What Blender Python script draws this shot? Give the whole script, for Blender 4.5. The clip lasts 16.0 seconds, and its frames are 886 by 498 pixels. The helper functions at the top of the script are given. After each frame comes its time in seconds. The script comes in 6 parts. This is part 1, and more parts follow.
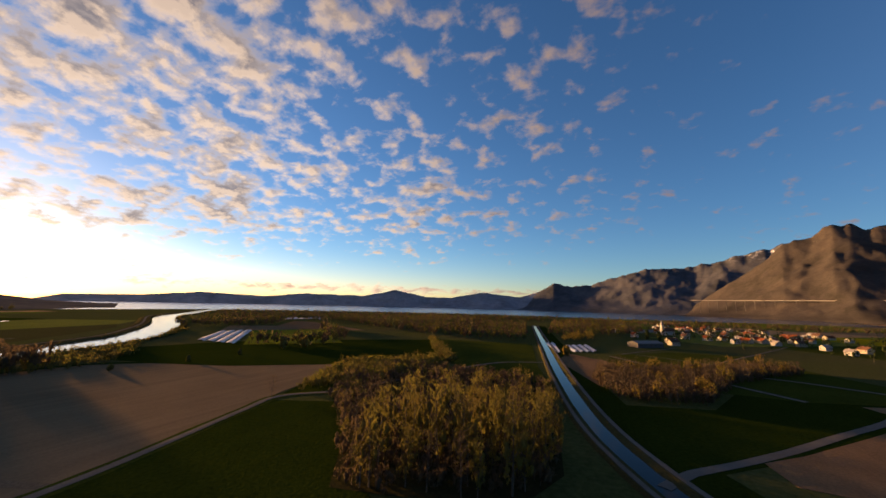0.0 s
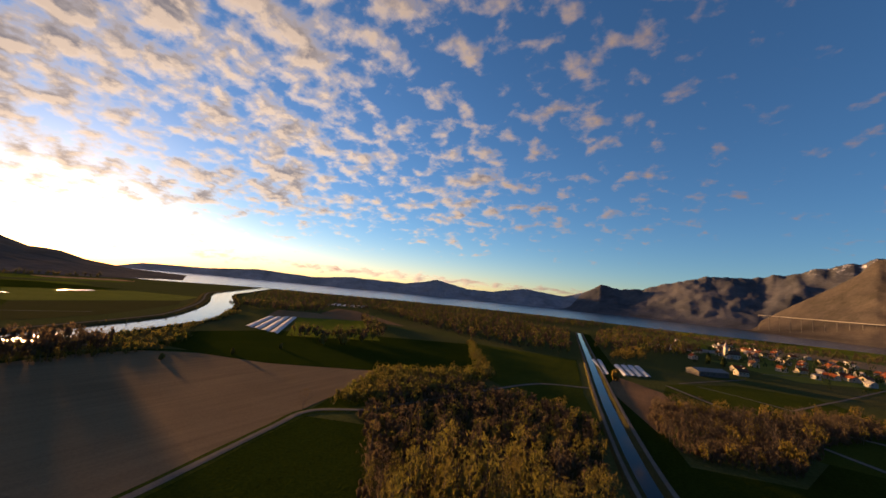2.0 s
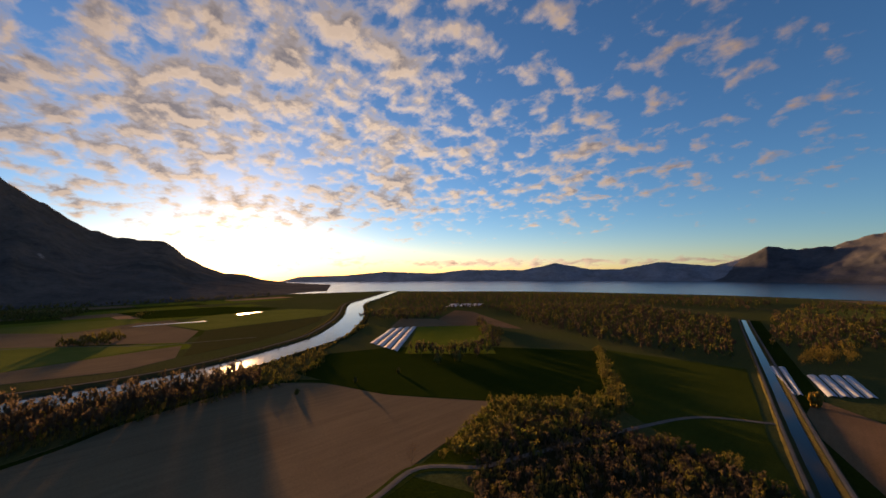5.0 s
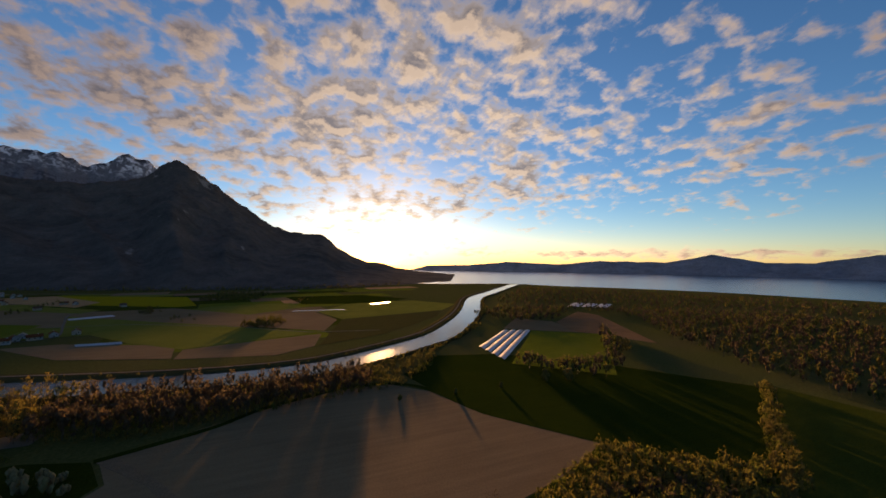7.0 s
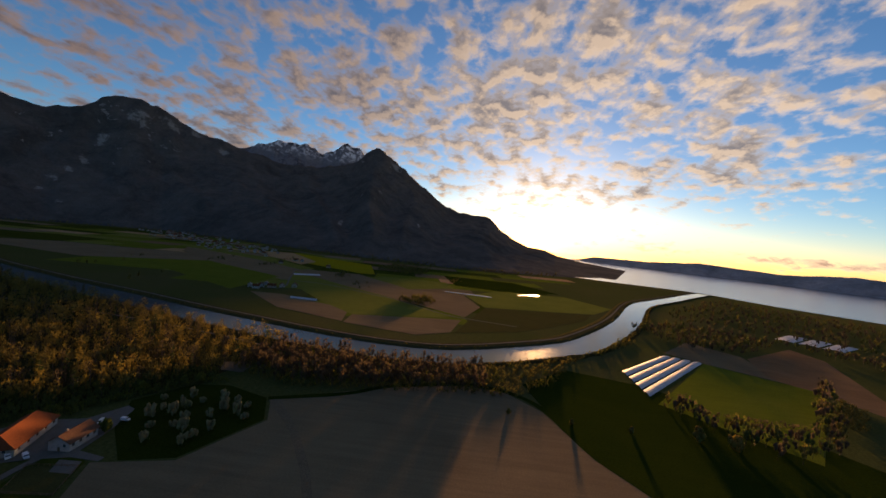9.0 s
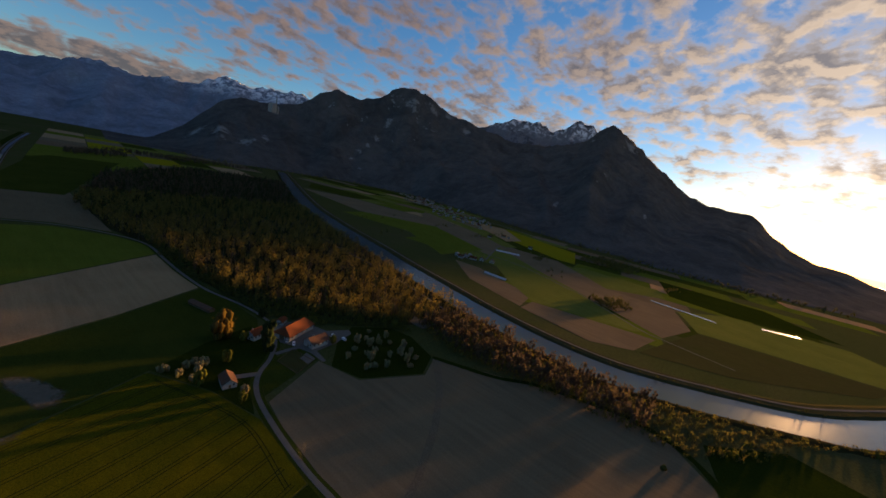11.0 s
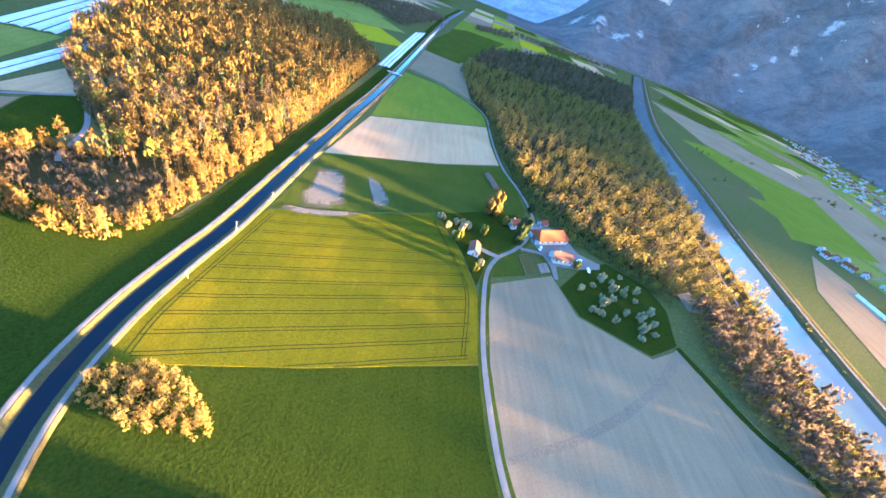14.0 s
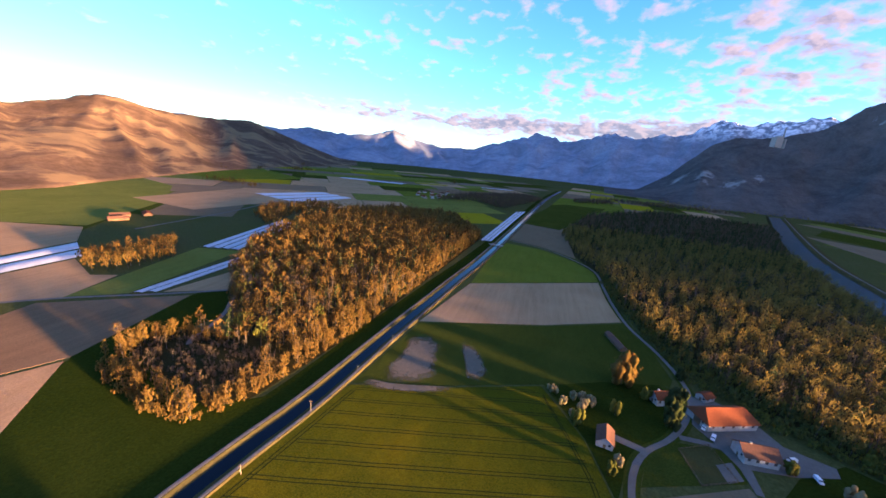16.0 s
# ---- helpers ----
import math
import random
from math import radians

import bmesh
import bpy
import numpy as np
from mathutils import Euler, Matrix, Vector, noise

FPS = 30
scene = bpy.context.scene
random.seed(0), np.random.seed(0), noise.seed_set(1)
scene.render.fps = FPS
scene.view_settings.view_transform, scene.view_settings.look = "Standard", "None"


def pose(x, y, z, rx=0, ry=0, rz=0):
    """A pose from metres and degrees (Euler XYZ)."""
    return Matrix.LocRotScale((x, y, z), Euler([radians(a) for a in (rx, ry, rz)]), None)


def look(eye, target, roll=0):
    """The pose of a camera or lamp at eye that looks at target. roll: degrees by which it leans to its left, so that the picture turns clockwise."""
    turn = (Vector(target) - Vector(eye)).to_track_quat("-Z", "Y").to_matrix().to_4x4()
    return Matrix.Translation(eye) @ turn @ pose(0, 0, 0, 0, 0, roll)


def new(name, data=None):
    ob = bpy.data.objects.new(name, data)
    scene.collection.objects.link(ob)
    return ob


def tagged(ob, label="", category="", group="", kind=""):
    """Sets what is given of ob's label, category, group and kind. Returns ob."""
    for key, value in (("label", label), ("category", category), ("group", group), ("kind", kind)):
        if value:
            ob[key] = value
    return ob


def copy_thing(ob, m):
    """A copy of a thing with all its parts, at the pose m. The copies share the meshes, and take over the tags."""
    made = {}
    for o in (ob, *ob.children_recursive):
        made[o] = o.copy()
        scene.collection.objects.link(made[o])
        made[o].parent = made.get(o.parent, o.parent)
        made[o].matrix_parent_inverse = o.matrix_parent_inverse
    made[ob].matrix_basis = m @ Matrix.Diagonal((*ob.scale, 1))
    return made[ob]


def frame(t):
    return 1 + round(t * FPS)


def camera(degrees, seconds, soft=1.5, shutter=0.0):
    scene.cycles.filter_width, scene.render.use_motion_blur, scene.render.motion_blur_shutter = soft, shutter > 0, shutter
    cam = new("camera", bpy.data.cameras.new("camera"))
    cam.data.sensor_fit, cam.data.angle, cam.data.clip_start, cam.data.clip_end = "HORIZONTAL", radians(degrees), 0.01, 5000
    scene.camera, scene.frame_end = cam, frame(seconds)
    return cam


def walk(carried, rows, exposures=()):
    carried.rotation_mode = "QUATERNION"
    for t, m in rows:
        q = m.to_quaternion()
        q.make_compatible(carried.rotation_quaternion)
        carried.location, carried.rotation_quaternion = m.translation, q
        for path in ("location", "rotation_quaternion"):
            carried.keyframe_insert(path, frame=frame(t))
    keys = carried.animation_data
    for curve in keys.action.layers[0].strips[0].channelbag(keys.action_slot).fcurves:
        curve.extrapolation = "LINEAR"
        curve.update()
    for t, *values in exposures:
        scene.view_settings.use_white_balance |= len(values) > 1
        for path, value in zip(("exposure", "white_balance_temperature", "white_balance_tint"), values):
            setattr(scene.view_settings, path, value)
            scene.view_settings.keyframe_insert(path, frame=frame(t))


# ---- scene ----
# The camera and its walk: a slow climbing flight that turns from north-west to south-east.
cam = camera(102.22, 16.0, soft=1.6)
walk(cam, [
    (0, pose(46.03, 17.63, 45.60, 98.70, -1.32, 22.58)),
    (0.5, pose(44.46, 20.47, 49.46, 96.81, -1.06, 23.69)),
    (1, pose(42.89, 23.24, 53.31, 96.27, -2.19, 25.31)),
    (1.5, pose(41.32, 25.89, 57.17, 96.70, -3.86, 27.24)),
    (2, pose(39.78, 28.45, 61.04, 96.81, -5.56, 29.01)),
    (2.5, pose(38.32, 31.01, 64.93, 95.58, -3.11, 30.23)),
    (3, pose(37.03, 33.74, 68.87, 94.78, -1.11, 31.32)),
    (3.5, pose(36.01, 36.93, 72.90, 94.33, -0.36, 33.33)),
    (4, pose(35.28, 40.94, 77.05, 94.27, 1.52, 36.43)),
    (4.5, pose(34.74, 46.13, 81.40, 94.18, 0.97, 42.25)),
    (7, pose(32.09, 74.94, 103.69, 92.04, -0.51, 67.37)),
    (7.5, pose(31.37, 81.32, 108.32, 91.23, -2.24, 74.62)),
    (8, pose(30.09, 88.97, 113.37, 90.24, -3.40, 80.51)),
    (10.5, pose(22.27, 128.52, 139.21, 81.86, -10.21, 118.40)),
    (11, pose(20.10, 135.33, 143.89, 78.91, -11.65, 128.13)),
    (11.5, pose(16.58, 139.21, 147.03, 75.69, -13.66, 137.75)),
    (12, pose(12.06, 140.42, 148.52, 72.16, -15.69, 146.16)),
    (12.5, pose(6.97, 139.42, 148.46, 66.90, -18.03, 152.87)),
    (13, pose(1.68, 136.64, 147.18, 61.00, -18.53, 159.51)),
    (13.5, pose(-3.46, 132.49, 145.00, 54.47, -17.37, 170.51)),
    (14, pose(-8.24, 127.23, 142.19, 51.31, -16.98, 181.09)),
    (14.5, pose(-12.44, 121.02, 138.81, 54.48, -16.35, 186.26)),
    (15, pose(-15.98, 114.01, 134.97, 60.83, -14.06, 189.99)),
    (15.5, pose(-18.98, 106.46, 130.84, 68.48, -9.23, 192.60)),
    (16, pose(-21.71, 98.73, 126.64, 75.28, -5.41, 195.77)),
], exposures=[
    (0.0, 1.72, 10500, 29), (4.5, 1.55, 10400, 28), (8.0, 1.5, 11000, 27), (10.5, 1.5, 11000, 25), (11.0, 1.65, 10400, 23), (11.5, 2.1, 10200, 22), (12.0, 2.7, 7900, 18), (12.5, 3.5, 6800, 15), (13.0, 4.55, 6400, 15),
    (13.5, 5.35, 6600, 15), (14.0, 5.7, 7000, 17), (14.5, 5.75, 7300, 18), (15.0, 5.4, 7300, 20), (15.5, 4.7, 7450, 25), (16.0, 3.55, 7600, 34)])

# World, sun
SUN_AZ, SUN_EL = 77.3, 3.7          # degrees left of +y, degrees up
world = bpy.data.worlds.new("evening_sky")
scene.world = world
world.use_nodes = True
wt = world.node_tree
sky = wt.nodes.new("ShaderNodeTexSky")
sky.sky_type = "NISHITA"
sky.sun_disc = False
sky.sun_elevation = radians(SUN_EL)
sky.sun_rotation = radians(-SUN_AZ)
sky.altitude = 400
sky.air_density = 0.85
sky.dust_density = 0.25
sky.ozone_density = 4.2
bg = wt.nodes["Background"]
sat = wt.nodes.new("ShaderNodeHueSaturation")
sat.inputs["Saturation"].default_value = 1.06
wt.links.new(sky.outputs[0], sat.inputs["Color"])
wt.links.new(sat.outputs[0], bg.inputs[0])
bg.inputs[1].default_value = 0.115
SUN_DIR = Vector((-math.sin(radians(SUN_AZ)) * math.cos(radians(SUN_EL)),
                  math.cos(radians(SUN_AZ)) * math.cos(radians(SUN_EL)), math.sin(radians(SUN_EL))))
sun_data = bpy.data.lights.new("sun", "SUN")
sun_data.energy = 5.0
sun_data.angle = radians(3)
sun_data.color = (1.0, 0.68, 0.37)
sun = new("sun", sun_data)
sun.matrix_world = look(SUN_DIR * 800, (0, 0, 0))

rng = random.Random(7)
nrg = np.random.RandomState(11)


# ---------------------------------------------------------------- materials
def mat(name, rough=0.9, spec=0.25):
    m = bpy.data.materials.new(name)
    m.use_nodes = True
    nt = m.node_tree
    b = nt.nodes["Principled BSDF"]
    b.inputs["Roughness"].default_value = rough
    b.inputs["Specular IOR Level"].default_value = spec
    return m, nt, b


def coords(nt, scale=(1, 1, 1), turn=0.0):
    """World metres, turned about z and scaled."""
    g = nt.nodes.new("ShaderNodeNewGeometry")
    mp = nt.nodes.new("ShaderNodeMapping")
    mp.inputs["Scale"].default_value = scale
    mp.inputs["Rotation"].default_value = (0, 0, turn)
    nt.links.new(g.outputs["Position"], mp.inputs["Vector"])
    return mp.outputs[0]


def noise_tex(nt, vec, scale, detail=3.0, rough=0.55, warp=0.0):
    n = nt.nodes.new("ShaderNodeTexNoise")
    n.inputs["Scale"].default_value = scale
    n.inputs["Detail"].default_value = detail
    n.inputs["Roughness"].default_value = rough
    n.inputs["Distortion"].default_value = warp
    nt.links.new(vec, n.inputs["Vector"])
    return n.outputs[0]


def ramp(nt, fac, stops):
    r = nt.nodes.new("ShaderNodeValToRGB")
    e = r.color_ramp.elements
    while len(e) < len(stops):
        e.new(0.5)
    for el, (p, c) in zip(e, stops):
        el.position = p
        el.color = (*c, 1)
    nt.links.new(fac, r.inputs[0])
    return r.outputs[0]


def mixc(nt, fac, a, b, mode="MIX"):
    n = nt.nodes.new("ShaderNodeMix")
    n.data_type = "RGBA"
    n.blend_type = mode
    for sock, v in ((n.inputs[0], fac), (n.inputs[6], a), (n.inputs[7], b)):
        if isinstance(v, (int, float)):
            sock.default_value = v
        elif isinstance(v, tuple):
            sock.default_value = (*v, 1)
        else:
            nt.links.new(v, sock)
    return n.outputs[2]


def bump(nt, b, height, strength=0.4, dist=0.3):
    n = nt.nodes.new("ShaderNodeBump")
    n.inputs["Strength"].default_value = strength
    n.inputs["Distance"].default_value = dist
    nt.links.new(height, n.inputs["Height"])
    nt.links.new(n.outputs[0], b.inputs["Normal"])


def land_mat(name, c1, c2, c3, turn=0.0, stretch=1.0, fine=1.2, coarse=0.02, fine_amt=0.35, relief=0.55, rough=0.95):
    """Crops, grass and soil: broad patches, stretched streaks and fine grain."""
    m, nt, b = mat(name, rough, 0.0)
    v = coords(nt, (1, 1, 1), turn)
    vs = coords(nt, (1.0, 1.0 / stretch, 1), turn)
    broad = noise_tex(nt, v, coarse, 4, 0.6, 0.6)
    streak = noise_tex(nt, vs, 0.22, 4, 0.65)
    grain = noise_tex(nt, v, fine, 3, 0.7)
    col = ramp(nt, broad, [(0.3, c1), (0.5, c2), (0.7, c3)])
    col = mixc(nt, 0.30, col, ramp(nt, streak, [(0.3, tuple(x * 0.55 for x in c2)), (0.7, tuple(min(1, x * 1.45) for x in c2))]))
    col = mixc(nt, fine_amt, col, ramp(nt, grain, [(0.3, tuple(x * 0.35 for x in c2)), (0.7, tuple(min(1, x * 1.7) for x in c3))]))
    nt.links.new(col, b.inputs["Base Color"])
    bump(nt, b, grain, relief, 0.4)
    return m


GRASS = land_mat("meadow_grass", (0.02249, 0.03305, 0.00561), (0.03107, 0.04309, 0.00731), (0.04498, 0.05389, 0.0102), stretch=4)
GRASS_DARK = land_mat("dark_green_cereal", (0.01048, 0.01952, 0.00306), (0.01475, 0.02544, 0.003761), (0.02223, 0.03228, 0.005164), turn=-0.44, stretch=14, fine=0.8)
GRASS_DRY = land_mat("rough_dry_grass", (0.042, 0.042, 0.0154), (0.056, 0.0504, 0.0196), (0.042, 0.0476, 0.014), stretch=3)
RAPE = land_mat("rape_crop", (0.022, 0.038, 0.005), (0.036, 0.047, 0.005), (0.105, 0.082, 0.006), turn=-0.44, stretch=10, fine=1.8, coarse=0.022)
YELLOW = land_mat("rape_in_full_flower", (0.182, 0.147, 0.0105), (0.224, 0.182, 0.0105), (0.189, 0.161, 0.014), fine=1.0)
LIMEGREEN = land_mat("young_green_crop", (0.0573, 0.0826, 0.0106), (0.079, 0.1038, 0.0136), (0.102, 0.1164, 0.0194), turn=1.2, stretch=14)
# meadow grass brightened: sunlight on the plains is put into its colour
SUNLIT_MEADOW = land_mat("sunlit_meadow_grass", (0.0778, 0.0973, 0.0196), (0.1037, 0.1209, 0.0253), (0.1371, 0.1357, 0.0337), turn=-0.9, stretch=8)
SOIL = land_mat("tilled_grey_soil", (0.1291, 0.0916, 0.055), (0.1515, 0.1091, 0.0657), (0.1774, 0.1266, 0.0748), turn=0.12, stretch=16, fine=0.9, coarse=0.014, fine_amt=0.12, relief=0.35)
SOIL_WARM = land_mat("tilled_warm_brown_soil", (0.2352, 0.1404, 0.074), (0.2938, 0.1776, 0.0944), (0.3526, 0.2166, 0.1122), turn=1.15, stretch=18, fine=0.9, fine_amt=0.16)
SOIL_DARK = land_mat("moist_dark_soil", (0.1106, 0.06793, 0.03933), (0.1474, 0.09137, 0.05157), (0.1843, 0.1121, 0.06624), turn=0.5, stretch=12, fine_amt=0.22)
STUBBLE = land_mat("soil_with_old_straw", (0.1029, 0.0735, 0.0431), (0.1274, 0.0921, 0.0529), (0.147, 0.1078, 0.0647), turn=0.9, stretch=5)
STRAW = land_mat("old_straw_on_soil", (0.118, 0.084, 0.052), (0.135, 0.098, 0.062), (0.15, 0.11, 0.072), turn=0.9, stretch=6)
GRAVEL = land_mat("pale_gravel", (0.102, 0.0922, 0.0784), (0.1224, 0.1096, 0.095), (0.1428, 0.1296, 0.1117), fine=3.0, fine_amt=0.18, relief=0.2)
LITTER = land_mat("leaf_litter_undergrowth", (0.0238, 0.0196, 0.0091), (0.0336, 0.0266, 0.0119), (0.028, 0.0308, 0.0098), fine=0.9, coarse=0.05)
GROUND_M = land_mat("plain_ground", (0.0389, 0.0575, 0.0134), (0.0497, 0.0616, 0.0173), (0.0713, 0.0636, 0.0288), fine=0.5, coarse=0.006)
BANK = land_mat("bank_grass", (0.036, 0.036, 0.0135), (0.050, 0.045, 0.0185), (0.066, 0.055, 0.024), fine=1.4, coarse=0.05)
BARE = land_mat("bare_washed_soil_patch", (0.1008, 0.0873, 0.0672), (0.1197, 0.1023, 0.0784), (0.0819, 0.0752, 0.0504), fine=0.7, coarse=0.09)
# dark shade of the gaps in the crop is put into this colour
TRACK = land_mat("wheel_track_gap_shade", (0.0154, 0.0196, 0.0056), (0.0196, 0.0238, 0.0063), (0.0238, 0.0252, 0.0077), fine=2.0)


def water_mat(name, colour, rough, ripple, strength=0.25):
    m, nt, b = mat(name, rough, 0.5)
    b.inputs["Base Color"].default_value = (*colour, 1)
    b.inputs["IOR"].default_value = 1.33
    v = coords(nt, (1, 1, 1), 0.4)
    h = noise_tex(nt, v, ripple, 4, 0.6, 0.4)
    bump(nt, b, h, strength, 0.15)
    return m


CANAL_W = water_mat("canal_water", (0.003, 0.008, 0.012), 0.06, 0.5, 0.06)
CANAL_W.node_tree.nodes["Principled BSDF"].inputs["Specular IOR Level"].default_value = 0.18
RIVER_W = water_mat("silty_river_water", (0.026, 0.062, 0.07), 0.12, 0.3, 0.22)
RIVER_W.node_tree.nodes["Principled BSDF"].inputs["Specular IOR Level"].default_value = 0.2
LAKE_W = water_mat("lake_water", (0.03, 0.06, 0.08), 0.22, 0.06, 0.02)


def foliage_mat(name, stops, seed=0.0):
    """Spring leaves: each tree has its own tone, each leaf spray varies round it."""
    m = bpy.data.materials.new(name)
    m.use_nodes = True
    nt = m.node_tree
    nt.nodes.remove(nt.nodes["Principled BSDF"])
    out = nt.nodes["Material Output"]
    v = coords(nt, (1, 1, 0.25), seed)
    tree = noise_tex(nt, v, 0.10, 2, 0.8)
    isl = nt.nodes.new("ShaderNodeNewGeometry").outputs["Random Per Island"]
    col = ramp(nt, tree, stops)
    col = mixc(nt, 0.22, col, ramp(nt, isl, [(0.0, tuple(x * 0.55 for x in stops[1][1])), (1.0, tuple(min(1, x * 1.5) for x in stops[-1][1]))]))
    tuft = noise_tex(nt, coords(nt, (1, 1, 0.55), seed), 1.5, 4, 0.75)
    col = mixc(nt, 0.34, col, ramp(nt, tuft, [(0.32, tuple(x * 0.45 for x in stops[1][1])), (0.66, tuple(min(1, x * 1.35) for x in stops[-2][1]))]))
    d = nt.nodes.new("ShaderNodeBsdfDiffuse")
    t = nt.nodes.new("ShaderNodeBsdfTranslucent")
    bp = nt.nodes.new("ShaderNodeBump")
    bp.inputs["Strength"].default_value = 0.45
    bp.inputs["Distance"].default_value = 0.7
    nt.links.new(tuft, bp.inputs["Height"])
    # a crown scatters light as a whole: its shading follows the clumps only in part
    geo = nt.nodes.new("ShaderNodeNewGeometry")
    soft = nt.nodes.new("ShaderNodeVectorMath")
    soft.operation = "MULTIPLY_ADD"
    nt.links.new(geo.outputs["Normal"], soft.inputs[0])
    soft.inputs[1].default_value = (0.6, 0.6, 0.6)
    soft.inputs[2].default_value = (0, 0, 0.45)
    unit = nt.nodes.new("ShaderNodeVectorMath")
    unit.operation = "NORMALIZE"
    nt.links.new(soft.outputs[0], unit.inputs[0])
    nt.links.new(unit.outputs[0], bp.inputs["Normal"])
    nt.links.new(bp.outputs[0], d.inputs["Normal"])
    nt.links.new(col, d.inputs[0])
    nt.links.new(col, t.inputs[0])
    mx = nt.nodes.new("ShaderNodeMixShader")
    mx.inputs[0].default_value = 0.35
    nt.links.new(d.outputs[0], mx.inputs[1])
    nt.links.new(t.outputs[0], mx.inputs[2])
    nt.links.new(mx.outputs[0], out.inputs[0])
    return m


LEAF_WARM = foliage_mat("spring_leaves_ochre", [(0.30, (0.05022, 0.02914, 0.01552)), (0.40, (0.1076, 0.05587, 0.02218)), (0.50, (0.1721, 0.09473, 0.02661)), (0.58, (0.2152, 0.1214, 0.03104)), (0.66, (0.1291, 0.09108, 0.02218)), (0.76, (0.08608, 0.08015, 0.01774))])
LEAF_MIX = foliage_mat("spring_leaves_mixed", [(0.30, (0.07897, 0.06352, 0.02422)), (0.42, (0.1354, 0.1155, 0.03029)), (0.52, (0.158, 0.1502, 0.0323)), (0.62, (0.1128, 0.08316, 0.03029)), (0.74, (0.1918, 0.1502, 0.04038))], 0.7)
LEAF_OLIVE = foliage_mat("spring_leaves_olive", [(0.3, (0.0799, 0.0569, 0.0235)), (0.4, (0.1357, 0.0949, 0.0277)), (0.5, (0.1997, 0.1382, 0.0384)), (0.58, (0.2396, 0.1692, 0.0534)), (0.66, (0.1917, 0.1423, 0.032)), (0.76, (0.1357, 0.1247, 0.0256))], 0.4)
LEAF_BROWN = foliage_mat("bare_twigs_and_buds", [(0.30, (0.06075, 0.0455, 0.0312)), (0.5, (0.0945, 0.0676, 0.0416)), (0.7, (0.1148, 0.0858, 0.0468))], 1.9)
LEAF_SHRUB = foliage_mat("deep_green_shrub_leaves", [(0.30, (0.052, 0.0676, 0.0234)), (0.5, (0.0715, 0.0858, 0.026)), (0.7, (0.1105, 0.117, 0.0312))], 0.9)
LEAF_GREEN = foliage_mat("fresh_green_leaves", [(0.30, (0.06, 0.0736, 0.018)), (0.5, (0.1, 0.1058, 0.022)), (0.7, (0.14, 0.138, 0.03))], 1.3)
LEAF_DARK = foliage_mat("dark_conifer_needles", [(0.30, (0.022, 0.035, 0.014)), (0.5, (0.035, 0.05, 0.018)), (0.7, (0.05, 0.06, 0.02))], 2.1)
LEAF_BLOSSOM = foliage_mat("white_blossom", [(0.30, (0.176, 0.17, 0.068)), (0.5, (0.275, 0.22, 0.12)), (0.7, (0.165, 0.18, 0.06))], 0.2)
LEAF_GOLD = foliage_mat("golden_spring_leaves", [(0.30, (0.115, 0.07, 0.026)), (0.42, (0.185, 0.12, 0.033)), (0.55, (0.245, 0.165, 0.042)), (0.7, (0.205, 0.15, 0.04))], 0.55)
BARK, _nt, _b = mat("grey_brown_bark", 0.95, 0.1)
_nt.links.new(ramp(_nt, noise_tex(_nt, coords(_nt, (3, 3, 0.6)), 1.5, 4), [(0.3, (0.05, 0.04, 0.03)), (0.7, (0.12, 0.10, 0.08))]), _b.inputs["Base Color"])


def wall_mat(name, c, var=0.75):
    m, nt, b = mat(name, 0.9, 0.05)
    n = noise_tex(nt, coords(nt), 0.5, 5, 0.65)
    nt.links.new(ramp(nt, n, [(0.3, tuple(x * var for x in c)), (0.65, c)]), b.inputs["Base Color"])
    return m


def roof_mat(name, c):
    m, nt, b = mat(name, 0.9, 0.05)
    rnd = nt.nodes.new("ShaderNodeObjectInfo").outputs["Random"]
    n = noise_tex(nt, coords(nt), 1.2, 5, 0.7)
    col = ramp(nt, n, [(0.3, tuple(x * 0.55 for x in c)), (0.7, tuple(min(1, x * 1.2) for x in c))])
    col = mixc(nt, 0.35, col, ramp(nt, rnd, [(0.0, tuple(x * 0.5 for x in c)), (1.0, tuple(min(1, x * 1.3) for x in c))]))
    nt.links.new(col, b.inputs["Base Color"])
    return m


WHITE_WALL = wall_mat("white_render", (0.36, 0.34, 0.31))
CREAM_WALL = wall_mat("cream_render", (0.34, 0.295, 0.23))
TIMBER = wall_mat("weathered_timber", (0.16, 0.10, 0.06), 0.5)
CONCRETE = wall_mat("pale_concrete", (0.30, 0.285, 0.265))
# shade put into the viaduct piers' colour; plain grey on the hall
GREY_SHADE_CONCRETE = wall_mat("grey_and_shade_concrete", (0.10, 0.095, 0.09))
POLE_WOOD = wall_mat("bleached_pole_wood", (0.26, 0.22, 0.17), 0.6)
ROOF_RED = roof_mat("orange_red_clay_tiles", (0.165, 0.047, 0.021))
ROOF_BROWN = roof_mat("brown_clay_tiles", (0.12, 0.06, 0.0408))
ROOF_GREY = roof_mat("grey_roofing", (0.24, 0.22, 0.21))
GLASS, _nt, _b = mat("window_glass", 0.08, 0.6)
_b.inputs["Base Color"].default_value = (0.03, 0.04, 0.05, 1)
PLASTIC, _nt, _b = mat("white_crop_plastic", 0.6, 0.2)
_nt.links.new(ramp(_nt, noise_tex(_nt, coords(_nt), 0.25, 5, 0.7), [(0.3, (0.27, 0.29, 0.32)), (0.6, (0.38, 0.40, 0.43))]), _b.inputs["Base Color"])
STEEL, _nt, _b = mat("galvanised_steel", 0.45, 0.5)
_b.inputs["Base Color"].default_value = (0.45, 0.45, 0.46, 1)
_b.inputs["Metallic"].default_value = 0.8


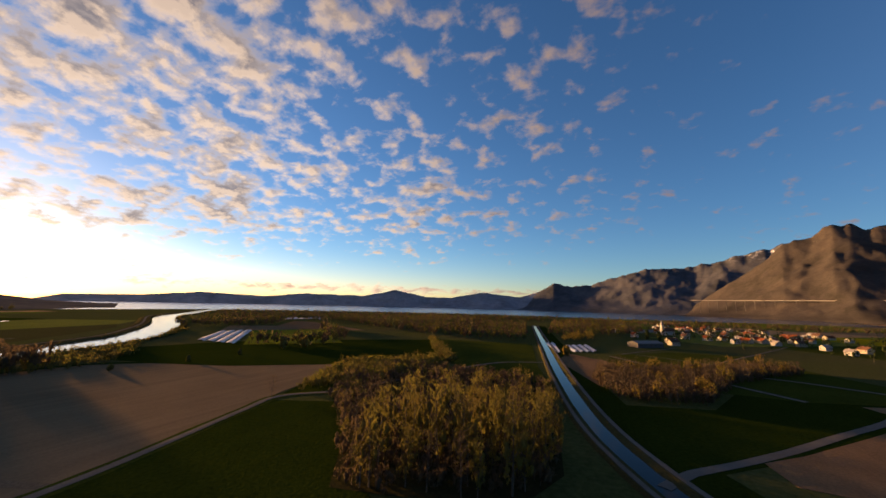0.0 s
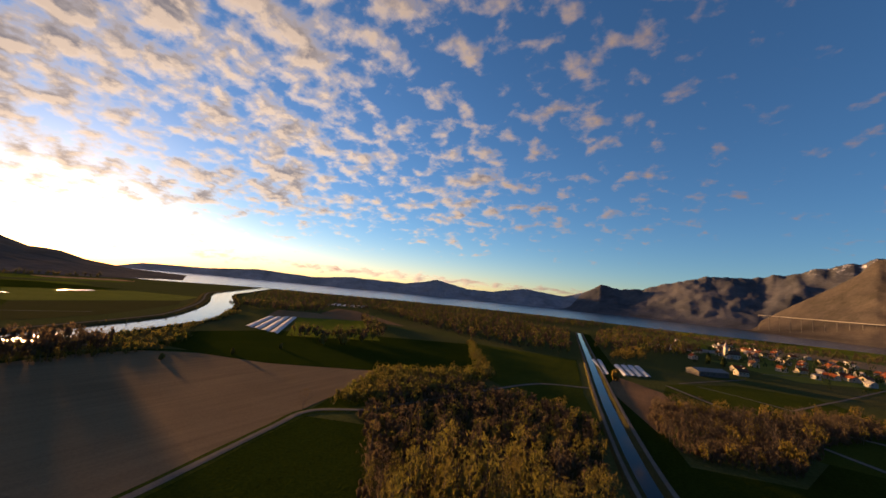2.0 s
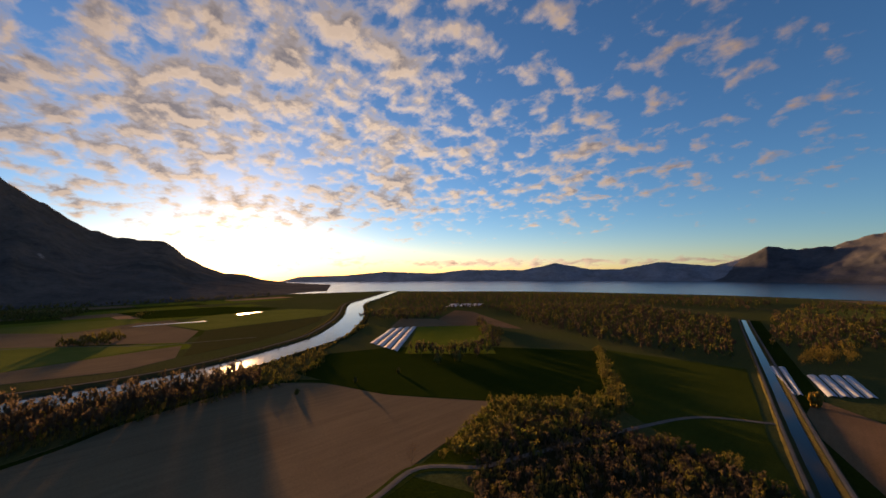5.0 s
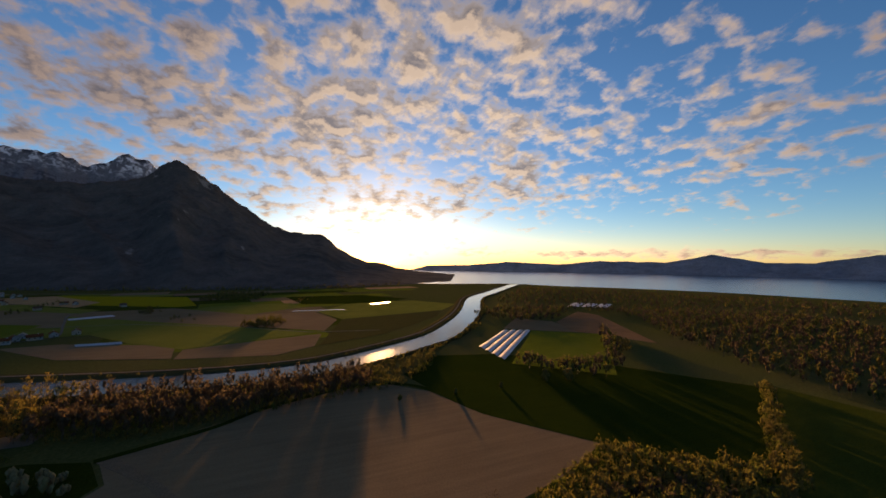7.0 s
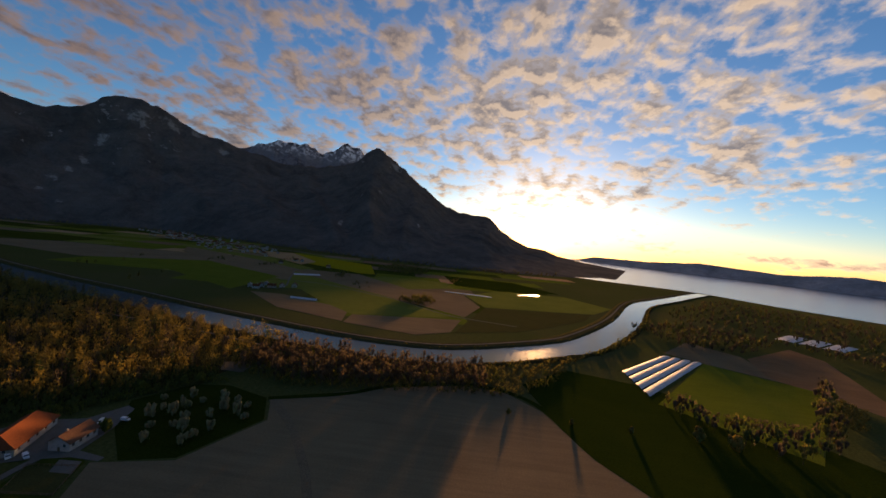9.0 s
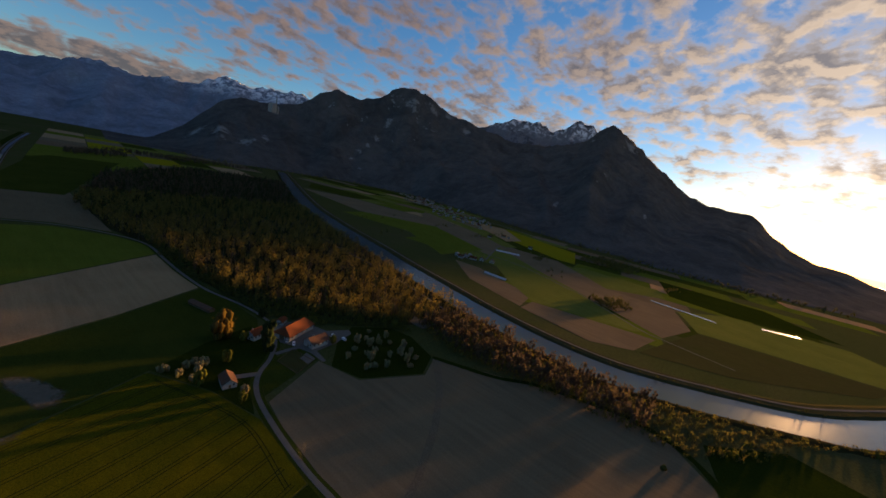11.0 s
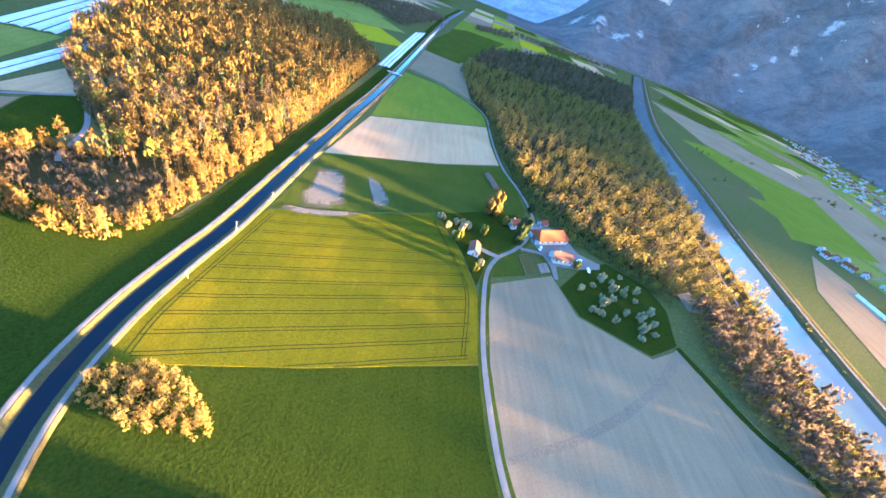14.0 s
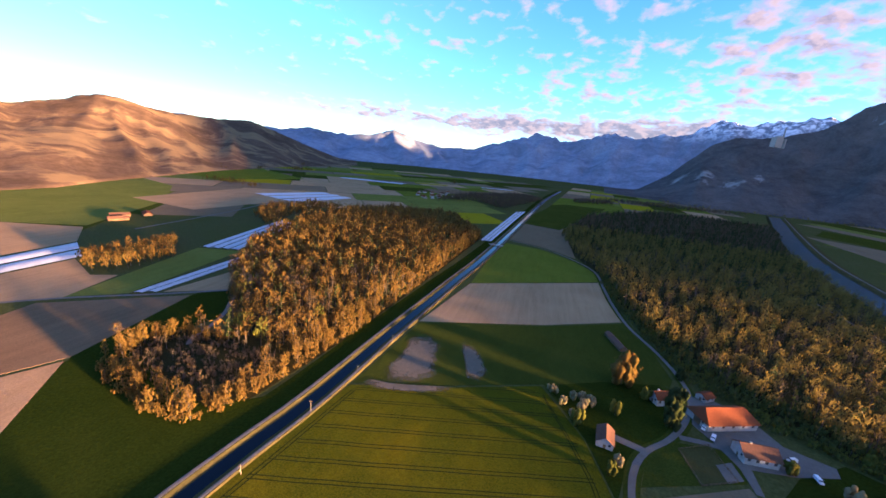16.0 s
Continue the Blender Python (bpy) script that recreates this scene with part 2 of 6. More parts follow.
def mountain_mat(name, forest, rock, snow_line=None, snow_from=0.5, meadow=None, scale=1.0, rocky=0.46):
    """Wooded slopes with bare rock where it is steep, meadows and snow."""
    m, nt, b = mat(name, 0.95, 0.0)
    v = coords(nt, (scale, scale, scale))
    big = noise_tex(nt, v, 0.004, 5, 0.65, 0.8)
    mid = noise_tex(nt, v, 0.02, 6, 0.7, 0.4)
    fine = noise_tex(nt, v, 0.09, 4, 0.7)
    col = ramp(nt, mid, [(0.3, tuple(x * 0.72 for x in forest)), (0.5, forest), (0.72, tuple(min(1, x * 1.28) for x in forest))])
    col = mixc(nt, 0.28, col, ramp(nt, fine, [(0.35, tuple(x * 0.5 for x in forest)), (0.7, tuple(min(1, x * 1.5) for x in forest))]))
    col = mixc(nt, 0.75, col, mixc(nt, 1.0, col, ramp(nt, big, [(0.34, (0.58, 0.60, 0.58)), (0.5, (0.95, 0.95, 0.95)), (0.66, (1.3, 1.22, 1.15))]), "MULTIPLY"))
    if meadow:
        col = mixc(nt, ramp(nt, big, [(0.50, (0, 0, 0)), (0.56, (1, 1, 1))]), col, mixc(nt, 0.4, meadow, col))
    g = nt.nodes.new("ShaderNodeNewGeometry")
    sx = nt.nodes.new("ShaderNodeSeparateXYZ")
    nt.links.new(g.outputs["Normal"], sx.inputs[0])
    steep = nt.nodes.new("ShaderNodeMath")
    steep.operation = "ADD"
    nt.links.new(sx.outputs["Z"], steep.inputs[0])
    jit = nt.nodes.new("ShaderNodeMath")
    jit.operation = "MULTIPLY_ADD"
    jit.inputs[1].default_value = 1.3
    jit.inputs[2].default_value = -0.74
    nt.links.new(mid, jit.inputs[0])
    nt.links.new(jit.outputs[0], steep.inputs[1])
    col = mixc(nt, ramp(nt, steep.outputs[0], [(rocky, (1, 1, 1)), (rocky + 0.08, (0, 0, 0))]), col, ramp(nt, fine, [(0.3, tuple(x * 0.6 for x in rock)), (0.7, rock)]))
    at = nt.nodes.new("ShaderNodeAttribute")
    at.attribute_name = "bare"
    crag = nt.nodes.new("ShaderNodeMath")
    crag.operation = "ADD"
    nt.links.new(at.outputs["Fac"], crag.inputs[0])
    nt.links.new(noise_tex(nt, coords(nt, (scale, scale, scale * 0.6)), 0.022, 8, 0.78), crag.inputs[1])
    col = mixc(nt, ramp(nt, crag.outputs[0], [(0.81, (0, 0, 0)), (0.93, (0.9, 0.9, 0.9))]), col, ramp(nt, fine, [(0.3, tuple(x * 0.7 for x in rock)), (0.7, tuple(min(1, x * 1.1) for x in rock))]))
    if snow_line:
        px = nt.nodes.new("ShaderNodeSeparateXYZ")
        nt.links.new(g.outputs["Position"], px.inputs[0])
        h = nt.nodes.new("ShaderNodeMapRange")
        h.inputs[1].default_value, h.inputs[2].default_value = snow_line - 90, snow_line + 90
        nt.links.new(px.outputs["Z"], h.inputs[0])
        a = nt.nodes.new("ShaderNodeMath")
        a.operation = "MULTIPLY"
        nt.links.new(h.outputs[0], a.inputs[0])
        nt.links.new(ramp(nt, mid, [(snow_from - 0.06, (0, 0, 0)), (snow_from + 0.06, (1, 1, 1))]), a.inputs[1])
        col = mixc(nt, a.outputs[0], col, (0.82, 0.84, 0.88))
    nt.links.new(col, b.inputs["Base Color"])
    bump(nt, b, mid, 0.3, 10.0)
    return m


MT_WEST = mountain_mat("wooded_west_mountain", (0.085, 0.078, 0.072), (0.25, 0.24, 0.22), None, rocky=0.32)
MT_WEST_SNOW = mountain_mat("snowy_west_crest", (0.075, 0.08, 0.095), (0.17, 0.175, 0.20), 885, 0.55)
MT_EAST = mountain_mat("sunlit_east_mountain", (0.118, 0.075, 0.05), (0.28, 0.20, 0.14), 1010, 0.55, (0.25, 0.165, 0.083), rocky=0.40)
MT_NORTH = mountain_mat("north_lakeside_mountains", (0.055, 0.049, 0.045), (0.13, 0.115, 0.10), 900, 0.5, rocky=0.28)
# the next two ranges carry evening haze as a blue-grey tint in their colour
MT_NORTH_BACK = mountain_mat("haze_tinted_wooded_range", (0.072, 0.076, 0.086), (0.17, 0.17, 0.175), 560, 0.58, rocky=0.32)
MT_HILLS = mountain_mat("haze_tinted_lakeside_hills", (0.19, 0.205, 0.235), (0.24, 0.25, 0.27), rocky=0.2)
# distance haze is painted into these blue base colours
MT_SOUTH = mountain_mat("haze_tinted_south_mountains", (0.18, 0.22, 0.28), (0.23, 0.27, 0.32), 545, 0.51)


def patch_mat():
    """Bare washed soil that thins out into the grass round it."""
    m, nt, b = mat("thinning_bare_soil", 0.95, 0.1)
    v = coords(nt)
    n = noise_tex(nt, v, 0.5, 5, 0.65)
    nt.links.new(ramp(nt, n, [(0.3, (0.085, 0.073, 0.052)), (0.7, (0.13, 0.108, 0.08))]), b.inputs["Base Color"])
    at = nt.nodes.new("ShaderNodeAttribute")
    at.attribute_name = "cover"
    s = nt.nodes.new("ShaderNodeMath")
    s.operation = "ADD"
    nt.links.new(at.outputs["Fac"], s.inputs[0])
    nt.links.new(noise_tex(nt, v, 0.28, 6, 0.7), s.inputs[1])
    r = nt.nodes.new("ShaderNodeMapRange")
    r.interpolation_type = "SMOOTHSTEP"
    r.inputs[1].default_value, r.inputs[2].default_value = 0.72, 1.18
    nt.links.new(s.outputs[0], r.inputs[0])
    tr = nt.nodes.new("ShaderNodeBsdfTransparent")
    mx = nt.nodes.new("ShaderNodeMixShader")
    nt.links.new(r.outputs[0], mx.inputs[0])
    nt.links.new(tr.outputs[0], mx.inputs[1])
    nt.links.new(b.outputs[0], mx.inputs[2])
    nt.links.new(mx.outputs[0], nt.nodes["Material Output"].inputs[0])
    return m


PATCH = patch_mat()


# ---------------------------------------------------------------- geometry helpers
def mesh_ob(name, verts, faces, material, parent=None, smooth=False):
    me = bpy.data.meshes.new(name)
    me.from_pydata([tuple(v) for v in verts], [], faces)
    if material:
        me.materials.append(material)
    if smooth:
        me.polygons.foreach_set("use_smooth", [True] * len(me.polygons))
    me.update()
    ob = new(name, me)
    if parent:
        ob.parent = parent
    return ob


def part(name, bm, material, parent, label=""):
    me = bpy.data.meshes.new(name)
    bm.to_mesh(me)
    bm.free()
    me.materials.append(material)
    ob = new(name, me)
    ob.parent = parent
    if label:
        ob["label"] = label
    return ob


def quads_mesh(name, co, quads, mats, mat_ids=None):
    """A mesh from arrays of corners and quads."""
    me = bpy.data.meshes.new(name)
    n, f = len(co), len(quads)
    me.vertices.add(n)
    me.vertices.foreach_set("co", np.ascontiguousarray(co, dtype=np.float32).ravel())
    me.loops.add(f * 4)
    me.loops.foreach_set("vertex_index", np.ascontiguousarray(quads, dtype=np.int32).ravel())
    me.polygons.add(f)
    me.polygons.foreach_set("loop_start", np.arange(0, f * 4, 4, dtype=np.int32))
    for m in mats:
        me.materials.append(m)
    if mat_ids is not None:
        me.polygons.foreach_set("material_index", np.ascontiguousarray(mat_ids, dtype=np.int32))
    me.update(calc_edges=True)
    me.validate()
    return me


def box(bm, x0, x1, y0, y1, z0, z1):
    v = [bm.verts.new(p) for p in ((x0, y0, z0), (x1, y0, z0), (x1, y1, z0), (x0, y1, z0), (x0, y0, z1), (x1, y0, z1), (x1, y1, z1), (x0, y1, z1))]
    for f in ((3, 2, 1, 0), (4, 5, 6, 7), (0, 1, 5, 4), (1, 2, 6, 5), (2, 3, 7, 6), (3, 0, 4, 7)):
        bm.faces.new([v[i] for i in f])


def slab(name, poly, z, material, label, category, thick=0.12, ragged=0.0):
    """A patch of land with its edge: a thin raised sheet."""
    if ragged:
        fine = []
        for (x0, y0), (x1, y1) in zip(poly, poly[1:] + poly[:1]):
            for k in range(8):
                x, y = x0 + (x1 - x0) * k / 8, y0 + (y1 - y0) * k / 8
                fine.append((x + ragged * noise.noise(Vector((x * 0.35, y * 0.35, 3))), y + ragged * noise.noise(Vector((x * 0.35, y * 0.35, 8)))))
        poly = fine
    bm = bmesh.new()
    top = [bm.verts.new((x, y, z)) for x, y in poly]
    f = bm.faces.new(top)
    if f.calc_area() and f.normal.z < 0:
        f.normal_flip()
    f.normal_update()
    if f.normal.z < 0:
        f.normal_flip()
    low = [bm.verts.new((x, y, z - thick)) for x, y in poly]
    n = len(poly)
    for i in range(n):
        bm.faces.new((top[i], top[(i + 1) % n], low[(i + 1) % n], low[i]))
    bmesh.ops.triangulate(bm, faces=[f])
    me = bpy.data.meshes.new(name)
    bm.to_mesh(me)
    bm.free()
    me.materials.append(material)
    return tagged(new(name, me), label, category, kind="structure")


def soft_patch(poly, z, label):
    """A bare patch whose cover fades outwards."""
    cx, cy = sum(p[0] for p in poly) / len(poly), sum(p[1] for p in poly) / len(poly)
    ring = []
    for (x0, y0), (x1, y1) in zip(poly, poly[1:] + poly[:1]):
        for k in range(4):
            ring.append((x0 + (x1 - x0) * k / 4, y0 + (y1 - y0) * k / 4))
    verts, cover, faces, n = [(cx, cy, z)], [0.75], [], len(ring)
    for s, f in ((0.35, 0.75), (0.7, 0.62), (1.0, 0.32), (1.4, -0.1)):
        for x, y in ring:
            verts.append((cx + (x - cx) * s, cy + (y - cy) * s, z))
            cover.append(f)
    for k in range(n):
        faces.append((0, 1 + k, 1 + (k + 1) % n))
    for i in range(3):
        for k in range(n):
            a, b = 1 + i * n + k, 1 + i * n + (k + 1) % n
            faces.append((a, a + n, b + n, b))
    ob = mesh_ob("patch", verts, faces, PATCH)
    ob.data.attributes.new("cover", "FLOAT", "POINT").data.foreach_set("value", cover)
    if ob.data.polygons[0].normal.z < 0:
        ob.data.flip_normals()
    return tagged(ob, label, "soil", kind="structure")


def spline(pts, step):
    """A smooth line through points, about every step metres."""
    p = [Vector(a) for a in pts]
    p = [2 * p[0] - p[1]] + p + [2 * p[-1] - p[-2]]
    out = []
    for i in range(1, len(p) - 2):
        n = max(2, int((p[i + 1] - p[i]).length / step))
        for k in range(n):
            t = k / n
            a, b, c, d = p[i - 1], p[i], p[i + 1], p[i + 2]
            out.append(0.5 * ((2 * b) + (c - a) * t + (2 * a - 5 * b + 4 * c - d) * t * t + (3 * b - a - 3 * c + d) * t ** 3))
    out.append(p[-2])
    return out


def ribbon(name, line, profile, material, label, category, wobble=0.0):
    """A profile of (offset to the left of the way, height) drawn along a line."""
    verts, faces = [], []
    m = len(profile)
    for i, q in enumerate(line):
        d = (line[min(i + 1, len(line) - 1)] - line[max(i - 1, 0)]).normalized()
        left = Vector((-d.y, d.x))
        for k, (o, h) in enumerate(profile):
            w = wobble * (noise.noise(Vector((q.x * 0.07, q.y * 0.07, k * 7.3))))
            e = q + left * (o + w)
            verts.append((e.x, e.y, h))
    for i in range(len(line) - 1):
        for k in range(m - 1):
            faces.append((i * m + k, (i + 1) * m + k, (i + 1) * m + k + 1, i * m + k + 1))
    me = bpy.data.meshes.new(name)
    me.from_pydata(verts, [], faces)
    me.materials.append(material)
    me.update()
    ob = new(name, me)
    # sheets face up
    if sum(p.normal.z for p in me.polygons) < 0:
        me.flip_normals()
    return tagged(ob, label, category, kind="structure")


def inside(x, y, poly):
    c = False
    j = len(poly) - 1
    for i in range(len(poly)):
        xi, yi = poly[i]
        xj, yj = poly[j]
        if (yi > y) != (yj > y) and x < (xj - xi) * (y - yi) / (yj - yi) + xi:
            c = not c
        j = i
    return c


# ---------------------------------------------------------------- ground and water
def build_ground():
    rings = [0, 60, 130, 220, 340, 500, 750, 1100, 1700, 2600, 3700, 4780]
    n = 96
    verts, faces = [(-60, 40, 0)], []
    for r in rings[1:]:
        for k in range(n):
            a = 2 * math.pi * k / n
            verts.append((-60 + r * math.cos(a), 40 + r * math.sin(a), 0))
    for k in range(n):
        faces.append((0, 1 + k, 1 + (k + 1) % n))
    for i in range(len(rings) - 2):
        for k in range(n):
            a, b = 1 + i * n + k, 1 + i * n + (k + 1) % n
            faces.append((a, a + n, b + n, b))
    ob = mesh_ob("ground", verts, faces, GROUND_M)
    return tagged(ob, "flat valley floor of grass and bare earth", "ground", kind="structure")


build_ground()

SHORE = [(-1800, 500), (-1560, 640), (-1500, 850), (-1440, 1050), (-1230, 1170), (-1060, 1330), (-820, 1500), (-500, 1600), (-250, 1660), (0, 1640), (200, 1620), (600, 1700), (1000, 1700)]
lake_poly = [(p.x, p.y) for p in spline(SHORE, 60)]
far = []
for k in range(41):
    a = radians(-20 + 95 * k / 40)
    far.append((-60 - 4770 * math.sin(a), 40 + 4770 * math.cos(a)))
slab("water", lake_poly + far, 0.35, LAKE_W, "calm lake under the evening sky", "lake", 0.3)

RIVER = [(-1020, -1800), (-740, -1200), (-545, -765), (-468, -540), (-415, -340), (-385, -235), (-364, -150), (-346, -75), (-335, -15), (-331, 35), (-334, 85), (-346, 125), (-377, 183), (-432, 264),
         (-515, 333), (-602, 394), (-705, 455), (-818, 517), (-916, 583), (-1026, 688), (-1250, 898), (-1400, 1040)]
river_line = spline(RIVER, 9)
ribbon("water", river_line, [(-21, 0.2), (0, 0.2), (21, 0.2)], RIVER_W, "pale silty river between wooded banks", "river", 2.5)
ribbon("riverbank", river_line, [(-30, 0.02), (-26, 1.5), (-22, 1.5), (-19, 0.1)], LITTER, "shrubby river bank", "bank", 3.0)
ribbon("riverbank", river_line, [(20, 0.1), (23.5, 1.8), (31, 2.2), (38, 2.2), (44, 0.02)], BANK, "grassy dyke along the river", "bank", 1.0)
ribbon("path", river_line, [(30.5, 2.28), (32, 2.31), (33.5, 2.28)], GRAVEL, "narrow gravel path on the river dyke", "path", 0.3)

# bulges between y = -38 and 140 to fit the camera's view
CANAL = [(-115, -1900), (-38, -1280), (30, -457), (53, -238), (66.5, -115), (74, -38), (80.5, 0), (85, 35), (84, 70), (75, 104), (58, 140), (42, 190), (20, 300), (-7, 455), (-56, 731), (-80, 870)]
canal_line = spline(CANAL, 8)
ribbon("water", canal_line, [(-3.2, 0.15), (0, 0.15), (3.2, 0.15)], CANAL_W, "dark still water of a canal, bent to fit the camera's view", "canal", 0.25)
ribbon("canal_bank", canal_line, [(-8.6, 0.02), (-7.7, 0.95), (-5.3, 1.0), (-4.3, 0.6), (-2.7, 0.05)], BANK, "grassy canal bank beside the gravel track", "bank", 0.3)
ribbon("canal_bank", canal_line, [(2.7, 0.05), (4.1, 0.6), (5.0, 1.0), (7.2, 0.95), (8.2, 0.02)], BANK, "grassy canal bank beside the farm track", "bank", 0.3)
ribbon("track", canal_line, [(-7.5, 1.03), (-6.6, 1.07), (-5.7, 1.03)], GRAVEL, "pale gravel track along the bent canal", "track", 0.12)
ribbon("track", canal_line, [(5.3, 1.04), (6.1, 1.08), (6.9, 1.04)], GRAVEL, "pale concrete farm track along the bent canal", "track", 0.12)

ROAD = [(-75.7, 174.3), (-94.2, 154), (-89.9, 131.5), (-81.8, 101.7), (-73.8, 68.4), (-71, 21), (-74.1, -21.2), (-79, -47.9), (-88.5, -65.2), (-102.9, -79.3), (-117.3, -100.6), (-127.5, -130), (-123.5, -169.6), (-110.5, -216.8),
        (-105.8, -267.3), (-104.8, -312.1), (-103.3, -375.3), (-82.7, -421), (-39.6, -467), (20.6, -495)]
road_line = spline(ROAD, 5)
ribbon("road", road_line, [(-1.45, 0.24), (0, 0.29), (1.45, 0.24)], GRAVEL, "narrow pale farm road winding between fields", "road", 0.15)
ribbon("verge", road_line, [(-3.4, 0.16), (0, 0.2), (3.4, 0.16)], GRASS, "grass verge of the farm road", "verge", 0.6)
ribbon("road", spline([(-75.7, 174.3), (-58.1, 229.1), (-45, 265.3), (-25.2, 308.3), (7.3, 329)], 6), [(-1.5, 0.24), (0, 0.29), (1.5, 0.24)], GRAVEL, "field track between hedges and meadow", "road", 0.2)
ribbon("road", spline([(61, 132), (70, 145), (83, 157), (104, 178), (133, 210), (165, 246), (200, 300)], 6), [(-1.7, 0.24), (0, 0.29), (1.7, 0.24)], GRAVEL, "curving pale field road east of the canal", "road", 0.2)
ribbon("road", spline([(-88.5, -65.2), (-80.9, -67.6), (-75, -69.5)], 3), [(-2.2, 0.25), (0, 0.3), (2.2, 0.25)], GRAVEL, "short gravel drive to the small house", "road", 0.2)
ribbon("road", spline([(-107.8, -82.5), (-119, -83), (-128.8, -82.4)], 3), [(-1.8, 0.25), (0, 0.3), (1.8, 0.25)], GRAVEL, "short gravel drive into the farmyard", "road", 0.2)
ribbon("road", spline([(-610, -1027), (-804, -906)], 6), [(-1.5, 0.24), (0, 0.28), (1.5, 0.24)], GRAVEL, "gravel track in the wood", "road", 0.2)
slab("yard", [(-118.5, -96.4), (-124.4, -85.3), (-129.4, -70.7), (-129.4, -56.7), (-132.4, -56.5), (-134.5, -71.7), (-153, -74.7), (-174.5, -81.9), (-177, -88.5), (-159.5, -95.9), (-151.9, -117.2), (-137.3, -126.6), (-127.5, -124.2)], 0.22, GRAVEL, "gravel farmyard between the barn and the house", "yard")

# ---------------------------------------------------------------- fields
slab("field", [(-80.6, -36.1), (-128, -59.3), (-137.2, -24.7), (-181.7, -3), (-207.2, -14.9), (-248.3, 58.3), (-268.6, 114.7), (-265.4, 151.8), (-239.8, 176.6), (-185.5, 196.2), (-125.7, 239.6), (-108.6, 197.3), (-95.1, 139.8), (-84.9, 102), (-76.9, 68.6), (-74, 26.3), (-76.8, -14.5)], 0.12, SOIL, "large bare field of grey-brown tilled soil", "field")
slab("field", [(-207.6, -17.1), (-208.6, -8.4), (-173.9, 20.6), (-142.6, 41.4), (-109.5, 57.7), (-77.9, 68.7), (-77.7, 65.8), (-109.4, 53.5), (-142.7, 36), (-174.2, 14.6), (-201.7, -11.7)], 0.16, STRAW, "strip of straw-coloured soil across the field", "field")
slab("field", [(-70.1, 25.1), (10.2, 42.2), (77, 55), (76.5, 72), (67.5, 102), (58, 120), (4.6, 90.2), (-15.7, 105), (-64.8, 158.6), (-90.6, 147.8), (-79.2, 101.5), (-70.5, 61.7)], 0.14, GRASS_DARK, "dark green cereal field beside the farm road", "field")
slab("field", [(62.9, -55.2), (14.5, -72.8), (-39.4, -97.7), (-60, -61.6), (-70.1, -25.5), (-69.1, -2.6), (-67.1, 24.9), (10.2, 43), (77.3, 55), (77.5, 30), (72.5, 0)], 0.42, RAPE, "rape field coming into yellow flower with tramlines", "field", 0.4)
slab("field", [(53.2, -144), (-40.2, -182.3), (-109.1, -221.4), (-119.2, -175.9), (-121.7, -139.2), (-104.8, -100.2), (-87.2, -71.6), (-69.7, -36), (-61, -61.6), (-40.9, -100.3), (14.2, -75.2), (62.7, -57.5)], 0.11, GRASS, "green meadow with bare patches beside the rape field", "meadow")
slab("field", [(54, -145.5), (35.2, -251.3), (-36.6, -293.6), (-104.6, -333.9), (-108.5, -224.4), (-40.6, -185.2)], 0.13, SOIL_WARM, "bare field of warm brown tilled soil", "field")
slab("field", [(34.8, -254), (26.9, -471), (-37.1, -458), (-80.3, -414), (-101.7, -373.4), (-104, -337), (-37, -296.5)], 0.14, LIMEGREEN, "light green crop field with fine rows", "field")
slab("field", [(24.9, -505), (-39.8, -478), (-83.5, -434), (-79.4, -616), (-77.4, -701), (-10.8, -683), (19.7, -697)], 0.12, STUBBLE, "patchy dry meadow by the canal bridge", "field")
slab("field", [(20.7, -697), (-10.8, -683), (-69.5, -666), (-240.7, -1228), (-104.9, -1224), (-70.5, -1166)], 0.13, GRASS, "dark green meadow beyond the bridge", "field")
slab("field", [(-76.2, -1184), (-106, -1227), (-221.1, -1256), (-329.4, -1501), (-151.9, -1451), (-126.9, -1432)], 0.12, LIMEGREEN, "green crop field along the canal", "field")
soft_patch([(51.3, -119.8), (38.7, -125.6), (29.6, -118.7), (26.4, -99.8), (22.1, -81.4), (31.1, -70.9), (46.4, -66.7), (51.4, -79.6), (48.7, -96.3)], 0.15, "pale bare washed-out soil patch in the meadow")
soft_patch([(15.5, -130), (5.1, -122.9), (-0.4, -113.9), (-7.2, -98.3), (-3.4, -88.6), (3.5, -87.1), (8.1, -101.9), (13, -116)], 0.15, "pale bare soil patch in the meadow")
soft_patch([(55.4, -59.3), (45.1, -58.3), (29.9, -62.3), (11.6, -70), (12, -74.9), (29.1, -69.3), (46.6, -64.4), (57, -64.2)], 0.46, "wet grey bare strip at the edge of the rape")
slab("field", [(-95.3, 154.1), (-126.3, 243.9), (-186.1, 199.3), (-240.8, 180.2), (-288.1, 169.8), (-338.7, 221), (-319.9, 291.5), (-234.8, 380), (-140.1, 447), (-64.9, 296.8), (-78.5, 181.6)], 0.11, GRASS_DARK, "wide dark green meadow", "meadow")
slab("field", [(-282, 283.7), (-214.4, 353.3), (-361.7, 498), (-423, 412)], 0.14, LIMEGREEN, "green field beside the covered crop rows", "field")
slab("field", [(-453, 381.3), (-422, 418), (-365.2, 502), (-292.9, 514), (-391.3, 476), (-479, 498), (-532, 457)], 0.12, SOIL, "bare soil by the crop rows", "field")
slab("field", [(-295.7, 516), (-401, 468), (-473, 501), (-565, 635), (-511, 638)], 0.13, SOIL_DARK, "long bare brown field", "field")
slab("field", [(-57.8, 287.1), (27.2, 226.1), (5.7, 304.6), (-0.9, 341.9), (-23.4, 464), (-142.5, 455), (-104.3, 375.9)], 0.13, GRASS, "green meadow by the canal", "meadow")
